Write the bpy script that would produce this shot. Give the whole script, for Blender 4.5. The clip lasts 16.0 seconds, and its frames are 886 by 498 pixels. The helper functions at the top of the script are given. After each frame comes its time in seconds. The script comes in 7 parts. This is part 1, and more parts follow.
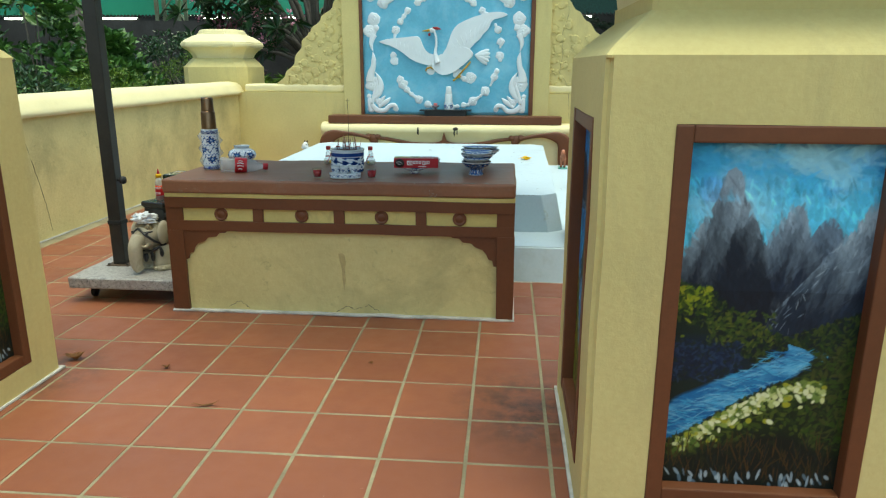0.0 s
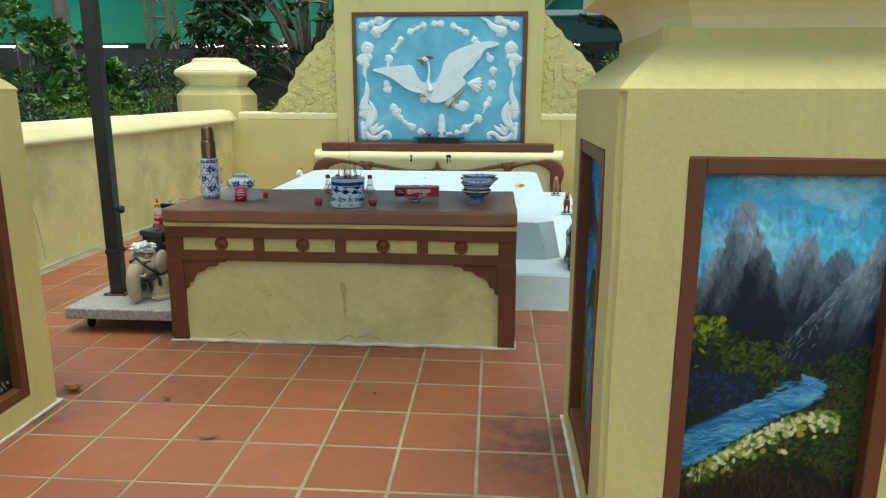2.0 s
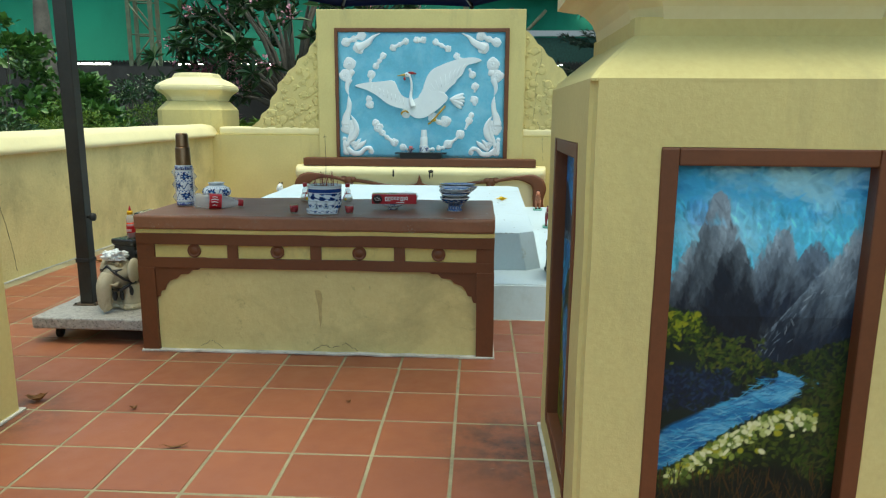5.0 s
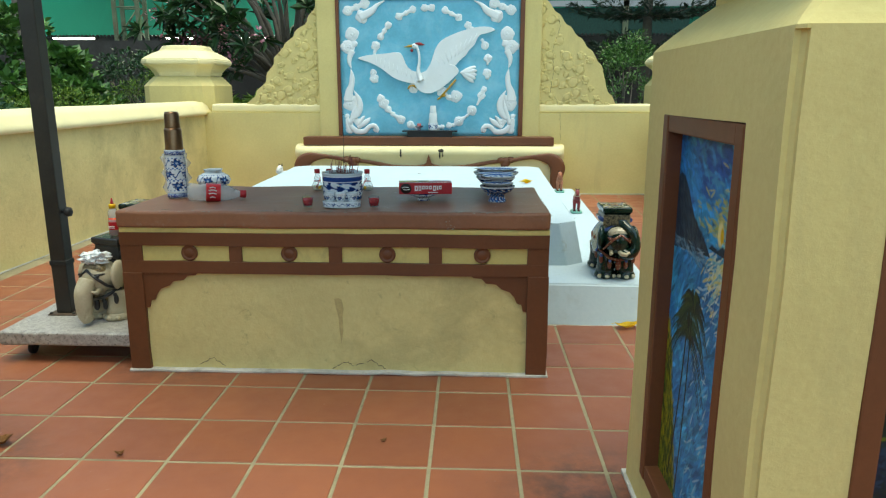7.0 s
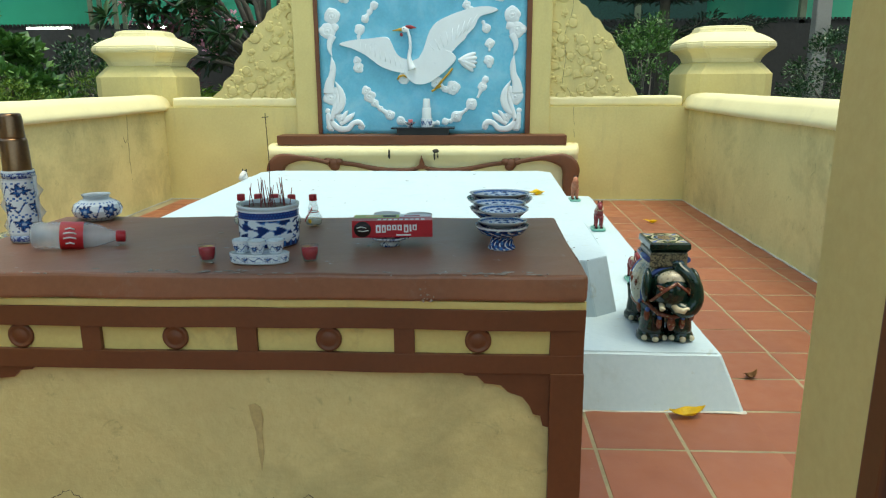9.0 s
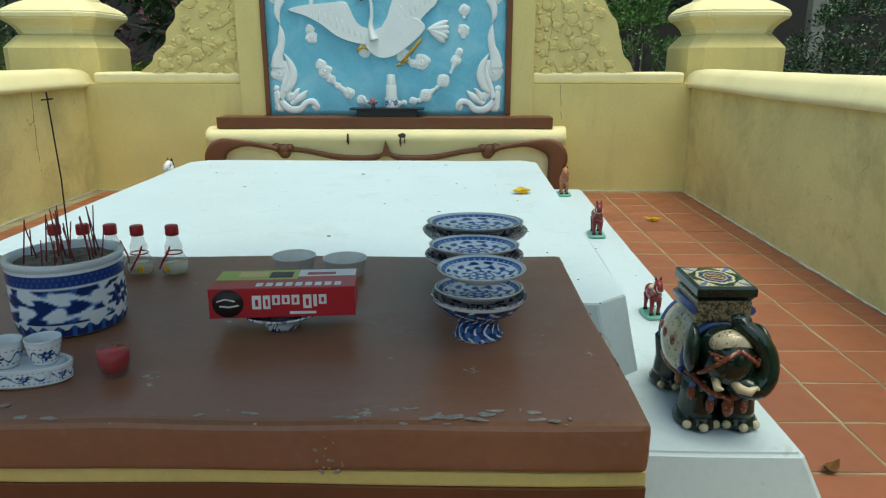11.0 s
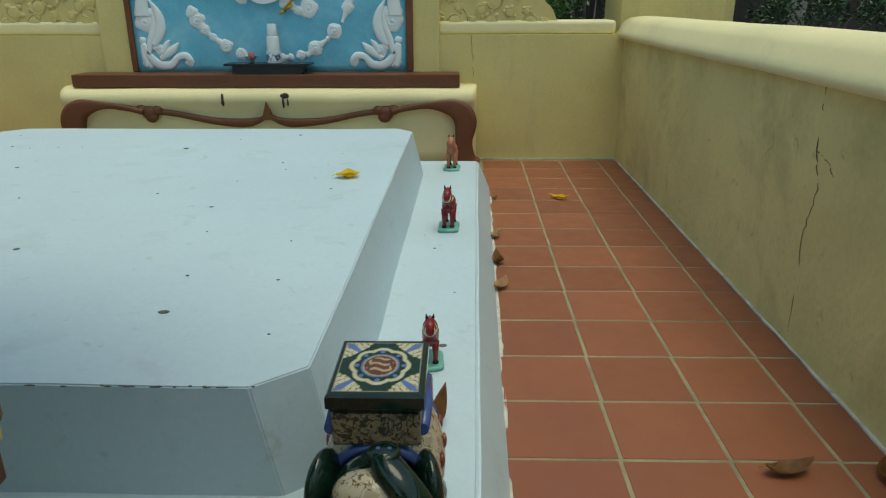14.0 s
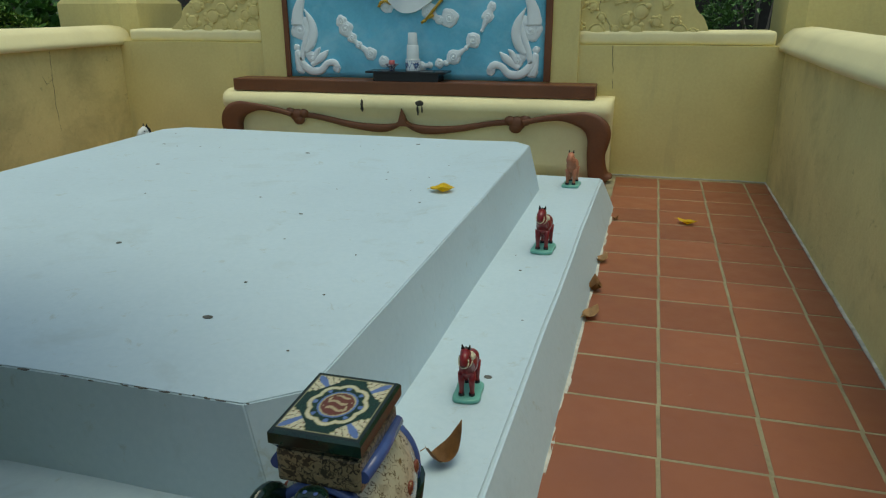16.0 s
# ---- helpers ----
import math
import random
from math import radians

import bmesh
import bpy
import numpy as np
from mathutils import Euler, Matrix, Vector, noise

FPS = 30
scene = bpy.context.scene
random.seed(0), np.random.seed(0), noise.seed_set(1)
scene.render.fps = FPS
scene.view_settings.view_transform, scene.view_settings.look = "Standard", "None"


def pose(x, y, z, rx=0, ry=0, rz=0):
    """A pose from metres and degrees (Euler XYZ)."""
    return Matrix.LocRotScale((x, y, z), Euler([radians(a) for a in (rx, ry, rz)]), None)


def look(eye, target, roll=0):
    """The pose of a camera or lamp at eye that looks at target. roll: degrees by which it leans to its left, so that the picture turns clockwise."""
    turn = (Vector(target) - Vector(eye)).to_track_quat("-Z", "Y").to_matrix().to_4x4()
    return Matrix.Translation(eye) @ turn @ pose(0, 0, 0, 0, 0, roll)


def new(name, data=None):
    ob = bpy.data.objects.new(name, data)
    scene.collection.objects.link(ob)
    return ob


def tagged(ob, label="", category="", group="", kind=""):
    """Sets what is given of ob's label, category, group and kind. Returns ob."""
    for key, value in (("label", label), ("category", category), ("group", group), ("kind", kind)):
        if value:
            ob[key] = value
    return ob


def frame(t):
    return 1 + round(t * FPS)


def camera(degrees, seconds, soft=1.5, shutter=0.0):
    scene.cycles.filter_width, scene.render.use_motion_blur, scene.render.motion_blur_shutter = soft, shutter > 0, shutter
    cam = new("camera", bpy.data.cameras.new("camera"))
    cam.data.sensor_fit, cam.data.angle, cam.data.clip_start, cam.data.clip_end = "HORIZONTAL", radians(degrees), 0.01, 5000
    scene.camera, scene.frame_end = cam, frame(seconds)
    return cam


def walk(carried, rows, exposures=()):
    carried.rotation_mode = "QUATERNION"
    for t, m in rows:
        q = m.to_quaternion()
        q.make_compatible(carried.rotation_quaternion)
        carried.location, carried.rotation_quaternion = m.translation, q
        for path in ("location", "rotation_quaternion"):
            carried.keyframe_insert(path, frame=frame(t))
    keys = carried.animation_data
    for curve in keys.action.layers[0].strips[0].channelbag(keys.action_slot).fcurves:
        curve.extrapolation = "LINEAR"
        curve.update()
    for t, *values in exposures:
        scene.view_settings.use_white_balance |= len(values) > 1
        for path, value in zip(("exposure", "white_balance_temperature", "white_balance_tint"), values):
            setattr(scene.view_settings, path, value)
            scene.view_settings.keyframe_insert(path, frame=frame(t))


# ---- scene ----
cam = camera(64.9, 16.0, soft=1.2)
PATH = [
    (0, (0.038, 0.074, 1.322), (-0.135, 2.001, 0.811), 0.1),
    (0.5, (0.033, 0.089, 1.362), (-0.122, 2.021, 0.869), 0.1),
    (1, (0.025, 0.08, 1.354), (-0.126, 2.017, 0.88), 0.1),
    (1.5, (-0.008, 0.068, 1.357), (-0.154, 2.01, 0.901), 0.1),
    (2, (-0.033, 0.071, 1.338), (-0.173, 2.017, 0.898), 0.1),
    (2.5, (-0.012, 0.072, 1.339), (-0.15, 2.023, 0.919), 0.1),
    (3, (0.008, 0.067, 1.35), (-0.122, 2.022, 0.949), 0.1),
    (3.5, (0.031, 0.05, 1.328), (-0.093, 2.008, 0.94), 0.1),
    (4, (0.02, 0.047, 1.305), (-0.095, 2.005, 0.916), 0.1),
    (4.2, (0.025, 0.059, 1.299), (-0.09, 2.02, 0.924), 0.3),
    (6.3, (-0.15, 0.407, 1.203), (-0.233, 2.36, 0.778), 0.1),
    (6.5, (-0.192, 0.522, 1.232), (-0.275, 2.472, 0.796), 0.1),
    (7, (-0.243, 0.683, 1.244), (-0.322, 2.631, 0.798), 0.0),
    (7.5, (-0.233, 0.949, 1.253), (-0.319, 2.897, 0.808), -0.2),
    (8, (-0.209, 1.201, 1.219), (-0.298, 3.148, 0.77), -0.3),
    (8.2, (-0.231, 1.329, 1.225), (-0.325, 3.275, 0.773), -0.3),
    (10.5, (-0.137, 2.539, 1.238), (-0.18, 4.472, 0.726), -0.1),
    (11, (-0.169, 2.768, 1.196), (-0.192, 4.697, 0.668), -0.0),
    (11.5, (-0.093, 3.084, 1.202), (-0.124, 5.007, 0.654), -0.0),
    (12, (0.091, 3.251, 1.161), (0.051, 5.169, 0.597), -0.1),
    (12.5, (0.248, 3.407, 1.171), (0.217, 5.318, 0.579), -0.1),
    (13, (0.354, 3.543, 1.166), (0.342, 5.444, 0.546), -0.1),
    (13.5, (0.497, 3.569, 1.187), (0.493, 5.461, 0.541), 0.1),
    (14, (0.71, 3.576, 1.197), (0.668, 5.462, 0.533), -0.2),
    (14.5, (0.837, 3.614, 1.201), (0.789, 5.492, 0.513), 0.1),
    (15, (0.847, 3.765, 1.245), (0.738, 5.639, 0.554), 0.2),
    (15.5, (0.847, 3.761, 1.245), (0.533, 5.62, 0.576), -0.2),
    (16, (1.029, 3.701, 1.242), (0.522, 5.521, 0.587), -0.3),
]
walk(cam, [(t, look(eye, target, roll)) for t, eye, target, roll in PATH],
     [(0, 1.20, 7800, -9), (4, 1.10, 7800, -9), (8, 1.30, 8000, -8), (11, 0.93, 8200, -7), (12.5, 0.62, 8100, -7), (16, 0.17, 7800, -9)])

# ---- light ----
world = bpy.data.worlds.new("overcast_sky")
scene.world = world
world.use_nodes = True
wn, wl = world.node_tree.nodes, world.node_tree.links
sky = wn.new("ShaderNodeTexSky")
sky.sky_type = "NISHITA"
sky.sun_disc = False
sky.sun_elevation = radians(80)
sky.sun_rotation = radians(128)
sky.air_density, sky.dust_density, sky.ozone_density = 1.0, 1.5, 1.0
wl.new(sky.outputs["Color"], wn["Background"].inputs["Color"])
wn["Background"].inputs["Strength"].default_value = 0.15
sun = new("sun", bpy.data.lights.new("sun", "SUN"))
sun.data.energy = 1.0
sun.data.angle = radians(40)
sun.data.color = (1.0, 0.98, 0.94)
sun.matrix_world = look((1.9, -1.5, 14), (0, 0, 0))

# ---- materials ----
def shader(name):
    m = bpy.data.materials.new(name)
    m.use_nodes = True
    return m, m.node_tree.nodes, m.node_tree.links, m.node_tree.nodes["Principled BSDF"]


def coords(n, l, scale=1.0, where="Object"):
    tc = n.new("ShaderNodeTexCoord")
    mp = n.new("ShaderNodeMapping")
    s = scale if isinstance(scale, tuple) else (scale,) * 3
    mp.inputs["Scale"].default_value = s
    l.new(tc.outputs[where], mp.inputs["Vector"])
    return mp.outputs["Vector"]


def noise_tex(n, l, vec, scale, detail=4.0, rough=0.55, dist=0.0):
    t = n.new("ShaderNodeTexNoise")
    t.inputs["Scale"].default_value = scale
    t.inputs["Detail"].default_value = detail
    t.inputs["Roughness"].default_value = rough
    t.inputs["Distortion"].default_value = dist
    l.new(vec, t.inputs["Vector"])
    return t.outputs["Fac"]


def ramp(n, l, fac, *stops):
    r = n.new("ShaderNodeValToRGB")
    e = r.color_ramp.elements
    while len(e) < len(stops):
        e.new(0.5)
    for k, (pos, col) in zip(e, stops):
        k.position = pos
        k.color = (*col, 1) if isinstance(col, tuple) else (col, col, col, 1)
    l.new(fac, r.inputs["Fac"])
    return r.outputs["Color"]


def mixed(n, l, fac, a, b, mode="MIX"):
    m = n.new("ShaderNodeMix")
    m.data_type, m.blend_type = "RGBA", mode
    for sock, v in ((m.inputs[0], fac), (m.inputs[6], a), (m.inputs[7], b)):
        if isinstance(v, (int, float)):
            sock.default_value = v
        elif isinstance(v, tuple):
            sock.default_value = (*v, 1)
        else:
            l.new(v, sock)
    return m.outputs[2]


def bumped(n, l, b, height, strength, distance=0.003):
    k = n.new("ShaderNodeBump")
    k.inputs["Strength"].default_value = strength
    k.inputs["Distance"].default_value = distance
    l.new(height, k.inputs["Height"])
    l.new(k.outputs["Normal"], b.inputs["Normal"])


def painted(name, col, rough=0.6, vary=0.15, big=2.0, fine=60.0, bump=0.25, stain=None, stain_scale=3.0, stain_lo=0.58, stain_hi=0.75, stain_amt=0.6, streak=False, dist=0.003, chips=None, chip_at=0.72, smear=None, metal=0.0, island=0.0):
    """Paint or plain stuff with tone at two scales, soft stains, chips and fine relief."""
    m, n, l, b = shader(name)
    v = coords(n, l)
    lo = tuple(c * (1 - vary) for c in col)
    hi = tuple(min(1, c * (1 + vary)) for c in col)
    c = ramp(n, l, noise_tex(n, l, v, big, 5), (0.3, lo), (0.7, hi))
    f = noise_tex(n, l, v, fine, 6, 0.65)
    c = mixed(n, l, 0.5 * vary + 0.05, c, ramp(n, l, f, (0.35, 0.25), (0.65, 0.75)), "OVERLAY")
    if stain:
        sv = coords(n, l, (1, 1, 0.25) if streak else 1.0)
        s = ramp(n, l, noise_tex(n, l, sv, stain_scale, 8, 0.68, 0.4), (stain_lo, 0.0), (stain_hi, stain_amt))
        c = mixed(n, l, s, c, stain)
    if smear:
        s = ramp(n, l, noise_tex(n, l, v, 11.0, 9, 0.72, 0.6), (0.60, 0.0), (0.68, 0.42))
        c = mixed(n, l, s, c, smear)
    if chips:
        s = ramp(n, l, noise_tex(n, l, v, 9.0, 10, 0.75), (chip_at, 0.0), (chip_at + 0.02, 1.0))
        c = mixed(n, l, s, c, chips)
    if island:
        g = n.new("ShaderNodeNewGeometry")
        c = mixed(n, l, 1.0, c, ramp(n, l, g.outputs["Random Per Island"], (0, 1 - island), (1, 1.0)), "MULTIPLY")
    l.new(c, b.inputs["Base Color"])
    b.inputs["Roughness"].default_value = rough
    b.inputs["Metallic"].default_value = metal
    if bump:
        h = mixed(n, l, 0.35, f, noise_tex(n, l, v, big * 6, 5))
        bumped(n, l, b, h, bump, dist)
    return m


def tile_material():
    m, n, l, b = shader("terracotta_tile")
    v = coords(n, l, 1.0, "Object")
    oi = n.new("ShaderNodeObjectInfo")
    add = n.new("ShaderNodeVectorMath")
    add.operation = "MULTIPLY_ADD"
    comb = n.new("ShaderNodeCombineXYZ")
    for k in range(3):
        l.new(oi.outputs["Random"], comb.inputs[k])
    l.new(comb.outputs[0], add.inputs[0])
    add.inputs[1].default_value = (37, 53, 11)
    l.new(v, add.inputs[2])
    v = add.outputs[0]
    c = ramp(n, l, oi.outputs["Random"], (0, (0.235, 0.078, 0.037)), (0.5, (0.27, 0.09, 0.042)), (1, (0.30, 0.103, 0.049)))
    c = mixed(n, l, ramp(n, l, noise_tex(n, l, v, 5, 5), (0.4, 0.0), (0.75, 0.35)), c, (0.20, 0.07, 0.045))
    c = mixed(n, l, ramp(n, l, noise_tex(n, l, v, 26, 9, 0.75, 0.5), (0.66, 0.0), (0.72, 0.40)), c, (0.50, 0.40, 0.33))
    c = mixed(n, l, ramp(n, l, noise_tex(n, l, v, 95, 4, 0.6), (0.70, 0.0), (0.73, 0.5)), c, (0.08, 0.05, 0.04))
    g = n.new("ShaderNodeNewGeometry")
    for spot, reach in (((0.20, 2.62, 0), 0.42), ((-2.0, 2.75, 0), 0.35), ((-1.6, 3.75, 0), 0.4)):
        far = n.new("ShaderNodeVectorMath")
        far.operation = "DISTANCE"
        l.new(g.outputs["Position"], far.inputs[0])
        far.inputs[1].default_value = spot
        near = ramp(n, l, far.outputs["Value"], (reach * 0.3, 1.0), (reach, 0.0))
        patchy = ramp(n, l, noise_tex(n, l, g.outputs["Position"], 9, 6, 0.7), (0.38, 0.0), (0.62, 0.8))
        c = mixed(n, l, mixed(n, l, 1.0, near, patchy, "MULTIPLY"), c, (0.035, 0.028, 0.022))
    l.new(c, b.inputs["Base Color"])
    r = ramp(n, l, noise_tex(n, l, v, 8, 5), (0.3, 0.42), (0.7, 0.62))
    l.new(r, b.inputs["Roughness"])
    bumped(n, l, b, noise_tex(n, l, v, 60, 6), 0.12, 0.002)
    return m


def porcelain(name, scale=55.0, amount=0.5, base=(0.66, 0.71, 0.74), ink=(0.010, 0.038, 0.18), rough=0.14, relief=0.0):
    """Glazed ware with brushed scrolls: thin wandering lines, filled blots and a paler wash."""
    m, n, l, b = shader(name)
    v = coords(n, l)
    pale = tuple(0.45 * c + 0.55 * k for c, k in zip(base, ink))
    w = 0.014 + 0.022 * amount
    line_h = noise_tex(n, l, v, scale, 1.5, 0.45, 0.8)
    lines = ramp(n, l, line_h, (0.46 - w, 0.0), (0.475 - w * 0.5, 1.0), (0.485 + w * 0.5, 1.0), (0.50 + w, 0.0))
    where = ramp(n, l, noise_tex(n, l, v, scale * 0.42, 2), (0.50 - 0.16 * amount, 0.0), (0.56 - 0.16 * amount, 1.0))
    blot = ramp(n, l, noise_tex(n, l, v, scale * 0.75, 3, 0.5, 1.2), (0.66 - 0.13 * amount, 0.0), (0.69 - 0.13 * amount, 1.0))
    wash = ramp(n, l, noise_tex(n, l, v, scale * 0.55, 2, 0.5, 0.6), (0.55, 0.0), (0.66, 0.55))
    c = mixed(n, l, wash, base, pale)
    c = mixed(n, l, mixed(n, l, 1.0, lines, where, "MULTIPLY"), c, ink)
    c = mixed(n, l, blot, c, tuple(min(1, k * 1.5 + 0.004) for k in ink))
    l.new(c, b.inputs["Base Color"])
    b.inputs["Roughness"].default_value = rough
    b.inputs["Coat Weight"].default_value = 0.4
    b.inputs["Coat Roughness"].default_value = 0.06
    if relief:
        bumped(n, l, b, line_h, relief, 0.004)
    return m


def plain(name, col, rough=0.4, metal=0.0, trans=0.0, ior=1.45, vary=0.08, emit=0.0, alpha=1.0):
    m, n, l, b = shader(name)
    v = coords(n, l)
    c = ramp(n, l, noise_tex(n, l, v, 30, 4), (0.3, tuple(k * (1 - vary) for k in col)), (0.7, tuple(min(1, k * (1 + vary)) for k in col)))
    l.new(c, b.inputs["Base Color"])
    b.inputs["Roughness"].default_value = rough
    b.inputs["Metallic"].default_value = metal
    b.inputs["Transmission Weight"].default_value = trans
    b.inputs["IOR"].default_value = ior
    b.inputs["Alpha"].default_value = alpha
    if emit:
        b.inputs["Emission Color"].default_value = (*col, 1)
        b.inputs["Emission Strength"].default_value = emit
    return m


def leaf_material(name, lo, hi, rough=0.45):
    m, n, l, b = shader(name)
    g = n.new("ShaderNodeNewGeometry")
    l.new(ramp(n, l, g.outputs["Random Per Island"], (0, lo), (1, hi)), b.inputs["Base Color"])
    b.inputs["Roughness"].default_value = rough
    b.inputs["Transmission Weight"].default_value = 0.0
    return m


def artwork(name):
    """Oil paint whose colours lie on the canvas mesh."""
    m, n, l, b = shader(name)
    a = n.new("ShaderNodeVertexColor")
    a.layer_name = "paint"
    v = coords(n, l)
    f = noise_tex(n, l, v, 70, 6, 0.7)
    c = mixed(n, l, 0.22, a.outputs["Color"], ramp(n, l, f, (0.3, 0.25), (0.7, 0.75)), "OVERLAY")
    l.new(c, b.inputs["Base Color"])
    b.inputs["Roughness"].default_value = 0.5
    b.inputs["Specular IOR Level"].default_value = 0.3
    bumped(n, l, b, f, 0.35, 0.002)
    return m


CREAM = painted("cream_plaster", (0.65, 0.55, 0.23), 0.75, 0.09, 1.3, 45, 0.55, (0.27, 0.23, 0.14), 2.2, 0.56, 0.85, 0.55, True, 0.004)
CREAM_DIRTY = painted("weathered_cream_plaster", (0.66, 0.56, 0.25), 0.8, 0.10, 2.0, 40, 0.7, (0.26, 0.22, 0.10), 1.5, 0.50, 0.74, 0.6, False, 0.007, smear=(0.24, 0.21, 0.09))
CREAM_PALE = painted("pale_cream_coping", (0.78, 0.70, 0.40), 0.7, 0.07, 2.0, 50, 0.25, (0.34, 0.30, 0.2), 2.5, 0.6, 0.85, 0.4, False, 0.003)
BROWN = painted("brown_paint", (0.140, 0.047, 0.017), 0.5, 0.14, 3.0, 50, 0.3, (0.05, 0.025, 0.015), 5, 0.6, 0.8, 0.4, False, 0.003)
BROWN_WORN = painted("worn_brown_paint", (0.255, 0.112, 0.060), 0.42, 0.13, 2.5, 60, 0.2, (0.26, 0.19, 0.15), 4, 0.55, 0.75, 0.5, False, 0.002, (0.40, 0.38, 0.34), 0.655, (0.30, 0.22, 0.175))
BLUE_FIELD = painted("sky_blue_paint", (0.13, 0.455, 0.62), 0.6, 0.13, 3.0, 40, 0.3, (0.34, 0.62, 0.72), 3.0, 0.48, 0.72, 0.6, False, 0.003)
WHITE_RELIEF = painted("white_relief_paint", (0.74, 0.80, 0.82), 0.55, 0.05, 4.0, 60, 0.2, (0.35, 0.42, 0.46), 8, 0.62, 0.8, 0.4)
SLAB_BLUE = painted("pale_blue_paint", (0.475, 0.595, 0.660), 0.55, 0.04, 1.4, 50, 0.15, (0.30, 0.35, 0.33), 3.4, 0.56, 0.76, 0.4, False, 0.003, (0.13, 0.14, 0.13), 0.70, (0.33, 0.36, 0.30))
PANEL_YELLOW = painted("yellow_cream_paint", (0.64, 0.53, 0.19), 0.7, 0.10, 4.0, 60, 0.35, (0.30, 0.24, 0.10), 7, 0.56, 0.76, 0.6, False, 0.003)
TILE = tile_material()
GROUT = painted("sandy_grout", (0.275, 0.24, 0.145), 0.9, 0.25, 4.0, 80, 0.5, (0.10, 0.09, 0.06), 3, 0.5, 0.7, 0.6)
CEMENT = painted("grey_white_cement", (0.52, 0.51, 0.46), 0.85, 0.2, 6, 60, 0.5, (0.16, 0.15, 0.12), 8, 0.5, 0.7, 0.7)
GRANITE = painted("speckled_granite", (0.36, 0.35, 0.33), 0.45, 0.3, 40.0, 180, 0.1, (0.06, 0.06, 0.06), 120, 0.55, 0.62, 0.8)
DARK_METAL = painted("dark_grey_metal", (0.035, 0.033, 0.030), 0.45, 0.2, 6.0, 90, 0.1, (0.09, 0.07, 0.05), 12, 0.6, 0.8, 0.5, metal=0.3)
RUST = painted("rusty_plate", (0.10, 0.065, 0.04), 0.7, 0.3, 20, 90, 0.3)
RUBBER = plain("black_rubber", (0.018, 0.018, 0.018), 0.6)
BLUE_CLOTH = painted("navy_canopy_cloth", (0.018, 0.035, 0.11), 0.85, 0.12, 2, 200, 0.2)
SOIL = painted("garden_soil", (0.055, 0.045, 0.03), 0.95, 0.35, 1.2, 25, 0.8, (0.03, 0.05, 0.015), 1.5, 0.5, 0.65, 0.7, dist=0.03)
CONCRETE = painted("grey_concrete", (0.30, 0.29, 0.26), 0.85, 0.15, 1.5, 50, 0.4, (0.12, 0.11, 0.09), 2, 0.55, 0.8, 0.6)

# ---- shaping ----
def place(ob, mats, smooth=False):
    for k in mats if isinstance(mats, (list, tuple)) else [mats]:
        ob.data.materials.append(k)
    if smooth:
        ob.data.polygons.foreach_set("use_smooth", [True] * len(ob.data.polygons))
    return ob


def part(name, bm, material, parent=None, label="", smooth=False):
    """Link a bmesh as one mesh object, under a thing or a part if there is one."""
    me = bpy.data.meshes.new(name)
    bm.normal_update()
    bm.to_mesh(me)
    bm.free()
    ob = place(new(name, me), material, smooth)
    ob.parent = parent
    if label:
        ob["label"] = label
    return ob


def root(name, at, label, category, group="", rz=0.0, kind=""):
    ob = new(name)
    ob.matrix_basis = pose(*at, 0, 0, rz)
    return tagged(ob, label, category, group, kind)


def box(bm, x0, x1, y0, y1, z0, z1, bevel=0.0, seg=2, index=0, taper=0.0):
    """A box; taper draws the top in on all sides."""
    co = [(x, y, z) for z, t in ((z0, 0), (z1, taper)) for x, y in ((x0 + t, y0 + t), (x1 - t, y0 + t), (x1 - t, y1 - t), (x0 + t, y1 - t))]
    v = [bm.verts.new(c) for c in co]
    fs = [bm.faces.new([v[i] for i in f]) for f in ((3, 2, 1, 0), (4, 5, 6, 7), (0, 1, 5, 4), (1, 2, 6, 5), (2, 3, 7, 6), (3, 0, 4, 7))]
    for f in fs:
        f.material_index = index
    if bevel:
        es = list({e for f in fs for e in f.edges})
        r = bmesh.ops.bevel(bm, geom=es, offset=bevel, segments=seg, affect="EDGES", profile=0.6, material=-1)
        for f in r["faces"]:
            f.material_index = index
    return bm


def boxed(*a, **k):
    return box(bmesh.new(), *a, **k)


def rings(bm, loops, caps=True, index=0, closed=True):
    """Skin a run of equal point loops."""
    vs = [[bm.verts.new(p) for p in lp] for lp in loops]
    n = len(vs[0])
    for a, b in zip(vs, vs[1:]):
        for i in range(n if closed else n - 1):
            f = bm.faces.new((a[i], a[(i + 1) % n], b[(i + 1) % n], b[i]))
            f.material_index, f.smooth = index, True
    if caps:
        for lp, turn in ((vs[0], True), (vs[-1], False)):
            f = bm.faces.new(lp[::-1] if turn else lp)
            f.material_index = index
    return bm


def lathe(bm, prof, seg=24, at=(0, 0, 0), caps=True, index=0):
    """Turn (radius, height) pairs round z."""
    return rings(bm, [[(at[0] + r * math.cos(2 * math.pi * i / seg), at[1] + r * math.sin(2 * math.pi * i / seg), at[2] + z) for i in range(seg)] for r, z in prof], caps, index)


def turned(prof, seg=24, at=(0, 0, 0)):
    return lathe(bmesh.new(), prof, seg, at)


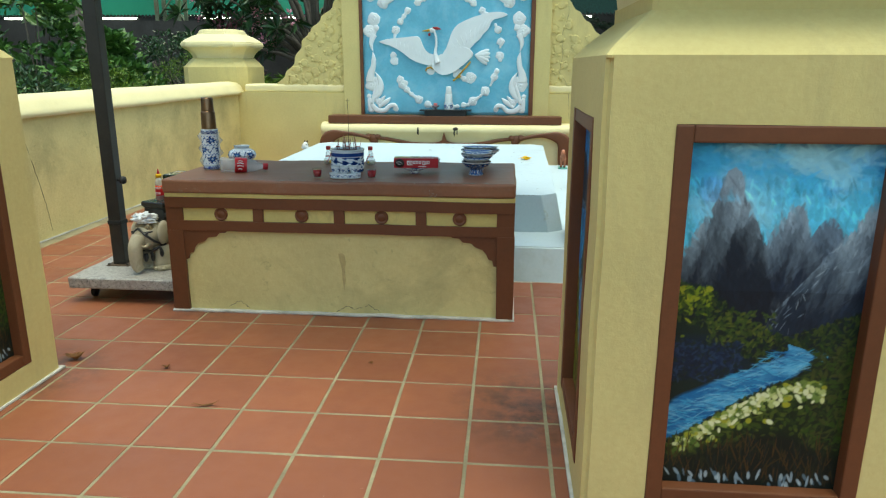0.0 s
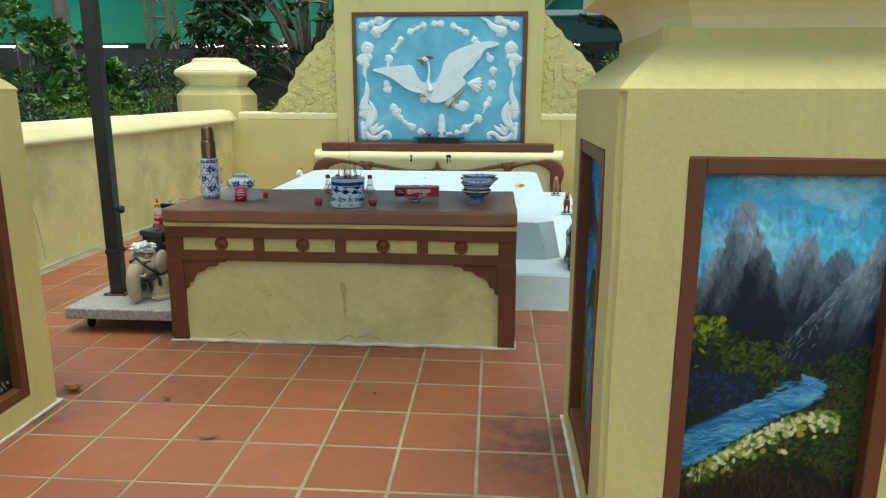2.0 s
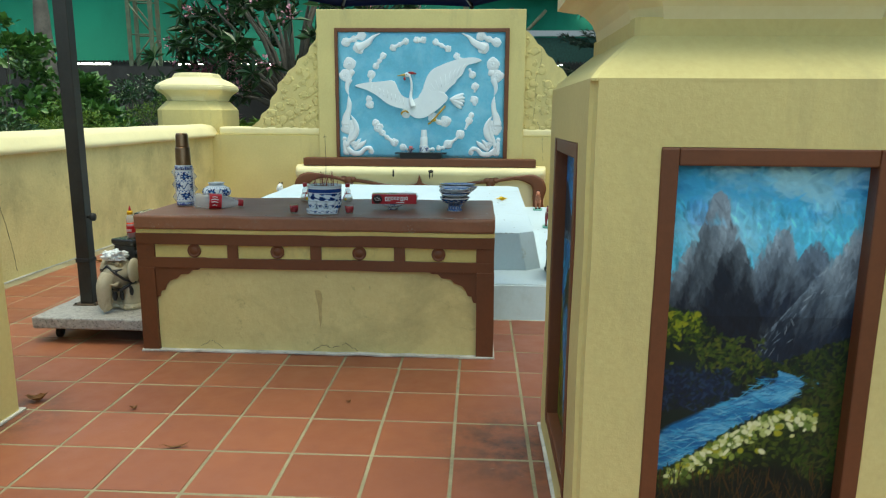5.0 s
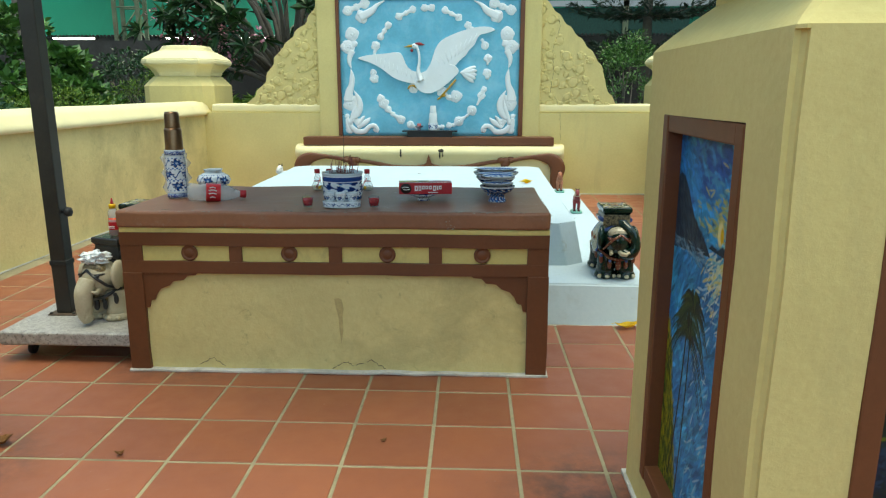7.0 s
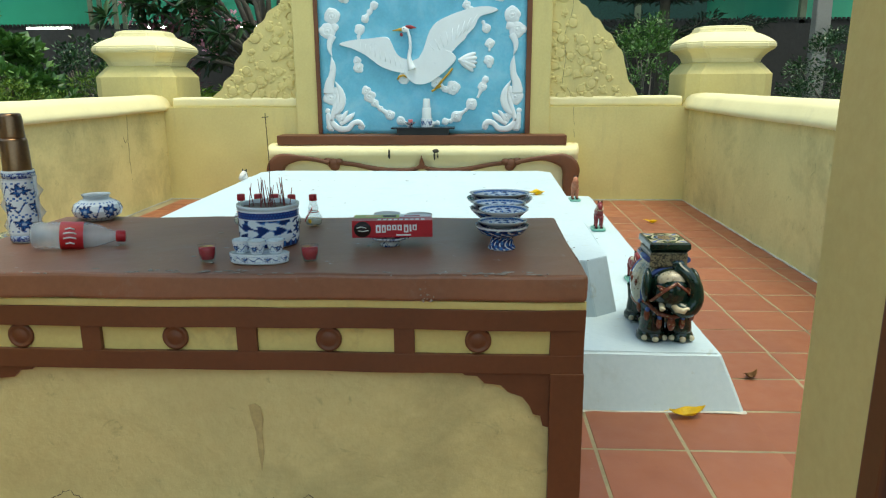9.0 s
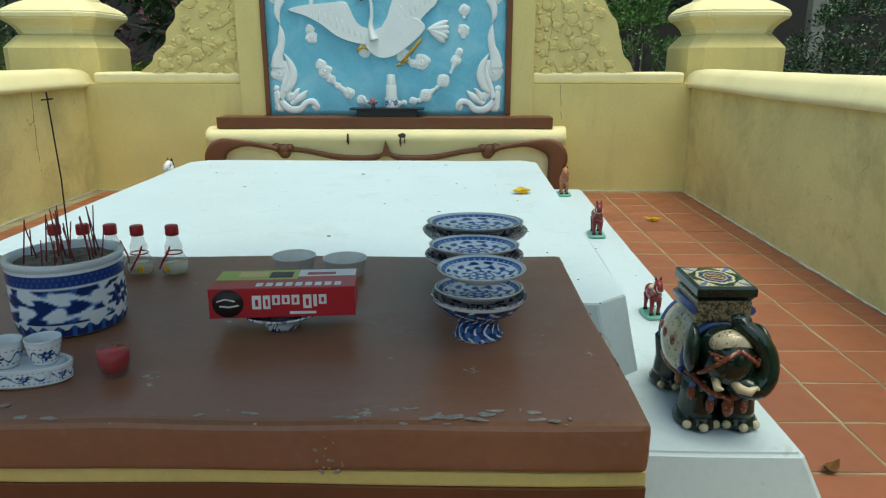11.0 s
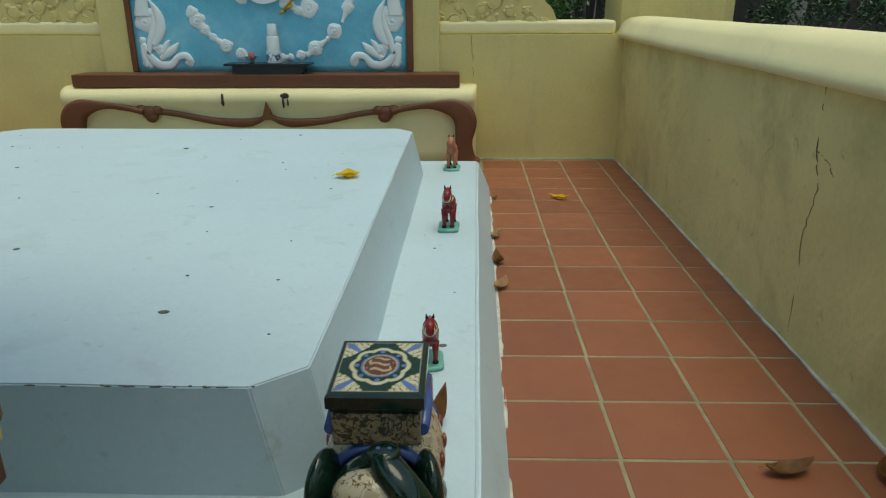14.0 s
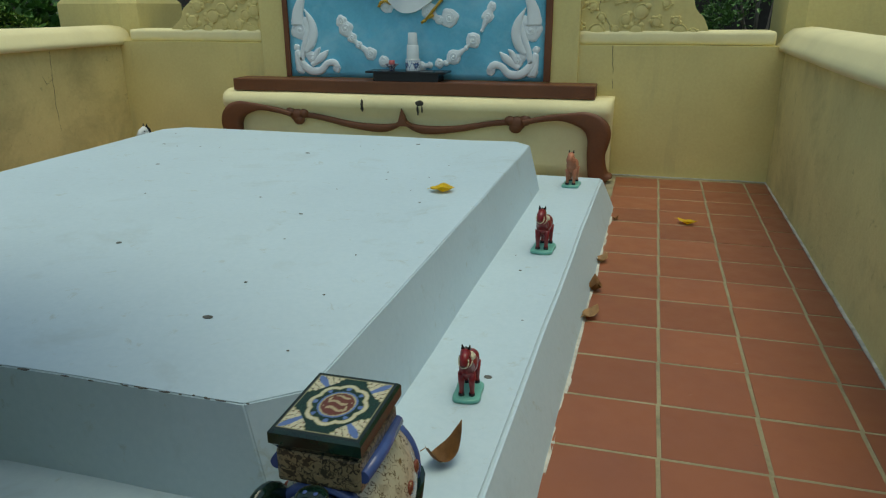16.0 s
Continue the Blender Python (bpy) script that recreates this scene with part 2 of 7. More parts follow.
def tube(bm, path, radii, seg=8, index=0, flat=1.0, caps=True):
    """A round bar along points; radii one number or one for each point."""
    pts = [Vector(p) for p in path]
    rs = radii if isinstance(radii, (list, tuple)) else [radii] * len(pts)
    loops, side = [], None
    for i, p in enumerate(pts):
        d = (pts[min(i + 1, len(pts) - 1)] - pts[max(i - 1, 0)]).normalized()
        ref = side if side else (Vector((0, 0, 1)) if abs(d.z) < 0.9 else Vector((1, 0, 0)))
        u = d.cross(ref)
        if u.length < 1e-5:
            u = d.cross(Vector((0.3, 1, 0.2)))
        u.normalize()
        w = u.cross(d).normalized()
        side = w
        loops.append([p + rs[i] * (math.cos(2 * math.pi * k / seg) * u + flat * math.sin(2 * math.pi * k / seg) * w) for k in range(seg)])
    return rings(bm, loops, caps, index)


def blob(bm, c, r, seg=12, index=0, m=None):
    """An ellipsoid with radii r, turned by m."""
    k = bmesh.ops.create_uvsphere(bm, u_segments=seg, v_segments=max(5, seg * 2 // 3), radius=1)
    mt = Matrix.Translation(c) @ (m.to_4x4() if m else Matrix()) @ Matrix.Diagonal((*r, 1))
    bmesh.ops.transform(bm, matrix=mt, verts=k["verts"])
    for f in {f for v in k["verts"] for f in v.link_faces}:
        f.material_index, f.smooth = index, True
    return bm


def slabbed(bm, outline, y0, y1, index=0, bevel=0.0):
    """A flat outline in x and z, made solid from y0 (front) to y1; the front edge may be rounded."""
    a = [bm.verts.new((x, y0, z)) for x, z in outline]
    b = [bm.verts.new((x, y1, z)) for x, z in outline]
    n = len(a)
    front = bm.faces.new(a)
    fs = [front, bm.faces.new(b[::-1])]
    for i in range(n):
        fs.append(bm.faces.new((a[i], b[i], b[(i + 1) % n], a[(i + 1) % n])))
    for f in fs:
        f.material_index = index
    if bevel:
        r = bmesh.ops.bevel(bm, geom=list(front.edges), offset=bevel, segments=2, affect="EDGES", profile=0.5, clamp_overlap=True)
        for f in r["faces"]:
            f.material_index, f.smooth = index, True
    bmesh.ops.recalc_face_normals(bm, faces=[f for f in fs if f.is_valid])
    return bm


def curve_pts(pts, per=8, closed=False):
    """Catmull-Rom through points of any dimension."""
    out, n = [], len(pts)
    for i in range(n if closed else n - 1):
        p = [np.array(pts[k % n] if closed else pts[min(max(k, 0), n - 1)], float) for k in (i - 1, i, i + 1, i + 2)]
        for s in range(per):
            t = s / per
            out.append(tuple(float(q) for q in 0.5 * (2 * p[1] + (p[2] - p[0]) * t + (2 * p[0] - 5 * p[1] + 4 * p[2] - p[3]) * t * t + (3 * p[1] - p[0] - 3 * p[2] + p[3]) * t ** 3)))
    if not closed:
        out.append(tuple(float(k) for k in pts[-1]))
    return out


def square_rings(bm, prof, cham=0.0, index=0, corner=1):
    """A square post from (half width, height) pairs, with cut corners."""
    loops = []
    for h, z in prof:
        c = min(cham, h * 0.5)
        loops.append([(-h + c, -h, z), (h - c, -h, z), (h, -h + c, z), (h, h - c, z), (h - c, h, z), (-h + c, h, z), (-h, h - c, z), (-h, -h + c, z)])
    rings(bm, loops, True, index)
    for f in bm.faces:
        f.smooth = False
    return bm


def structure(name, bm, material, label="", smooth=False):
    return tagged(part(name, bm, material, None, label, smooth), kind="structure")


def rough_up(bm, amount, scale=3.0, fine=0.0):
    """Hand-laid plaster: push the points about a little."""
    for v in bm.verts:
        v.co += amount * noise.noise_vector(v.co * scale)
        if fine:
            v.co += fine * noise.noise_vector(v.co * scale * 7)
    return bm


def finer(bm, size):
    """Cut long edges so that no edge is much longer than size."""
    for _ in range(7):
        es = [e for e in bm.edges if e.calc_length() > size * 1.6]
        if not es:
            break
        bmesh.ops.subdivide_edges(bm, edges=es, cuts=1, use_grid_fill=True)
    return bm

# ---- the enclosure ----
WL, WR, WB = -3.5, 1.985, 9.2          # inner faces of the walls
CX = -0.8                              # middle of the tomb


def lean_east(ob, k=0.016):
    """The east wall closes in a little towards the gate."""
    for v in ob.data.vertices:
        v.co.x += k * (v.co.y - WB)
    return ob


def coping_wall(name, x0, x1, y0, y1, label):
    """A low plastered wall with a swollen rounded coping along its longer way."""
    bm = boxed(x0, x1, y0, y1, -0.05, 0.945)
    finer(bm, 0.25)
    rough_up(bm, 0.008, 1.7)
    wall = structure(name, bm, CREAM_DIRTY, label)
    sect = [(-0.04, 0.94), (-0.045, 0.975), (-0.02, 1.0), (0.0, 1.05), (0.05, 1.09), (0.5, 1.105)]
    cap = bmesh.new()
    along_y = (y1 - y0) > (x1 - x0)
    w = (x1 - x0) if along_y else (y1 - y0)
    full = [(a if a < 0.5 else w / 2, z) for a, z in sect]
    full += [(w - a, z) for a, z in full[-2::-1]]
    lo, hi = (y0, y1) if along_y else (x0, x1)
    steps = max(2, int((hi - lo) / 0.3))
    loops = []
    for i in range(steps + 1):
        s = lo + (hi - lo) * i / steps
        loops.append([(x0 + a, s, z) if along_y else (s, y0 + a, z) for a, z in full])
    rings(cap, loops)
    bmesh.ops.recalc_face_normals(cap, faces=cap.faces)
    rough_up(cap, 0.007, 1.8)
    part("coping", cap, CREAM_PALE, wall, "pale rounded plaster coping", True)
    return wall


coping_wall("wall_west", WL - 0.32, WL, 2.5, 9.32, "low cream plaster wall with rounded coping, stained and cracked")
east_wall = coping_wall("wall_east", WR, WR + 0.32, 2.5, 9.32, "low cream plaster wall with rounded coping, stained and cracked")
for ob in (east_wall, *east_wall.children):
    lean_east(ob)
coping_wall("wall_south_west", WL, -2.86, 2.25, 2.57, "short cream plaster wall beside the gate post")
coping_wall("wall_south_east", 1.21, WR - 0.11, 2.25, 2.57, "short cream plaster wall beside the gate post")

for nm, a in (("baseboard_east", (WR - 0.010, WR + 0.01, 2.6, WB)), ("baseboard_west", (WL - 0.01, WL + 0.010, 2.6, WB)), ("baseboard_north", (WL + 0.011, WR - 0.011, WB - 0.010, WB + 0.01))):
    k = boxed(*a, 0.0, 0.007)
    ob = structure(nm, rough_up(finer(k, 0.12), 0.004, 8), CEMENT, "thin smeared white cement line at the foot of the wall")
    if nm == "baseboard_east":
        lean_east(ob)

# back wall in two steps
bm = boxed(WL - 0.1, WR + 0.1, WB, WB + 0.35, -0.05, 0.972)
finer(bm, 0.25)
rough_up(bm, 0.008, 1.9)
back = structure("wall_north", bm, CREAM, "low cream plaster back wall with a stepped top")
for xa, xb in ((WL + 0.08, -2.02), (0.52, WR - 0.06)):
    bm = boxed(xa, xb, WB + 0.035, WB + 0.33, 0.972, 1.075, 0.03, 3)
    part("upper_step", rough_up(finer(bm, 0.2), 0.006, 2.0), CREAM_PALE, back, "", True)


def post(name, x, y, half, label, prof, cham):
    p = root(name, (x, y, 0), label, "post")
    bm = bmesh.new()
    square_rings(bm, prof[0], cham)
    part("shaft", bm, CREAM, p)
    bm = bmesh.new()
    square_rings(bm, prof[1], cham * 1.2)
    bmesh.ops.bevel(bm, geom=list(bm.edges), offset=0.012, segments=2, affect="EDGES")
    part("cap", bm, CREAM_PALE, p, "swollen moulded plaster cap")
    return p


H = 0.44
for x in (-3.87, 2.435):
    post("corner_post", x, 9.3 + H, H, "cream plaster corner post with a swollen moulded cap",
         ([(H, -0.05), (H, 1.29), (H - 0.03, 1.33), (H - 0.065, 1.375), (H - 0.09, 1.405)],
          [(H - 0.09, 1.40), (H - 0.085, 1.44), (H - 0.05, 1.495), (H - 0.005, 1.535), (H + 0.02, 1.55), (H + 0.02, 1.605), (H - 0.03, 1.65), (H - 0.10, 1.695), (H - 0.155, 1.72), (H - 0.165, 1.765), (H - 0.19, 1.78)]), 0.11)


# gate posts with painted pictures sunk in their faces
def canvas(name, w, h, paint, res=0.0025):
    """A picture in the x-z plane, facing -y, its colours worked out stroke by stroke."""
    nx, nz = int(w / res), int(h / res)
    uu, vv = np.meshgrid(np.linspace(0, 1, nx + 1), np.linspace(0, 1, nz + 1))
    col = np.clip(paint(uu, vv), 0, 1)
    verts = np.stack([uu * w - w / 2, np.zeros_like(uu), (1 - vv) * h], -1).reshape(-1, 3)
    idx = np.arange((nx + 1) * (nz + 1)).reshape(nz + 1, nx + 1)
    faces = np.stack([idx[1:, :-1], idx[1:, 1:], idx[:-1, 1:], idx[:-1, :-1]], -1).reshape(-1, 4)
    me = bpy.data.meshes.new(name)
    me.from_pydata(verts.tolist(), [], faces.tolist())
    a = me.color_attributes.new("paint", "FLOAT_COLOR", "POINT")
    a.data.foreach_set("color", np.concatenate([col.reshape(-1, 3), np.ones((col.shape[0] * col.shape[1], 1))], 1).ravel())
    return me


def field(u, v, seed, scale, octaves=5, stretch=1.0):
    """Smooth value noise on numpy grids, about -1 to 1."""
    out, amp, tot = np.zeros_like(u), 1.0, 0.0
    for k in range(octaves):
        r = np.random.RandomState(seed + k)
        g = r.rand(64, 64) * 2 - 1
        x, y = u * scale * 2 ** k + 7.3 * k, v * scale * stretch * 2 ** k + 3.1 * k
        xi, yi = np.floor(x).astype(int), np.floor(y).astype(int)
        fx, fy = x - xi, y - yi
        fx, fy = fx * fx * (3 - 2 * fx), fy * fy * (3 - 2 * fy)
        a = g[yi % 64, xi % 64] * (1 - fx) + g[yi % 64, (xi + 1) % 64] * fx
        b = g[(yi + 1) % 64, xi % 64] * (1 - fx) + g[(yi + 1) % 64, (xi + 1) % 64] * fx
        out += amp * (a * (1 - fy) + b * fy)
        tot += amp
        amp *= 0.55
    return out / tot * 1.6


def blend(c, mask, col):
    m = np.clip(mask, 0, 1)[..., None]
    return c * (1 - m) + np.asarray(col) * m


def stroke(c, cu, cv, long, wide, turn, col, body=1.0):
    """One brush mark on the canvas array, laid only where it falls; sizes are parts of the height."""
    nz, nx = c.shape[0] - 1, c.shape[1] - 1
    r = max(long, wide) * 1.05
    i0, i1 = max(0, int((cv - r) * nz)), min(nz + 1, int((cv + r) * nz) + 2)
    j0, j1 = max(0, int((cu - 2 * r) * nx)), min(nx + 1, int((cu + 2 * r) * nx) + 2)
    if i0 >= i1 or j0 >= j1:
        return
    dv = (np.arange(i0, i1) / nz - cv)[:, None]
    du = (np.arange(j0, j1) / nx - cu)[None, :] * 0.5
    p, q = du * math.cos(turn) + dv * math.sin(turn), -du * math.sin(turn) + dv * math.cos(turn)
    m = np.clip(1.7 - 1.7 * ((p / long) ** 2 + (q / wide) ** 2), 0, 1)[..., None] * body
    c[i0:i1, j0:j1] = c[i0:i1, j0:j1] * (1 - m) + np.asarray(col) * m


def rework(c, seed, count, area, long, wide, turn, spread=0.5, jitter=0.3, body=0.75):
    """Go over an area with strokes that take up the colour beneath, lighter or darker."""
    r = random.Random(seed)
    nz, nx = c.shape[0] - 1, c.shape[1] - 1
    for _ in range(count):
        cu, cv = r.uniform(area[0], area[1]), r.uniform(area[2], area[3])
        a = turn(cu, cv) if callable(turn) else turn
        k = 1 + jitter * r.gauss(0, 1)
        stroke(c, cu, cv, long * r.uniform(0.5, 1.3), wide * r.uniform(0.6, 1.3), a + r.gauss(0, spread), np.clip(c[int(cv * nz), int(cu * nx)] * max(0.2, k), 0, 1), body)


def scatter(c, seed, count, spot, long, wide, cols, body=0.9, turn=None):
    """Loose dabs of a few colours; spot gives a place from the random source, or nothing."""
    r = random.Random(seed)
    for _ in range(count):
        at = spot(r)
        if at:
            stroke(c, at[0], at[1], long * r.uniform(0.6, 1.35), wide * r.uniform(0.6, 1.35), r.uniform(0, math.pi) if turn is None else r.gauss(turn, 0.3), r.choice(cols), body)


def mountains(u, v):
    n1, n2 = field(u, v, 5, 4), field(u, v, 11, 9, 5, 2.0)
    c = np.zeros((*u.shape, 3)) + np.array((0.03, 0.40, 0.76))
    c = blend(c, 0.15 + 1.5 * v / 0.35, (0.10, 0.58, 0.84))
    c = blend(c, (field(u, v * 3, 31, 3) + 0.05) * 1.8, (0.34, 0.74, 0.88))
    c = blend(c, (field(u + 0.3, v * 4, 37, 4) - 0.18) * 2.6 * (v < 0.16), (0.015, 0.25, 0.60))
    c = blend(c, 1.2 - v / 0.012, (0.01, 0.17, 0.42))
    rework(c, 1, 900, (0, 1, 0, 0.36), 0.030, 0.007, 0.15, 0.6, 0.10, 0.6)
    halo = np.minimum(np.abs(u - 0.25) * 1.6, 1) + np.abs(v - 0.17) * 4
    c = blend(c, 0.55 - halo, (0.50, 0.76, 0.84))

    def ridge(c, pts, foot, lo, hi, seed, lit):
        """One rock: lit shoulder near its crest line on the side that lit names, dark towards its foot."""
        xs, ys = zip(*pts)
        top = np.interp(u, xs, ys) + 0.006 * field(u, v * 0, seed, 14)
        k = int(np.argmin(ys))
        depth = np.clip((v - top) / max(0.05, foot - min(ys)), 0, 1)
        fall = np.clip((v - min(ys)) / (foot - min(ys)), 0, 1)
        side = np.clip(0.5 + lit * (xs[k] - u + 0.10 * fall) * 3.0, 0, 1)
        rock = field(u * 1.1 + 0.5 * lit * v, v, seed + 1, 7, 5, 0.8)
        streak = field(u * 3.0 + 1.2 * lit * v, v * 0.7, seed + 4, 12, 4, 0.5)
        tone = np.clip(0.90 - 1.05 * fall + 0.30 * side - 0.55 * depth + 0.34 * rock + 0.20 * streak, 0.0, 1.0) ** 1.5
        tone = np.maximum(tone, np.clip(1 - (v - top) / 0.012, 0, 1) * 0.75 * side)[..., None]
        shade = np.asarray(lo) * (1 - tone) + np.asarray(hi) * tone
        m = np.clip((v - top) / 0.004, 0, 1)[..., None] * (v < foot + 0.05)[..., None]
        return c * (1 - m) + shade * m

    c = ridge(c, ((0, 1.2), (0.60, 0.6), (0.655, 0.285), (0.68, 0.245), (0.71, 0.215), (0.74, 0.20), (0.77, 0.197), (0.80, 0.208), (0.835, 0.235), (0.86, 0.30), (1, 1.2)), 0.42, (0.008, 0.016, 0.032), (0.12, 0.18, 0.25), 53, 1)
    c = ridge(c, ((0, 1.2), (0.38, 0.45), (0.445, 0.262), (0.48, 0.228), (0.52, 0.197), (0.56, 0.172), (0.59, 0.164), (0.62, 0.172), (0.645, 0.20), (0.67, 0.245), (0.71, 0.285), (0.75, 0.32), (0.80, 0.42), (1, 1.2)), 0.47, (0.010, 0.020, 0.040), (0.26, 0.36, 0.45), 47, 1)
    c = ridge(c, ((0, 0.318), (0.04, 0.28), (0.075, 0.249), (0.122, 0.208), (0.16, 0.17), (0.188, 0.142), (0.20, 0.11), (0.22, 0.081), (0.255, 0.069), (0.288, 0.08), (0.307, 0.11), (0.315, 0.138), (0.35, 0.163), (0.394, 0.208), (0.425, 0.245), (0.45, 0.29), (0.472, 0.345), (0.51, 0.385), (0.56, 0.425), (0.62, 0.56), (1, 1.2)), 0.50, (0.007, 0.014, 0.026), (0.30, 0.40, 0.48), 41, 1)
    c = blend(c, (1.0 - ((u - 0.25) / 0.07) ** 2 - ((v - 0.148) / 0.012) ** 2) * 0.9, (0.16, 0.46, 0.64))
    c = ridge(c, ((0, 1.2), (0.45, 0.56), (0.49, 0.512), (0.53, 0.468), (0.574, 0.432), (0.62, 0.402), (0.662, 0.374), (0.745, 0.32), (0.78, 0.29), (0.817, 0.262), (0.86, 0.24), (0.888, 0.226), (0.917, 0.196), (0.95, 0.168), (1, 0.147)), 0.53, (0.012, 0.026, 0.05), (0.32, 0.43, 0.52), 59, 1)
    rework(c, 2, 2200, (0, 1, 0.10, 0.53), 0.020, 0.0045, lambda a, b: 1.95 if a > 0.55 and b > 0.3 else 1.35, 0.35, 0.20, 0.6)
    scatter(c, 4, 60, lambda r: (lambda a: (a, float(np.interp(a, (0.5, 0.66, 0.82, 1.0), (0.50, 0.375, 0.265, 0.16))) + abs(r.gauss(0, 0.045)) + 0.004))(r.uniform(0.5, 1.0)), 0.014, 0.0018, [(0.42, 0.52, 0.60), (0.26, 0.36, 0.45), (0.14, 0.2, 0.27)], 0.35, 2.1)
    # wooded slopes
    slope = np.interp(u, (0, 0.10, 0.2, 0.3, 0.4, 0.5, 0.62, 0.72, 0.86, 0.95, 1), (0.385, 0.395, 0.405, 0.455, 0.485, 0.515, 0.535, 0.515, 0.485, 0.47, 0.46)) + 0.010 * n2
    wood = v - slope
    c = blend(c, wood / 0.010, (0.010, 0.026, 0.020))
    c = blend(c, (1 - ((u - 0.16) / 0.34) ** 2 - ((v - 0.60) / 0.075) ** 2) * 1.2, (0.008, 0.022, 0.052))

    def edge_at(a):
        return float(np.interp(a, (0, 0.10, 0.2, 0.3, 0.4, 0.5, 0.62, 0.72, 0.86, 0.95, 1), (0.385, 0.395, 0.405, 0.455, 0.485, 0.515, 0.535, 0.515, 0.485, 0.47, 0.46)))

    leafy = [(0.012, 0.040, 0.014), (0.028, 0.060, 0.014), (0.006, 0.018, 0.012), (0.055, 0.085, 0.018), (0.005, 0.014, 0.022)]
    scatter(c, 5, 1300, lambda r: (lambda a: (a, edge_at(a) + r.uniform(-0.006, 0.105)))(r.uniform(0.0, 0.60)), 0.010, 0.0045, leafy, 0.85)
    scatter(c, 6, 900, lambda r: (lambda a: (a, edge_at(a) + r.uniform(-0.004, 0.16)))(r.uniform(0.60, 1.0)), 0.010, 0.0045, leafy, 0.85)
    scatter(c, 7, 170, lambda r: (r.uniform(0.0, 0.20), 0.395 + abs(r.gauss(0, 0.035))), 0.011, 0.0045, [(0.16, 0.22, 0.015), (0.27, 0.29, 0.02), (0.08, 0.13, 0.015), (0.03, 0.07, 0.012)], 0.85)
    scatter(c, 8, 160, lambda r: (r.uniform(0.2, 0.55), 0.44 + r.uniform(0.02, 0.12)), 0.009, 0.004, [(0.07, 0.12, 0.02), (0.04, 0.08, 0.015), (0.13, 0.16, 0.025)], 0.7)
    scatter(c, 9, 420, lambda r: (r.uniform(0.0, 0.40), r.uniform(0.55, 0.67)), 0.011, 0.004, [(0.010, 0.028, 0.075), (0.006, 0.016, 0.03), (0.02, 0.055, 0.12), (0.012, 0.03, 0.02)], 0.7)
    # river
    vs = (0.553, 0.565, 0.585, 0.61, 0.64, 0.68, 0.72, 0.77, 0.82, 0.86)
    mid = np.interp(v, vs, (0.64, 0.685, 0.70, 0.64, 0.55, 0.40, 0.28, 0.16, 0.06, 0.0))
    wid = np.interp(v, vs, (0.01, 0.05, 0.085, 0.125, 0.17, 0.20, 0.22, 0.20, 0.13, 0.05))
    rip = field(u * 0.6, v, 29, 5, 5, 6.0)
    water = np.stack([0.008 + 0.09 * np.clip(rip * 1.6, 0, 1), 0.13 + 0.25 * np.clip(rip * 1.6, 0, 1), 0.32 + 0.28 * np.clip(rip * 1.6, 0, 1)], -1)
    m = np.clip((1 - np.abs(u - mid + 0.02 * n1) / (wid + 1e-3)) * 5 * (v > 0.552) * (v < 0.875), 0, 1)[..., None]
    c = c * (1 - m) + water * m
    scatter(c, 10, 420, lambda r: (lambda b: (float(np.interp(b, vs, (0.64, 0.685, 0.70, 0.64, 0.55, 0.40, 0.28, 0.16, 0.06, 0.0))) + r.uniform(-0.16, 0.16), b))(r.uniform(0.57, 0.84)), 0.022, 0.0022, [(0.05, 0.36, 0.58), (0.012, 0.20, 0.43), (0.17, 0.46, 0.62), (0.006, 0.08, 0.25)], 0.55, -0.12)
    # near bushes
    us = (0, 0.12, 0.24, 0.36, 0.5, 0.62, 0.74, 0.85, 1)

    def bank_at(a):
        return float(np.interp(a, us, (0.865, 0.835, 0.79, 0.745, 0.70, 0.668, 0.655, 0.66, 0.64)))

    bank = v - (np.interp(u, us, (0.865, 0.835, 0.79, 0.745, 0.70, 0.668, 0.655, 0.66, 0.64)) + 0.010 * n2)
    c = blend(c, bank / 0.010, (0.010, 0.026, 0.010))
    scatter(c, 11, 1200, lambda r: (lambda a: (a, bank_at(a) + abs(r.gauss(0, 0.07))))(r.uniform(0.0, 1.0)), 0.012, 0.006, [(0.05, 0.09, 0.014), (0.022, 0.05, 0.012), (0.010, 0.024, 0.010), (0.09, 0.13, 0.02)], 0.85)
    scatter(c, 12, 480, lambda r: (r.uniform(0.78, 1.0), r.uniform(0.56, 0.86)), 0.014, 0.005, [(0.03, 0.055, 0.014), (0.07, 0.085, 0.02), (0.012, 0.024, 0.012), (0.04, 0.09, 0.012)], 0.8)
    scatter(c, 13, 300, lambda r: (lambda a: (a, bank_at(a) + abs(r.gauss(0, 0.035)) + 0.006))(r.uniform(0.08, 0.86)), 0.0105, 0.0075, [(0.42, 0.48, 0.16), (0.24, 0.31, 0.06), (0.62, 0.66, 0.33), (0.10, 0.17, 0.03), (0.33, 0.33, 0.03), (0.15, 0.22, 0.05)], 0.9)
    scatter(c, 14, 50, lambda r: (lambda a: (a, bank_at(a) + abs(r.gauss(0, 0.03)) + 0.010))(r.uniform(0.2, 0.86)), 0.010, 0.007, [(0.70, 0.72, 0.42), (0.60, 0.63, 0.28)], 0.95)
    low = np.clip((v - np.interp(u, us, (0.90, 0.89, 0.87, 0.84, 0.82, 0.81, 0.82, 0.86, 0.88))) / 0.03, 0, 1)
    c = blend(c, low * 0.88, (0.006, 0.012, 0.010))
    scatter(c, 15, 240, lambda r: (r.uniform(0.03, 0.97), r.uniform(0.84, 0.97)), 0.030, 0.0020, [(0.055, 0.04, 0.012), (0.02, 0.03, 0.012), (0.09, 0.05, 0.015), (0.012, 0.022, 0.02)], 0.8, 1.57)
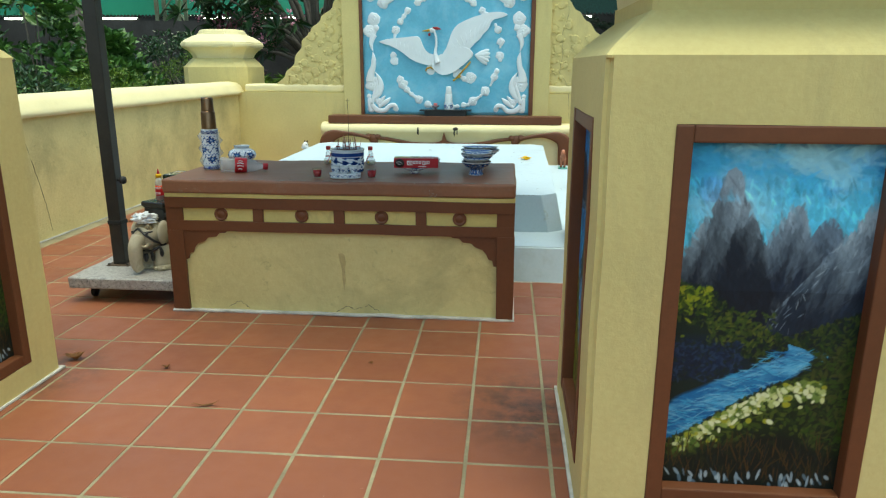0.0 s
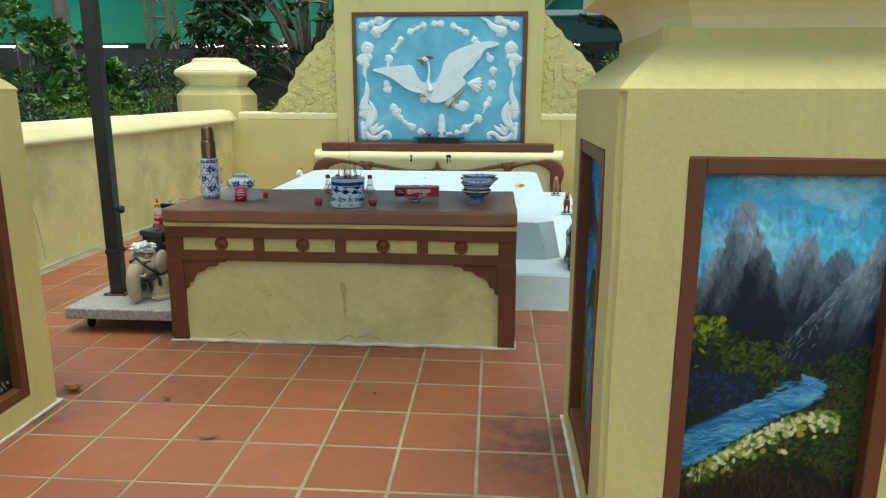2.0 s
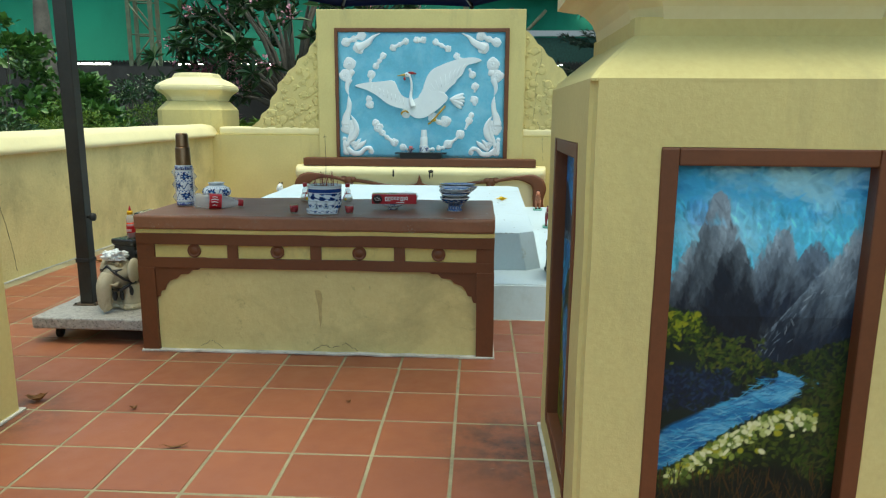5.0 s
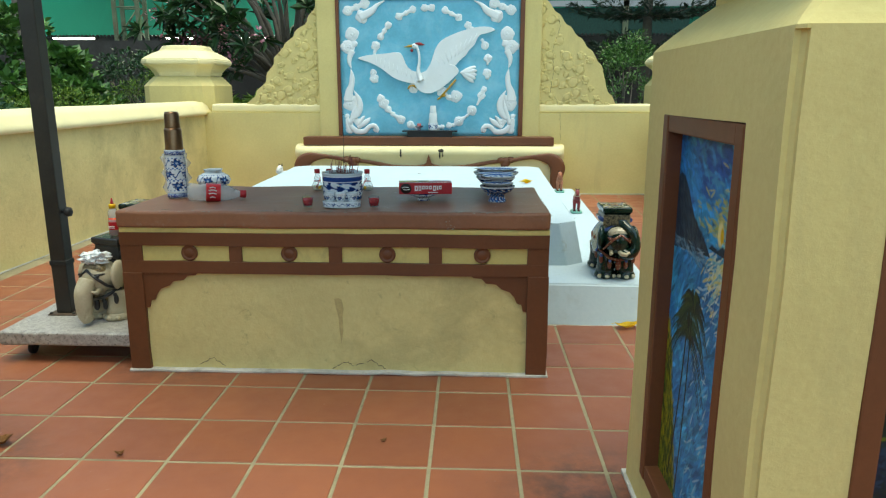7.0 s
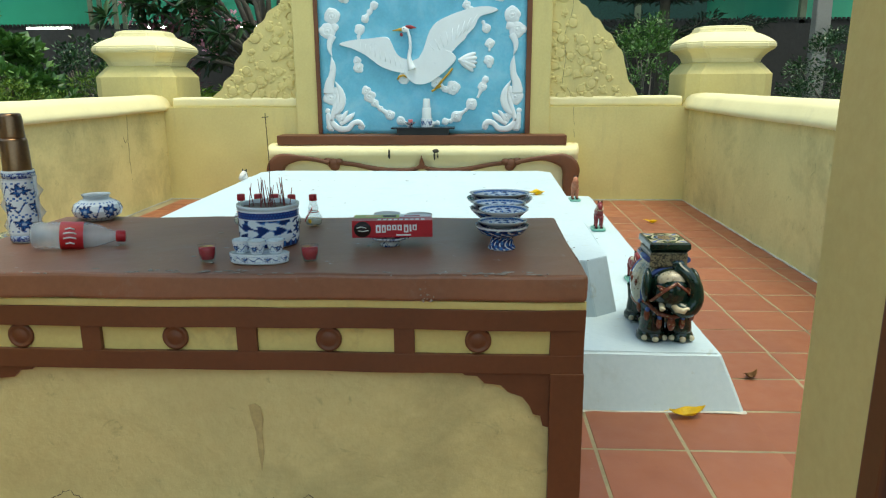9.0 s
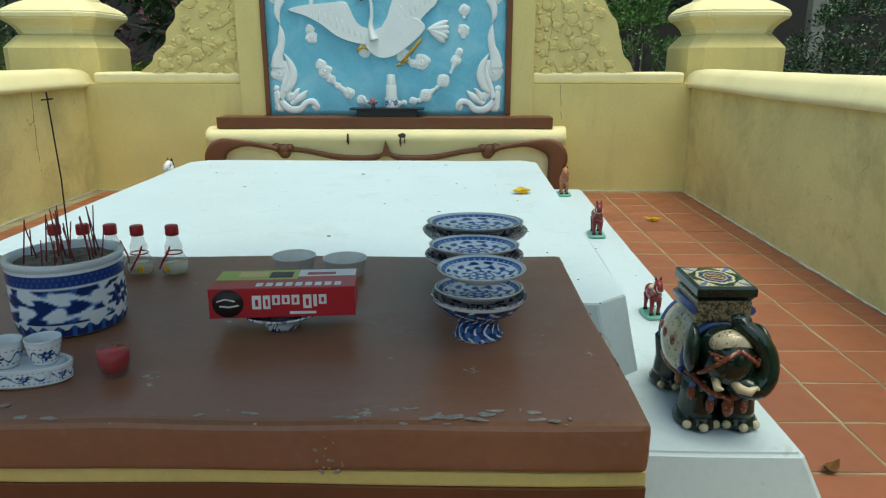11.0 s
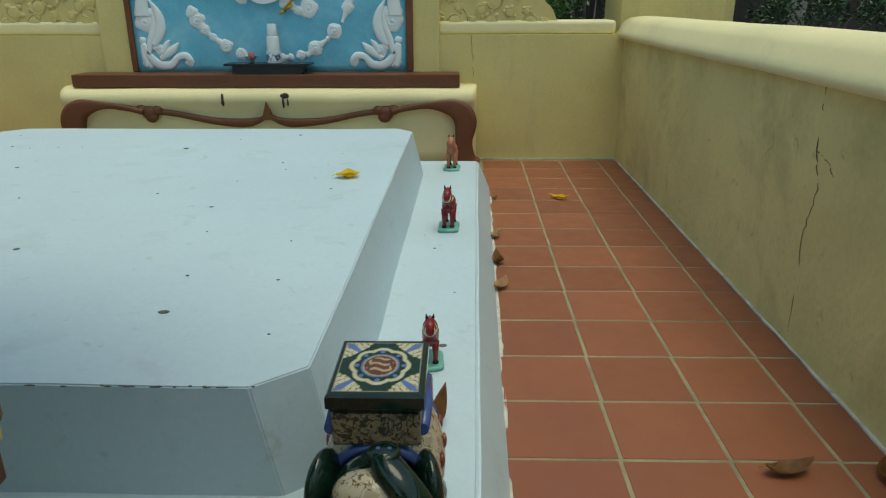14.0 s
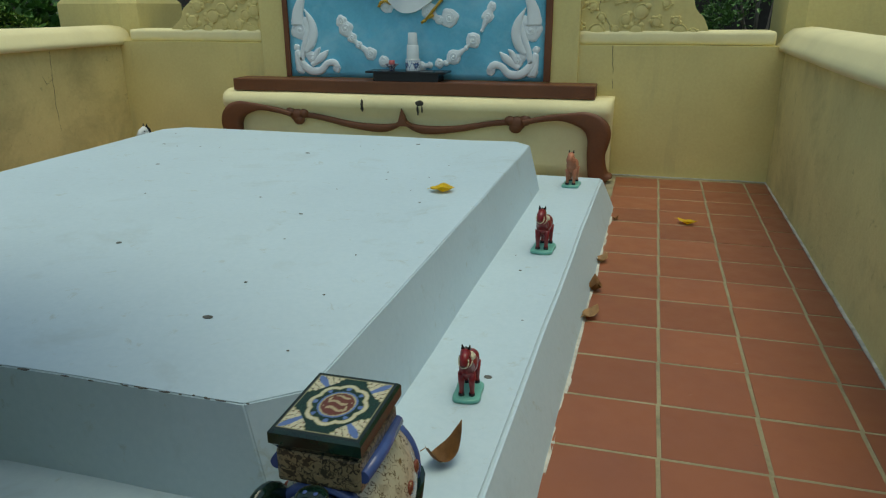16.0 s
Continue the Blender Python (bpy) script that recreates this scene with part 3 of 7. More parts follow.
    c = np.where((v > 0.40)[..., None] & (c.sum(-1) < 0.35)[..., None], c * 0.72, c)
    scatter(c, 16, 46, lambda r: (r.uniform(0.05, 0.98), r.uniform(0.955, 0.992)), 0.016, 0.005, [(0.30, 0.40, 0.46), (0.13, 0.20, 0.25), (0.42, 0.52, 0.56)], 0.7, 1.3)
    return c


def seaside(u, v):
    n1, n2, n3 = field(u, v, 61, 3), field(u + v * 0.4, v, 67, 6, 5, 3.0), field(u, v - 0.5 * u, 73, 5, 5, 7.0)
    c = np.zeros((*u.shape, 3)) + np.array((0.010, 0.075, 0.36))
    c = blend(c, v / 0.22 - 0.1 + 0.5 * n2, (0.020, 0.30, 0.60))
    c = blend(c, (n3 - 0.1) * 1.3 * (v < 0.27), (0.08, 0.44, 0.64))
    rework(c, 21, 900, (0, 1, 0, 0.27), 0.032, 0.007, 0.25, 0.5, 0.28, 0.6)
    scatter(c, 22, 170, lambda r: (r.gauss(0.72, 0.16), r.gauss(0.185, 0.035)), 0.020, 0.0045, [(0.42, 0.40, 0.05), (0.30, 0.36, 0.10), (0.10, 0.36, 0.46), (0.55, 0.50, 0.14)], 0.65, 0.15)
    stroke(c, 0.70, 0.212, 0.034, 0.022, 1.57, (0.80, 0.70, 0.30), 0.9)
    stroke(c, 0.72, 0.215, 0.024, 0.013, 1.57, (0.74, 0.46, 0.01), 1.0)
    # sea with the sun's path, breaking towards the near shore
    sea = v - (0.255 - 0.02 * u)
    c = blend(c, sea / 0.006, (0.020, 0.17, 0.40))
    c = blend(c, (sea > 0) * (n3 + 0.10) * 1.3, (0.04, 0.34, 0.56))
    rework(c, 23, 1500, (0, 1, 0.26, 1.0), 0.036, 0.006, -0.75, 0.3, 0.32, 0.65)
    scatter(c, 24, 200, lambda r: (r.gauss(0.72, 0.10), 0.27 + abs(r.gauss(0, 0.07))), 0.022, 0.004, [(0.62, 0.52, 0.08), (0.50, 0.56, 0.34), (0.58, 0.62, 0.48), (0.10, 0.36, 0.46)], 0.7, -0.5)
    scatter(c, 25, 260, lambda r: (r.uniform(0.45, 1.0), r.uniform(0.35, 0.98)), 0.026, 0.0035, [(0.40, 0.58, 0.62), (0.14, 0.42, 0.56), (0.03, 0.18, 0.44), (0.02, 0.12, 0.36)], 0.6, -0.85)
    # headland and islet
    hill = v - (np.interp(u, (0, 0.06, 0.12, 0.2, 0.26, 0.32, 0.42, 0.52, 0.58, 0.64), (0.118, 0.104, 0.112, 0.145, 0.178, 0.205, 0.232, 0.252, 0.272, 0.40)) + 0.004 * n1)
    c = blend(c, hill / 0.005 * (v < 0.315 - 0.06 * u), (0.010, 0.030, 0.055))
    isle = v - np.interp(u, (0.52, 0.60, 0.68, 0.74, 0.82, 0.90, 1.0), (0.27, 0.246, 0.250, 0.236, 0.242, 0.250, 0.246))
    c = blend(c, isle / 0.004 * (v < 0.262) * (u > 0.54), (0.012, 0.035, 0.06))
    scatter(c, 26, 420, lambda r: (lambda a: (a, r.uniform(float(np.interp(a, (0, 0.06, 0.2, 0.32, 0.52), (0.122, 0.108, 0.15, 0.21, 0.256))), 0.30 - 0.05 * a)))(r.uniform(0.0, 0.5)), 0.016, 0.004, [(0.012, 0.03, 0.06), (0.03, 0.065, 0.10), (0.008, 0.018, 0.03), (0.05, 0.085, 0.11)], 0.6, 1.0)
    scatter(c, 27, 90, lambda r: (lambda a: (a, 0.29 + 0.02 * a + r.gauss(0, 0.008)))(r.uniform(0.0, 0.58)), 0.026, 0.003, [(0.10, 0.24, 0.34), (0.26, 0.38, 0.44), (0.03, 0.09, 0.16)], 0.6, 0.15)
    # grassy bank and palms
    shore = u - np.interp(v, (0.50, 0.60, 0.70, 0.85, 1.0), (-0.02, 0.10, 0.17, 0.26, 0.36)) - 0.02 * n1
    c = blend(c, -shore / 0.02 * (v > 0.5), (0.030, 0.055, 0.012))
    scatter(c, 28, 700, lambda r: (lambda b: (r.uniform(0.0, float(np.interp(b, (0.52, 0.60, 0.70, 0.85, 1.0), (0.02, 0.11, 0.18, 0.27, 0.37)))), b))(r.uniform(0.53, 1.0)), 0.020, 0.0032, [(0.26, 0.26, 0.015), (0.08, 0.12, 0.015), (0.02, 0.045, 0.012), (0.36, 0.32, 0.02)], 0.85, 1.45)

    def palm(cu, cv, foot, reach, seed):
        r = random.Random(seed)
        for k in range(60):
            t = k / 59
            stroke(c, cu + (foot[0] - cu) * t + 0.02 * math.sin(3 * t), cv + (foot[1] - cv) * t, 0.012, 0.0055, 1.5, (0.012, 0.020, 0.012), 0.9)
        for k in range(15):
            a = -0.35 + 3.85 * k / 14 + r.gauss(0, 0.08)
            far = reach * r.uniform(0.8, 1.1)
            col = r.choice([(0.010, 0.030, 0.022), (0.018, 0.050, 0.024), (0.035, 0.060, 0.018), (0.008, 0.018, 0.02)])
            for s in np.linspace(0.05, 1, 20):
                x, y = cu + 2.0 * far * s * math.cos(a), cv - far * (s * math.sin(a) - 0.75 * s * s)
                for side in (-1, 1):
                    stroke(c, x + side * 0.012, y + 0.010 * (1.2 - s), 0.017 * (1.2 - 0.6 * s), 0.0030, 1.57 - side * 0.5 - 0.3 * math.cos(a), col, 0.8)

    palm(0.34, 0.50, (0.20, 0.95), 0.15, 5)
    palm(0.40, 0.43, (0.34, 0.97), 0.12, 6)
    return c


ART = artwork("oil_paint")
ART_A = canvas("landscape", 0.5, 1.0, mountains)
ART_B = canvas("seascape", 0.5, 1.0, seaside)


def gate_post(x, y, label, side):
    """A square post with a framed picture in each face and a swollen cap. Half width 0.466."""
    p = root("gate_post", (x, y, 0), label, "gate post", "gate posts")
    h, fw, z0, z1, deep = 0.466, 0.286, 0.112, 1.18, 0.05
    shaft = bmesh.new()
    cuts = [-h, -fw, fw, h]
    for k in range(4):
        rot = Matrix.Rotation(k * math.pi / 2, 3, "Z")
        zs = [-0.05, z0, z1, 1.345]
        for i in range(3):
            for j in range(3):
                if i == 1 and j == 1:
                    continue
                q = [(cuts[i], -h, zs[j]), (cuts[i + 1], -h, zs[j]), (cuts[i + 1], -h, zs[j + 1]), (cuts[i], -h, zs[j + 1])]
                shaft.faces.new([shaft.verts.new(rot @ Vector(c)) for c in q])
        # reveal of the sunk field
        rim = [(-fw, z0), (fw, z0), (fw, z1), (-fw, z1)]
        for (ax, az), (bx, bz) in zip(rim, rim[1:] + rim[:1]):
            q = [(ax, -h, az), (ax, -h + deep, az), (bx, -h + deep, bz), (bx, -h, bz)]
            shaft.faces.new([shaft.verts.new(rot @ Vector(c)) for c in q])
    bmesh.ops.remove_doubles(shaft, verts=shaft.verts, dist=1e-4)
    bmesh.ops.recalc_face_normals(shaft, faces=shaft.faces)
    corner = [e for e in shaft.edges if all(abs(abs(v.co.x) - h) < 1e-4 and abs(abs(v.co.y) - h) < 1e-4 for v in e.verts)]
    bmesh.ops.bevel(shaft, geom=corner, offset=0.018, segments=3, affect="EDGES")
    rough_up(finer(shaft, 0.12), 0.004, 3.0)
    part("shaft", shaft, CREAM, p)
    for k in range(4):
        face = Matrix.Rotation(k * math.pi / 2, 4, "Z")
        fr = bmesh.new()
        w, d0, d1 = 0.044, -h - 0.004, -h + deep
        box(fr, -fw, -fw + w, d0, d1, z0, z1, 0.005)
        box(fr, fw - w, fw, d0, d1, z0, z1, 0.005)
        box(fr, -fw + w, fw - w, d0 + 0.002, d1, z1 - w, z1, 0.005)
        box(fr, -fw + w, fw - w, d0 + 0.002, d1, z0, z0 + w + 0.004, 0.005)
        bmesh.ops.transform(fr, matrix=face, verts=fr.verts)
        rough_up(fr, 0.0015, 8)
        f = part("frame", fr, BROWN, p, "brown painted picture frame")
        pic = place(new("picture", ART_A if k % 2 == 0 else side), ART if not (ART_A if k % 2 == 0 else side).materials else [])
        pic["label"] = "painting of mountains over a river" if k % 2 == 0 else "painting of a palm on a sunset shore"
        pic.parent = f
        pic.matrix_basis = face @ pose(0, -h + deep - 0.012, z0 + 0.04)
        pic.scale = (0.494 / 0.5, 1, 0.985)
    g = h
    arc = [(g - 0.125 * t, 1.347 + 0.112 * (t ** 0.86)) for t in [i / 8 for i in range(9)]]
    neck = bmesh.new()
    square_rings(neck, [(g, 1.34), (g, 1.347)] + arc[1:] + [(g - 0.125, 1.505)], 0.012)
    part("neck", neck, CREAM, p, "rounded plaster shoulder")
    flare = [(g - 0.125 + 0.125 * (1 - math.cos(a)), 1.50 + 0.12 * math.sin(a)) for a in [math.pi / 2 * i / 6 for i in range(7)]]
    cap = bmesh.new()
    square_rings(cap, flare + [(g, 1.66), (g - 0.03, 1.70), (g - 0.12, 1.77), (g - 0.2, 1.80), (g - 0.2, 1.86), (g - 0.23, 1.88)], 0.07)
    part("cap", cap, CREAM_PALE, p, "swollen moulded plaster cap")
    skirt = boxed(-h - 0.012, h + 0.012, -h - 0.012, h + 0.012, 0.0, 0.012, 0.004)
    part("base_line", rough_up(finer(skirt, 0.15), 0.004, 9), CEMENT, p, "smeared white cement line at the foot")
    return p


gate_post(0.744, 2.332, "cream plaster gate post framed with landscape paintings in brown frames", ART_B)
gate_post(-1.928 - 0.466, 2.335, "cream plaster gate post with a painted picture in a brown frame", ART_A)

# ---- the shrine panel on the back wall ----
shrine = root("shrine_panel", (0, 0, 0), "cream shrine wall with a blue relief panel of a white crane", "shrine")
bm = bmesh.new()
box(bm, -2.075, 0.565, 9.175, 9.5, 0.6, 2.54, 0.012)
part("panel_wall", rough_up(finer(bm, 0.2), 0.004, 2.5), CREAM, shrine)
fr = bmesh.new()
X0, X1, Z0, Z1 = -1.845, 0.362, 0.70, 2.312
for a in ((X0, X0 + 0.042, Z0, Z1), (X1 - 0.052, X1, Z0, Z1)):
    box(fr, a[0], a[1], 9.15, 9.18, a[2], a[3], 0.006)
box(fr, X0 + 0.042, X1 - 0.052, 9.152, 9.18, Z1 - 0.048, Z1, 0.006)
part("panel_frame", rough_up(finer(fr, 0.2), 0.003, 5), BROWN, shrine, "brown painted panel frame")
fieldm = boxed(X0 + 0.042, X1 - 0.052, 9.168, 9.179, Z0, Z1 - 0.048)
part("blue_field", rough_up(finer(fieldm, 0.06), 0.003, 5), BLUE_FIELD, shrine, "sky blue painted field", True)
led = boxed(-2.236, 0.718, 8.95, 9.18, 0.60, 0.697, 0.008)
part("ledge", rough_up(finer(led, 0.2), 0.003, 4), BROWN, shrine, "brown painted ledge")
# swollen skirt under the ledge
sk = bmesh.new()
prof = [(9.2, 0.0), (8.965, 0.0), (8.955, 0.12), (8.95, 0.38), (8.93, 0.44), (8.895, 0.49), (8.885, 0.52), (8.90, 0.565), (8.94, 0.59), (9.0, 0.603), (9.2, 0.603)]
loops = []
for x, k in ((-2.345, 0.6), (-2.33, 0.9), (-2.29, 1.0), (-1.5, 1), (-0.76, 1), (0.0, 1), (0.79, 1.0), (0.835, 0.9), (0.85, 0.6)):
    loops.append([(x, 9.2 + (y - 9.2) * k, z) for y, z in prof])
rings(sk, loops)
bmesh.ops.recalc_face_normals(sk, faces=sk.faces)
part("skirt", rough_up(finer(sk, 0.2), 0.004, 3), CREAM_PALE, shrine, "swollen cream skirt", True)


def band(pts, widths, y0, y1, per=8):
    """A flat moulding of changing width along points in x and z."""
    c = curve_pts(pts, per)
    w = [q[0] for q in curve_pts([(k, 0) for k in widths], per)]
    up, dn = [], []
    for i, p in enumerate(c):
        a, b = c[max(0, i - 1)], c[min(len(c) - 1, i + 1)]
        d = np.array((b[0] - a[0], b[1] - a[1]))
        d /= max(1e-6, np.linalg.norm(d))
        up.append((p[0] - d[1] * w[i], p[1] + d[0] * w[i]))
        dn.append((p[0] + d[1] * w[i], p[1] - d[0] * w[i]))
    bm = bmesh.new()
    n = len(c)
    rows = [[bm.verts.new((q[0], y, q[1])) for q in side] for side, y in ((dn, y1), (dn, y0 + 0.006), ([((a[0] * 0.8 + b[0] * 0.2), (a[1] * 0.8 + b[1] * 0.2)) for a, b in zip(dn, up)], y0), ([((a[0] * 0.2 + b[0] * 0.8), (a[1] * 0.2 + b[1] * 0.8)) for a, b in zip(dn, up)], y0), (up, y0 + 0.006), (up, y1))]
    for r, s in zip(rows, rows[1:]):
        for i in range(n - 1):
            bm.faces.new((r[i], r[i + 1], s[i + 1], s[i])).smooth = True
    for i in (0, n - 1):
        bm.faces.new([r[i] for r in rows])
    bmesh.ops.recalc_face_normals(bm, faces=bm.faces)
    return bm


SX = -0.745
for s in (-1, 1):
    def sx(x):
        return SX + s * x
    # arched rail from the middle point out to the leg
    bm = band([(sx(0.0), 0.385), (sx(0.16), 0.338), (sx(0.42), 0.352), (sx(0.70), 0.405), (sx(0.88), 0.425)], [0.008, 0.03, 0.024, 0.02, 0.022], 8.905, 8.97)
    part("scroll_rail", bm, BROWN, shrine, "brown carved scroll")
    bm = bmesh.new()
    for cx, cz, r in ((0.905, 0.415, 0.055), (0.85, 0.432, 0.038), (0.965, 0.44, 0.040), (0.895, 0.385, 0.045)):
        blob(bm, (sx(cx), 8.915, cz), (r * 1.15, 0.03, r), 14)
    part("scroll_knob", bm, BROWN, shrine, "brown carved scroll knob", True)
    bm = band([(sx(0.95), 0.425), (sx(1.08), 0.455), (sx(1.25), 0.475), (sx(1.43), 0.45), (sx(1.51), 0.36), (sx(1.50), 0.2), (sx(1.52), 0.06), (sx(1.55), 0.0)], [0.018, 0.02, 0.028, 0.07, 0.085, 0.065, 0.07, 0.09], 8.875, 8.98)
    part("scroll_leg", bm, BROWN, shrine, "brown carved cabriole leg")
bm = bmesh.new()
slabbed(bm, [(SX - 0.09, 0.365), (SX - 0.03, 0.40), (SX, 0.505), (SX + 0.03, 0.40), (SX + 0.09, 0.365)], 8.880, 8.95)
part("scroll_point", bm, BROWN, shrine, "brown carved point")

# soot runs on the skirt
SOOT = painted("black_soot", (0.05, 0.045, 0.035), 0.9, 0.3, 30)
for x, z, w, h in ((-1.075, 0.515, 0.014, 0.05), (-0.60, 0.545, 0.035, 0.022), (-0.615, 0.50, 0.010, 0.05), (-0.58, 0.50, 0.006, 0.03)):
    k = bmesh.new()
    blob(k, (x, 8.893, z), (w, 0.012, h), 14)
    part("soot_stain", rough_up(k, 0.006, 60), SOOT, shrine, "black soot run")

# scroll-edged side wings in cream relief
for s, tag in ((-1, "left"), (1, "right")):
    edge = ([(-2.07, 2.31), (-2.12, 2.2), (-2.20, 2.05), (-2.30, 1.96), (-2.37, 1.90), (-2.45, 1.8), (-2.55, 1.69), (-2.62, 1.58), (-2.69, 1.44), (-2.78, 1.30), (-2.88, 1.19), (-2.99, 1.06)] if s < 0 else
            [(0.55, 2.31), (0.62, 2.29), (0.66, 2.22), (0.74, 2.14), (0.86, 2.0), (0.95, 1.91), (1.08, 1.78), (1.19, 1.64), (1.27, 1.50), (1.33, 1.36), (1.38, 1.25), (1.46, 1.12), (1.49, 1.06)])
    c = curve_pts(edge, 5)
    c = [(x + 0.018 * math.sin(21 * (x + z)), z + 0.014 * math.sin(24 * (x - z) + 1)) for x, z in c]
    x_in = -2.05 if s < 0 else 0.54
    outline = c + [(edge[-1][0], 0.96), (x_in, 0.96), (x_in, 2.31)]
    bm = bmesh.new()
    slabbed(bm, outline if s > 0 else outline[::-1], 9.25, 9.45)
    wing = part("side_wing", bm, CREAM, shrine, "cream plaster wing worked with cloud scrolls")
    rnd = random.Random(3 + s)
    spots = []
    for _ in range(900):
        t = rnd.random()
        ex, ez = c[int(t * (len(c) - 1))]
        x = x_in + (ex - x_in) * rnd.uniform(0.04, 0.95)
        z = rnd.uniform(1.06, max(1.07, ez - 0.03))
        if abs(x - x_in) > abs(np.interp(-z, [-q[1] for q in c], [q[0] for q in c]) - x_in) - 0.035:
            continue
        if len(spots) < (46 if s < 0 else 36) and all((x - a) ** 2 + (z - b) ** 2 > (0.98 * (r + 0.045)) ** 2 for a, b, r in spots):
            r = rnd.uniform(0.032, 0.07)
            spots.append((x, z, r))
            turn = rnd.choice((-1, 1))
            a0 = rnd.uniform(0, 6.28)
            pts = [(x + turn * r * (1 - 0.75 * k / 16) * math.cos(a0 + 0.62 * k), 9.248, z + r * (1 - 0.75 * k / 16) * math.sin(a0 + 0.62 * k)) for k in range(17)]
            rel = bmesh.new()
            tube(rel, pts, [0.003 + 0.006 * math.sin(math.pi * min(1, (k + 2) / 17)) for k in range(17)], 6, 0, 0.7)
            for q in range(rnd.randint(2, 4)):
                ta = rnd.uniform(0, 6.28)
                blob(rel, (x + r * 0.95 * math.cos(ta), 9.25, z + r * 0.95 * math.sin(ta)), (r * 0.36, 0.010, r * 0.33), 10)
            blob(rel, (x, 9.25, z), (r * 0.85, 0.011, r * 0.8), 12)
            part("cloud_curl", rel, CREAM, wing, "", True)

# ---- the altar table ----
AX0, AX1, AY0, AY1, AZ = -1.775, 0.095, 3.585, 4.385, 0.737
altar = root("altar_table", ((AX0 + AX1) / 2, 3.97, 0), "masonry altar table in worn brown and cream paint", "altar")
ax, ay = (AX0 + AX1) / 2, 3.97


def local(bm):
    bmesh.ops.translate(bm, verts=bm.verts, vec=(-ax, -ay, 0))
    return bm


top = boxed(AX0, AX1, AY0 - 0.005, AY1, 0.662, AZ, 0.017, 4)
part("tabletop", local(rough_up(finer(top, 0.09), 0.006, 4.0)), BROWN_WORN, altar, "worn brown painted slab top")
line = boxed(AX0 + 0.006, AX1 - 0.002, AY0 + 0.004, AY1 - 0.01, 0.640, 0.6625, 0.004)
part("cream_line", local(rough_up(finer(line, 0.1), 0.003, 5)), PANEL_YELLOW, altar, "cream painted moulding")
core = boxed(AX0 + 0.03, AX1 - 0.03, AY0 + 0.021, AY1 - 0.03, 0.0, 0.642)
part("inset_panel", local(rough_up(finer(boxed(AX0 + 0.05, AX1 - 0.05, AY0 + 0.019, AY0 + 0.04, 0.50, 0.59), 0.1), 0.002, 8)), PANEL_YELLOW, altar, "yellow cream inset panel")
part("core", local(rough_up(finer(core, 0.08), 0.004, 7)), CREAM_DIRTY, altar, "stained cream plaster front")


def bar(name, x0, x1, z0, z1, deep=0.035, y=AY0 + 0.002):
    part(name, local(rough_up(finer(boxed(x0, x1, y, y + deep + 0.012, z0, z1, 0.002), 0.12), 0.004, 5)), BROWN, altar)


bar("upper_rail", AX0 + 0.004, AX1 - 0.002, 0.582, 0.640)
bar("middle_rail", AX0 + 0.004, AX1 - 0.002, 0.458, 0.512, 0.033, AY0 + 0.004)
for x0, x1 in ((AX0 + 0.004, -1.685), (0.004, AX1)):
    bar("leg", x0, x1, 0.0, 0.4595, 0.034, AY0)
for x0, x1 in ((AX0 + 0.004, -1.68), (-1.293, -1.237), (-0.855, -0.799), (-0.42, -0.365), (0.0, AX1 - 0.002)):
    bar("divider", x0, x1, 0.511, 0.583, 0.033, AY0 + 0.005)
for x in (-1.470, -1.03, -0.602, -0.193):
    k = bmesh.new()
    lathe(k, [(0.036, 0), (0.036, 0.013), (0.034, 0.016), (0.028, 0.0165), (0.026, 0.014), (0.019, 0.014), (0.016, 0.0165), (0.002, 0.017)], 28)
    bmesh.ops.transform(k, matrix=Matrix.Translation((x, AY0 + 0.0255, 0.549)) @ Matrix.Rotation(math.pi / 2, 4, "X"), verts=k.verts)
    part("roundel", local(k), BROWN, altar, "brown round boss", True)
for s, x in ((1, -1.686), (-1, 0.005)):
    o = [(0, 0.46), (0.245, 0.46), (0.235, 0.448), (0.20, 0.446), (0.18, 0.425), (0.135, 0.42), (0.115, 0.40), (0.075, 0.385), (0.055, 0.36), (0.045, 0.335), (0.025, 0.33), (0.018, 0.30), (0, 0.295)]
    o = [(x + s * a, z) for a, z in o]
    k = bmesh.new()
    slabbed(k, o if s < 0 else o[::-1], AY0 + 0.012, AY0 + 0.05)
    part("bracket", local(k), BROWN, altar, "brown carved corner bracket")
for s in (0, 1):
    xs = (AX0 + 0.004, AX0 + 0.035) if s == 0 else (AX1 - 0.035, AX1 - 0.004)
    for z0, z1 in ((0.582, 0.639), (0.459, 0.511)):
        part("side_rail", local(boxed(*xs, AY0 + 0.05, AY1 - 0.02, z0, z1, 0.004)), BROWN, altar)
    for y0 in (AY0 + 0.05, AY1 - 0.11):
        part("side_leg", local(boxed(*xs, y0, y0 + 0.08, 0, 0.458, 0.004)), BROWN, altar)
foot = boxed(AX0 - 0.007, AX1 + 0.009, AY0 - 0.009, AY1 + 0.012, 0.0, 0.012, 0.004)
part("foot_line", local(rough_up(finer(foot, 0.08), 0.006, 9)), CEMENT, altar, "ragged white cement line at the foot")

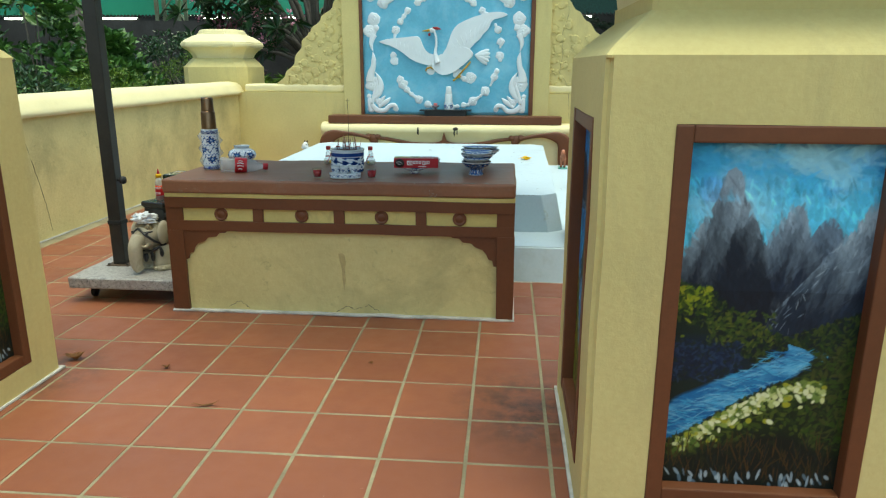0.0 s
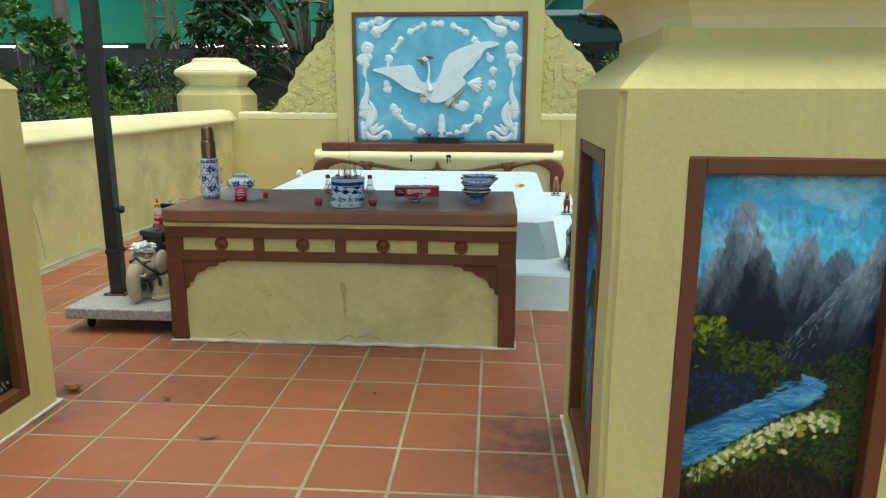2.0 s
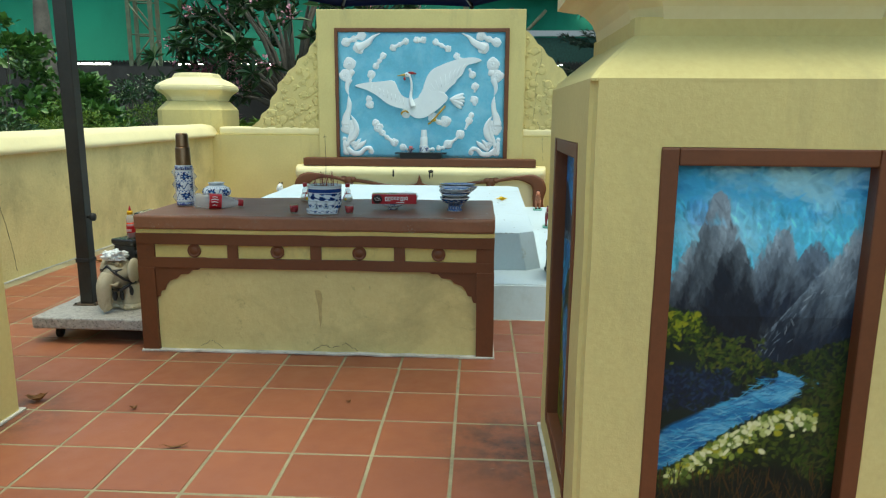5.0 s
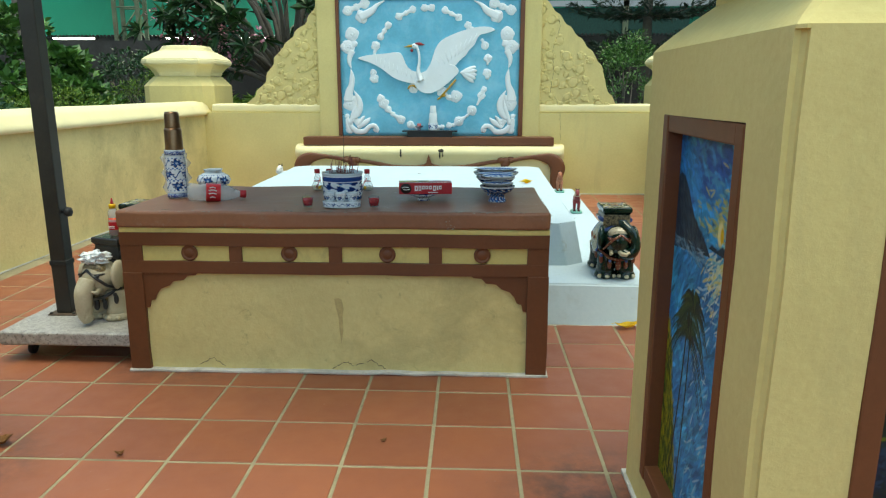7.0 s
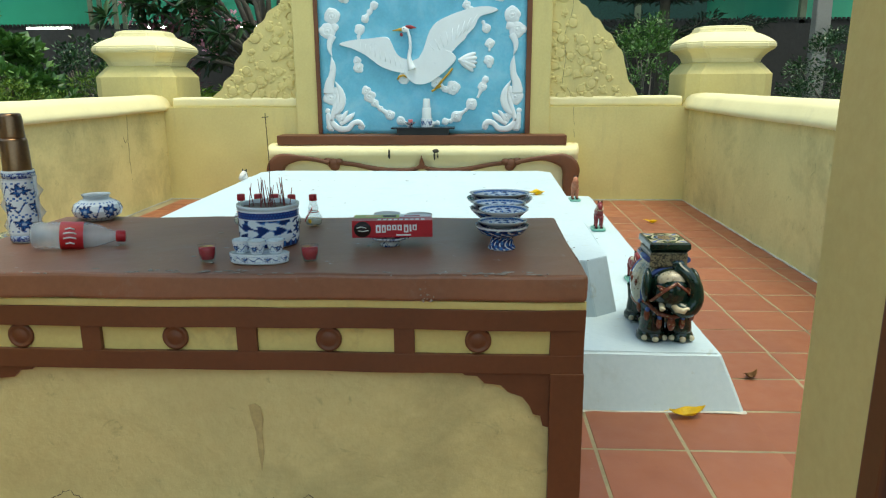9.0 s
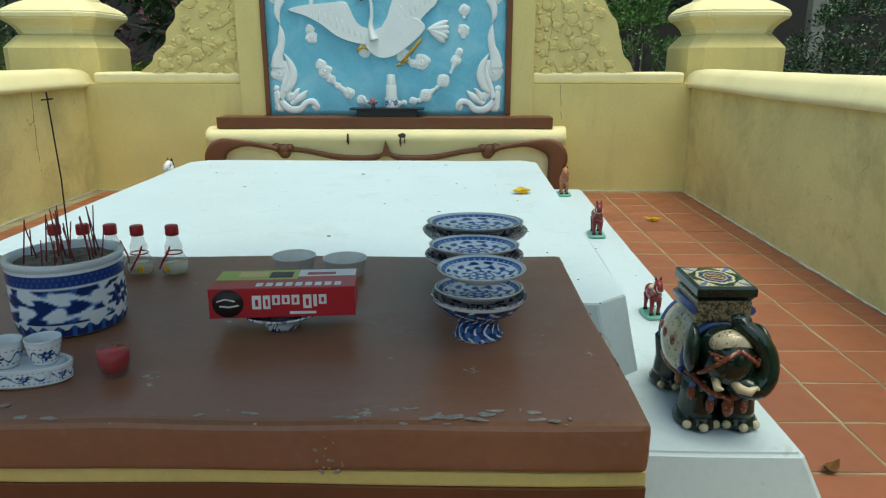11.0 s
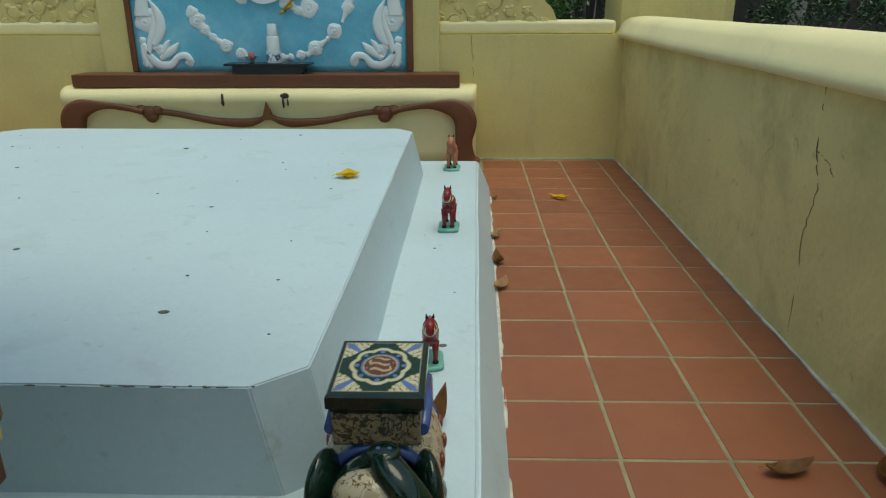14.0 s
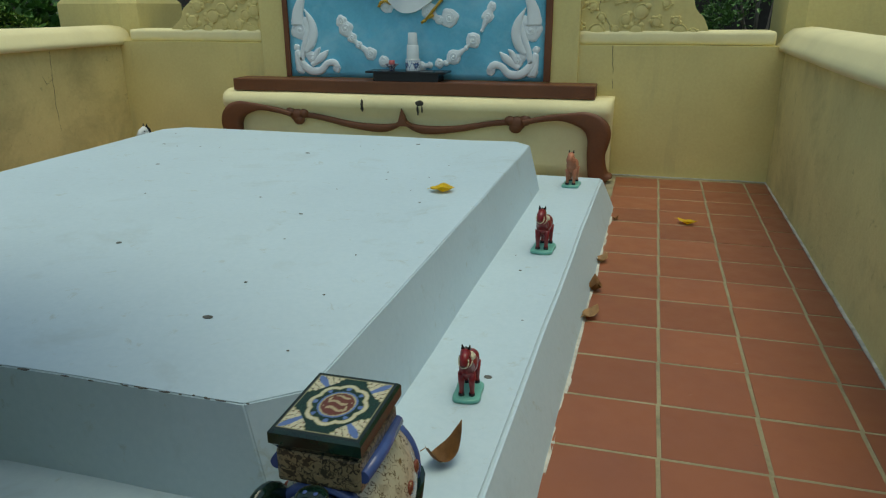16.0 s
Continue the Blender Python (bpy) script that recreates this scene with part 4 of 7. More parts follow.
# chipped paint along the edges of the top
rc = random.Random(31)
chips = bmesh.new()
for k in range(46):
    if k < 16:
        c = (rc.uniform(AX0 + 0.03, AX1 - 0.03), AY0 - 0.003 + rc.uniform(0, 0.004), AZ - rc.uniform(0.001, 0.004))
        r_ = (rc.uniform(0.002, 0.008), 0.0016, 0.0016)
    elif k < 38:
        c = (-0.335 + rc.gauss(0, 0.010), AY0 - 0.0045, rc.choice((rc.uniform(0.664, 0.685), rc.uniform(0.664, 0.735))))
        r_ = (rc.uniform(0.001, 0.004), 0.0009, rc.uniform(0.001, 0.004))
    else:
        c = (AX1 - 0.003, rc.uniform(AY0 + 0.02, AY1 - 0.02), AZ - rc.uniform(0.001, 0.004))
        r_ = (0.0016, rc.uniform(0.003, 0.010), 0.0016)
    blob(chips, c, r_, 7)
for k in range(70):
    x = rc.choice((rc.uniform(AX0 + 0.05, AX1 - 0.05), rc.gauss(-0.95, 0.16), rc.gauss(-0.15, 0.1)))
    if AX0 + 0.03 < x < AX1 - 0.03:
        y = AY0 + 0.004 + abs(rc.gauss(0, 0.020)) if k < 55 else rc.uniform(AY0 + 0.05, AY1 - 0.15)
        blob(chips, (x, y, AZ + 0.0005), (rc.uniform(0.003, 0.016), rc.uniform(0.002, 0.006), 0.0012), 7)
CHIP = painted("bare_cement_chip", (0.30, 0.27, 0.23), 0.9, 0.3, 40, 90, 0.4)
tagged(part("chipped_paint", local(rough_up(chips, 0.002, 120)), CHIP, altar, "pale chips in the worn paint"), kind="stuff")

# a brown run down the middle of the front
RUN = painted("brown_run_stain", (0.50, 0.39, 0.17), 0.85, 0.15, 30, 90, 0.2)
k = bmesh.new()
slabbed(k, [(-0.842, 0.345), (-0.822, 0.352), (-0.806, 0.338), (-0.800, 0.300), (-0.808, 0.262), (-0.806, 0.20), (-0.815, 0.135), (-0.822, 0.20), (-0.826, 0.262), (-0.836, 0.305)][::-1], AY0 + 0.0185, AY0 + 0.03)
part("run_stain", local(rough_up(k, 0.003, 40)), RUN, altar, "brown water run on the plaster")

# ---- the grave ----
grave = root("grave", (CX, 6.2, 0), "pale blue painted grave slab on a wide low plinth", "grave")


def wedge(x0, x1, y0, y1, z0, z1, flare, cham, slope=0.0):
    """A low block with cut corners, wider at its foot."""
    loops = []
    for z, f in ((z0, flare), (z1, 0.0)):
        a, b, c, d = x0 - f, x1 + f, y0 - f, y1 + f
        k = cham
        lp = [(a + k, c), (b - k, c), (b, c + k), (b, d - k), (b - k, d), (a + k, d), (a, d - k), (a, c + k)]
        loops.append([(x - CX, y - 6.2, z + (slope * (y - y0) if z == z1 else 0)) for x, y in lp])
    bm = bmesh.new()
    rings(bm, loops)
    for f in bm.faces:
        f.smooth = False
    return bm


def shift_east(bm, k, y0):
    """The east flank runs out a little towards the back."""
    for v in bm.verts:
        if v.co.x > 0.6:
            v.co.x += k * (v.co.y + 6.2 - y0)
    return bm


bm = wedge(-2.325, 0.748, 4.38, 8.16, 0.0, 0.208, 0.082, 0.012)
bmesh.ops.bevel(bm, geom=[e for e in bm.edges if min(v.co.z for v in e.verts) > 0.1], offset=0.010, segments=3, affect="EDGES")
part("plinth", rough_up(shift_east(finer(bm, 0.12), 0.0245, 4.38), 0.005, 2.5), SLAB_BLUE, grave)
# the slab stands nearly upright in front; its cut corners narrow towards the foot
low = [(-2.09, 4.795), (0.345, 4.795), (0.451, 4.880), (0.50, 7.76), (0.40, 7.86), (-1.94, 7.86), (-2.10, 7.76), (-2.15, 4.85)]
high = [(-1.935, 4.81), (0.286, 4.81), (0.395, 4.897), (0.437, 7.72), (0.337, 7.82), (-1.935, 7.82), (-2.04, 7.72), (-2.035, 4.91)]
bm = bmesh.new()
rings(bm, [[(x - CX, y - 6.2, z) for x, y in lp] for lp, z in ((low, 0.2), (high, 0.464))])
for f in bm.faces:
    f.smooth = False
for v in bm.verts:
    if v.co.z > 0.4:
        v.co.z += 0.005 * (v.co.y + 6.2 - 4.8)
bmesh.ops.bevel(bm, geom=list(bm.edges), offset=0.0035, segments=2, affect="EDGES")
part("slab", rough_up(finer(bm, 0.15), 0.004, 2.5), SLAB_BLUE, grave)
foot = wedge(-2.325, 0.748, 4.38, 8.16, 0.0, 0.010, 0.092, 0.012)
part("foot_line", rough_up(shift_east(finer(foot, 0.06), 0.0245, 4.38), 0.007, 9), CEMENT, grave, "ragged white cement line at the foot")

# dents, droppings and dirt on the painted slab and plinth
rc = random.Random(77)
SPECK = painted("dark_dirt_speck", (0.10, 0.10, 0.09), 0.9, 0.4, 60)
sp = bmesh.new()
for k in range(34):
    if k < 28:
        x, y = rc.uniform(-1.9, 0.3), rc.uniform(4.9, 7.7)
        z = 0.4645 + 0.005 * (y - 4.8)
    else:
        x, y, z = rc.uniform(0.52, 0.74), rc.uniform(4.5, 8.0), 0.2085
    r_ = rc.choice((0.003, 0.004, 0.006, 0.011))
    blob(sp, (x - CX, y - 6.2, z), (r_ * rc.uniform(0.8, 1.6), r_, 0.0014), 8)
for k in range(70):
    x = rc.uniform(-1.9, 0.30)
    blob(sp, (x - CX, 4.81 - 6.2 + rc.uniform(-0.002, 0.004), 0.4625), (rc.uniform(0.003, 0.016), 0.0022, 0.0016), 6)
tagged(part("dirt_speck", sp, SPECK, grave, "dark specks and dents in the paint"), kind="stuff")

# ---- ground ----
bm = bmesh.new()
bmesh.ops.create_grid(bm, x_segments=60, y_segments=60, size=400)
for v in bm.verts:
    v.co.z = -0.06
structure("ground", bm, SOIL, "dark garden soil and grass round the tomb")
bm = boxed(-6.5, 5.0, -4.0, 9.45, -0.055, -0.0018)
floor = structure("floor", bm, GROUT, "terracotta square tiles with sandy joints")

# ---- the crane relief ----
RX, RZ, RY = -0.747, 1.487, 9.168      # middle of the blue field


def A(x, y):
    """A place on the field: right of its middle and below its top, in hundredths."""
    return (-1.803 + (x - 130) * 0.002806, 2.264 - (y - 168) * 0.002806)


def cloudlet(lobes, seed, curls=None):
    """A flat lobed plaster cloud along discs (x, z, radius), with a shallow curl on some of them."""
    r = random.Random(seed)
    bm = band([(x, z) for x, z, q in lobes], [q * 0.62 for x, z, q in lobes], RY - 0.010, RY + 0.004, 6) if len(lobes) > 1 else bmesh.new()
    for n, (x, z, q) in enumerate(lobes):
        blob(bm, (x, RY, z), (q, 0.013, q), 18)
        for a in range(4):
            t = a * 1.57 + r.uniform(0, 0.8)
            k = r.uniform(0.42, 0.56)
            blob(bm, (x + q * 0.62 * math.cos(t), RY, z + q * 0.62 * math.sin(t)), (q * k, 0.0105, q * k), 12)
        if q < 0.030 if curls is None else n not in curls:
            continue
        turn, a0 = r.choice((-1, 1)), r.uniform(0, 6.3)
        sp = [(x + turn * q * (0.64 - 0.36 * k / 12) * math.cos(a0 + 0.6 * k), RY - 0.0115, z + q * (0.64 - 0.36 * k / 12) * math.sin(a0 + 0.6 * k)) for k in range(13)]
        tube(bm, sp, [0.0015 + 0.003 * math.sin(math.pi * (k + 1) / 14) for k in range(13)], 6)
        blob(bm, (x, RY - 0.012, z), (q * 0.2, 0.006, q * 0.2), 8)
    part("cloud", bm, WHITE_RELIEF, shrine, "white raised cloud curl", True)


def cloud(pts, size, seed):
    c = curve_pts(pts, 2) if len(pts) > 1 else pts
    cloudlet([(x, z, size * (1.2 if n % 2 == 0 else 0.85)) for n, (x, z) in enumerate(c)], seed)


def plume(pts, w):
    bm = band([p for p in pts], w, RY - 0.016, RY + 0.004, 6)
    part("plume", bm, WHITE_RELIEF, shrine, "white raised leaf scroll", True)


def B(x, y):
    """A place on the field: right of its edge and above the ledge."""
    return (-1.803 + (x - 85) * 0.002322, 0.70 + (487 - y) * 0.002322)


def L(*lobes):
    return [(*B(x, y), r * 0.002322) for x, y, r in lobes]


for n, (s, pts) in enumerate(((0.034, [(380, 236), (438, 208)]), (0.034, [(487, 202), (516, 202)]), (0.034, [(572, 212), (628, 240)]), (0.034, [(302, 316), (335, 270)]), (0.034, [(667, 272), (702, 302)]))):
    cloud([A(*p) for p in pts], s, 20 + n)
for n, lobes in enumerate((
        ((268, 36, 22), (262, 66, 9), (258, 102, 17)), ((252, 168, 17), (256, 198, 22)),
        ((288, 298, 20), (302, 322, 26), (326, 352, 17), (350, 376, 13), (392, 405, 22)), ((440, 430, 20), (474, 446, 9)),
        ((818, 252, 15), (805, 282, 20), (786, 326, 6)), ((757, 357, 25), (733, 382, 8), (690, 412, 25), (664, 432, 10)), ((640, 434, 16),), ((575, 445, 18), (606, 440, 11)),
        ((457, 245, 26),), ((604, 262, 25), (640, 292, 15), (676, 286, 29)), ((820, 36, 20), (806, 10, 8)), ((836, 98, 20), (834, 126, 6)), ((833, 170, 21), (834, 190, 12)))):
    cloudlet(L(*lobes), 120 + n)
MID = 506
for s in (-1, 1):
    def M(x, y):
        return A(x if s < 0 else 2 * MID - x, y)

    def N(x, y):
        return B(x if s < 0 else 1080 - x, y)

    for n, (size, pts) in enumerate(((0.048, [(238, 184), (168, 212)]), (0.058, [(225, 236)]), (0.066, [(182, 306)]))):
        cloud([M(*p) for p in pts], size, 50 + n + 5 * s)
    plume([M(*p) for p in ((215, 240), (265, 215), (290, 190), (322, 174))], [0.05, 0.04, 0.02, 0.004])
    for n, lobes in enumerate((((128, 42, 34), (104, 40, 18), (158, 26, 17)), ((130, 325, 34), (112, 296, 16), (150, 300, 18)), ((172, 420, 21), (156, 408, 15)), ((122, 458, 18), (116, 432, 12)), ((112, 386, 12),), ((262, 455, 15),))):
        cloudlet([(*N(x, y), r * 0.002322) for x, y, r in lobes], 70 + n + 9 * s, (0,) if n < 3 else ())
    for pts, wid in ((((150, 60), (134, 90), (132, 120), (141, 148)), (15, 13, 9, 1)), (((138, 150), (143, 188), (139, 228), (125, 268), (122, 310)), (1, 12, 14, 20, 25)),
                     (((150, 256), (172, 296), (180, 335), (168, 372), (146, 400)), (1, 12, 16, 16, 9)), (((160, 300), (156, 340), (140, 385), (128, 430)), (1, 9, 11, 9)),
                     (((232, 394), (214, 412), (192, 428), (166, 446)), (2, 12, 12, 8)), (((204, 385), (190, 400), (176, 430)), (2, 9, 7)),
                     (((112, 396), (128, 436), (160, 464), (200, 464), (226, 440), (252, 436), (268, 452)), (8, 13, 14, 13, 11, 12, 9)), (((106, 400), (112, 440), (118, 470)), (3, 9, 8))):
        plume([N(*p) for p in pts], [w * 0.002322 for w in wid])

crane = bmesh.new()
YEL, RED = 1, 2
for o, y in (([(205, 404), (245, 391), (320, 384), (375, 379), (392, 392), (408, 428), (430, 455), (462, 462), (470, 500), (440, 506), (405, 500), (372, 490), (345, 476), (318, 455), (296, 440), (272, 428), (250, 418)], -0.024),
             ([(478, 478), (505, 440), (520, 400), (535, 360), (560, 330), (605, 308), (650, 292), (700, 280), (750, 278), (780, 290), (750, 302), (712, 312), (702, 335), (690, 355), (672, 368), (660, 392), (640, 405), (620, 428), (590, 452), (540, 480)], -0.026),
             ([(440, 500), (450, 520), (470, 540), (500, 547), (535, 538), (575, 512), (612, 480), (630, 455), (610, 432), (575, 428), (520, 440), (480, 462), (455, 470)], -0.036)):
    out = [A(*p) for p in curve_pts(o, 3, True)]
    slabbed(crane, out[::-1], RY + y, RY + 0.006, 0, 0.007)
for k, a in enumerate((-24, -8, 8, 24, 40)):
    x, z = A(645, 462)
    t = radians(-a)
    blob(crane, (x + 0.075 * math.cos(t), RY - 0.016 - 0.003 * (k % 2), z + 0.075 * math.sin(t)), (0.10, 0.018, 0.030), 12, 0, Matrix.Rotation(-t, 3, "Y"))
neck = [(*A(455, 356), 0.022), (*A(463, 385), 0.026), (*A(464, 420), 0.030), (*A(460, 455), 0.042), (*A(470, 495), 0.075)]
nc = curve_pts(neck, 5)
tube(crane, [(x, RY - 0.026, z) for x, z, r in nc], [r for x, z, r in nc], 10, 0, 0.55)
hx, hz = A(446, 354)
blob(crane, (hx, RY - 0.026, hz), (0.042, 0.022, 0.03), 12)
bx, bz = A(400, 358)
tube(crane, [(hx - 0.03, RY - 0.026, hz), (bx, RY - 0.022, bz)], [0.018, 0.003], 8, YEL)
tube(crane, [(*A(448, 345)[:1], RY - 0.03, A(448, 345)[1]), (*A(468, 346)[:1], RY - 0.03, A(468, 346)[1]), (*A(487, 350)[:1], RY - 0.026, A(487, 350)[1])], [0.012, 0.018, 0.003], 8, RED)
blob(crane, (A(433, 372)[0], RY - 0.03, A(433, 372)[1]), (0.016, 0.012, 0.02), 8, RED)
blob(crane, (hx - 0.012, RY - 0.047, hz + 0.004), (0.008, 0.004, 0.004), 6, 3)
for pts in (((618, 490), (585, 528), (552, 565)), ((552, 565), (540, 572)), ((560, 560), (575, 552)), ((452, 522), (437, 514), (422, 518), (416, 530))):
    tube(crane, [(A(*p)[0], RY - 0.024, A(*p)[1]) for p in pts], 0.011, 8, YEL)
for k in range(9):
    u = k / 8
    a, b = A(560 + 110 * u, 440 - 80 * u), A(530 + 175 * u, 400 - 95 * u)
    tube(crane, [(a[0], RY - 0.026, a[1]), (b[0], RY - 0.026, b[1])], [0.004, 0.002], 5)
    a, b = A(430 - 150 * u, 488 - 62 * u), A(425 - 140 * u, 455 - 58 * u)
    tube(crane, [(a[0], RY - 0.024, a[1]), (b[0], RY - 0.024, b[1])], [0.004, 0.002], 5)
YELLOW = painted("ochre_yellow_paint", (0.50, 0.30, 0.03), 0.5, 0.1)
REDPAINT = painted("dull_red_paint", (0.30, 0.02, 0.025), 0.5, 0.12, 12)
BLACK = plain("black_gloss", (0.012, 0.012, 0.014), 0.25)
tagged(part("crane_relief", crane, [WHITE_RELIEF, YELLOW, REDPAINT, BLACK], None), "white flying crane in raised plaster on the blue panel", "relief")

# cracks and runs in the plaster
CRACK = plain("dark_crack", (0.12, 0.10, 0.065), 0.95)


def crack(parent, pts, seed, width=0.0016):
    r = random.Random(seed)
    run = []
    for a, b in zip(pts, pts[1:]):
        for k in range(9):
            t = k / 9
            run.append(tuple(p + (q - p) * t for p, q in zip(a, b)))
    run = [tuple(c + r.uniform(-0.005, 0.005) * (0.3 if (n == 0 and abs(pts[0][0] - pts[-1][0]) < 1e-6) or (n == 1 and abs(pts[0][1] - pts[-1][1]) < 1e-6) else 1) for n, c in enumerate(p)) for p in run] + [pts[-1]]
    bm = bmesh.new()
    tube(bm, run, [width * r.uniform(0.5, 1.3) for _ in run], 5)
    part("crack", bm, CRACK, parent, "hairline crack in the plaster")

# ---- ware and offerings on the altar ----
T = AZ
WARE = porcelain("blue_white_ware", 42, 0.45)
WARE_DARK = porcelain("dark_blue_ware", 60, 1.0, (0.50, 0.46, 0.50), (0.010, 0.016, 0.055))
GLAZE = painted("white_glaze", (0.60, 0.66, 0.68), 0.16, 0.05, 8, 60, 0.0, (0.4, 0.45, 0.46), 20, 0.6, 0.8, 0.4)
COBALT = porcelain("cobalt_glaze", 110, 1.2, (0.40, 0.48, 0.58), (0.012, 0.035, 0.16))
ASH = painted("incense_ash", (0.16, 0.13, 0.10), 0.95, 0.5, 60, 250, 0.9, dist=0.004)
RED_STICK = painted("red_incense_stick", (0.22, 0.035, 0.03), 0.8, 0.3, 30)
DARK_STICK = painted("burnt_incense", (0.035, 0.028, 0.025), 0.9, 0.3, 30)
CLEAR = plain("clear_plastic", (0.66, 0.70, 0.71), 0.10, alpha=0.36)
GLASS = plain("clear_glass", (0.16, 0.18, 0.18), 0.04, alpha=0.12)
FLASK = plain("pale_bottle_glass", (0.55, 0.60, 0.58), 0.04, alpha=0.24)
FROST = plain("frosted_plastic", (0.74, 0.76, 0.72), 0.35, alpha=0.8)
RED_DRINK = plain("red_drink", (0.50, 0.006, 0.014), 0.06)
RED_CAP = plain("red_plastic", (0.42, 0.012, 0.02), 0.35)
RED_CARD = painted("red_card", (0.45, 0.010, 0.022), 0.35, 0.06, 10, 90, 0)
LABEL_RED = painted("red_label", (0.50, 0.012, 0.02), 0.3, 0.05, 20, 90, 0)
WHITE_INK = plain("white_ink", (0.78, 0.78, 0.76), 0.5)
BROWN_INK = plain("dark_brown_ink", (0.022, 0.014, 0.012), 0.45)
GREEN_INK = plain("yellow_green_ink", (0.42, 0.50, 0.10), 0.4)
CAKE_INK = plain("cake_cream_ink", (0.70, 0.55, 0.22), 0.45)
COPPER = painted("bronzed_steel", (0.23, 0.135, 0.075), 0.28, 0.18, 8, 120, 0.05, metal=0.85)
SAUCE = plain("chilli_sauce", (0.55, 0.055, 0.008), 0.2)
YELLOW_CAP = plain("yellow_plastic", (0.75, 0.42, 0.01), 0.35)
TISSUE = painted("white_plastic_bag", (0.74, 0.78, 0.80), 0.4, 0.08, 30, 90, 0.3)
WATER = plain("rice_wine", (0.74, 0.72, 0.52), 0.05, alpha=0.6)


def thing(name, at, label, category, group="", rz=0.0):
    return root(name, at, label, category, group, rz)


def vessel(bm, outer, thick=0.004, seg=32, lobes=0, amp=0.0, index=0):
    """An open pot: outside profile up, then down the inside."""
    inner = [(max(0.002, r - thick), z + (thick if i == 0 else 0)) for i, (r, z) in enumerate(outer)]
    prof = [(0.002, outer[0][1])] + outer + inner[::-1] + [(0.002, inner[0][1])]
    loops = []
    for r, z in prof:
        lp = []
        for i in range(seg):
            a = 2 * math.pi * i / seg
            k = r * (1 + (amp * math.cos(lobes * a) if r > 0.8 * max(p[0] for p in outer) else 0))
            lp.append((k * math.cos(a), k * math.sin(a), z))
        loops.append(lp)
    rings(bm, loops, True, index)
    bmesh.ops.remove_doubles(bm, verts=bm.verts, dist=1e-5)
    return bm


BRUSHED = artwork("brushed_cobalt_glaze")
BRUSHED.node_tree.nodes["Principled BSDF"].inputs["Roughness"].default_value = 0.14
INK, MIDBLUE, PALEBLUE, BONE = (0.007, 0.028, 0.13), (0.025, 0.125, 0.38), (0.34, 0.47, 0.62), (0.72, 0.78, 0.81)


def shell(prof, seg, colour, per=8):
    """A turned skin whose brushwork is a rule of the angle and of the way along the profile."""
    bm = bmesh.new()
    paint = bm.verts.layers.float_color.new("paint")
    pts = []
    for (r0, z0), (r1, z1) in zip(prof, prof[1:]):
        pts += [(r0 + (r1 - r0) * k / per, z0 + (z1 - z0) * k / per) for k in range(per)]
    pts.append(prof[-1])
    run = [0.0]
    for a, b in zip(pts, pts[1:]):
        run.append(run[-1] + math.hypot(b[0] - a[0], b[1] - a[1]))
    rows = []
    for (r, z), d in zip(pts, run):
        row = []
        for i in range(seg):
            a = 2 * math.pi * i / seg
            v = bm.verts.new((r * math.cos(a), r * math.sin(a), z))
            v[paint] = (*colour(a, d / run[-1]), 1)
            row.append(v)
        rows.append(row)
    for a, b in zip(rows, rows[1:]):
        for i in range(seg):
            bm.faces.new((a[i], a[(i + 1) % seg], b[(i + 1) % seg], b[i])).smooth = True
    return bm


def rosettes(n, tiers, lo=0.2, hi=0.72, aspect=1.0, bands=True):
    """Brushwork for an upright wall: bands at rim and foot, flowers and leaf scrolls between."""
    def colour(a, t):
        if bands:
            if t > 0.93 or 0.74 < t < 0.78 or t < 0.04:
                return BONE
            if t >= 0.78:
                return BONE if math.cos(30 * a) > 0.6 and abs(t - 0.855) < 0.035 else (MIDBLUE if abs(t - 0.855) < 0.055 else INK)
            if t < lo - 0.02:
                return INK if (t < 0.07 or math.cos(22 * a) > 9 * (t - 0.07) / lo - 0.6) else BONE
        if not lo < t < hi:
            return BONE
        k = (t - lo) / (hi - lo) * tiers
        tier, v = int(k), k % 1 - 0.5
        u = ((a / (2 * math.pi) * n + 0.5 * tier) % 1 - 0.5) * aspect
        r, ph = math.hypot(u, v), math.atan2(v, u)
        edge = 0.30 + 0.09 * math.cos(7 * ph) + 0.05 * math.sin(3 * ph + tier)
        if r < 0.09:
            return PALEBLUE
        if r < edge:
            return INK if r > edge - 0.10 or math.cos(14 * ph) > 0.4 else MIDBLUE
        if abs(v - 0.26 * math.sin(4 * math.pi * u / aspect)) < 0.075 and r > edge + 0.06:
            return MIDBLUE if math.sin(40 * u) > -0.2 else INK
        if abs(v) > 0.40 and math.cos(26 * u) > 0.35:
            return MIDBLUE
        return BONE
    return colour


def saucer_colour(a, t):
    if t > 0.95:
        return BONE
    if t > 0.84:
        return PALEBLUE if math.cos(36 * a) > 0.75 and t < 0.91 else MIDBLUE
    if t > 0.80:
        return BONE
    if t < 0.30:
        q = t / 0.30
        return INK if 0.86 < q < 0.96 else (MIDBLUE if q < 0.62 + 0.2 * math.cos(6 * a) and q > 0.16 else BONE)
    v = math.sin(7 * a + 11 * t) * math.cos(4 * a - 19 * t) + 0.45 * math.sin(15 * a) * math.sin(27 * t)
    return INK if v > 0.66 else (MIDBLUE if v > 0.20 else (PALEBLUE if v > 0.06 else BONE))


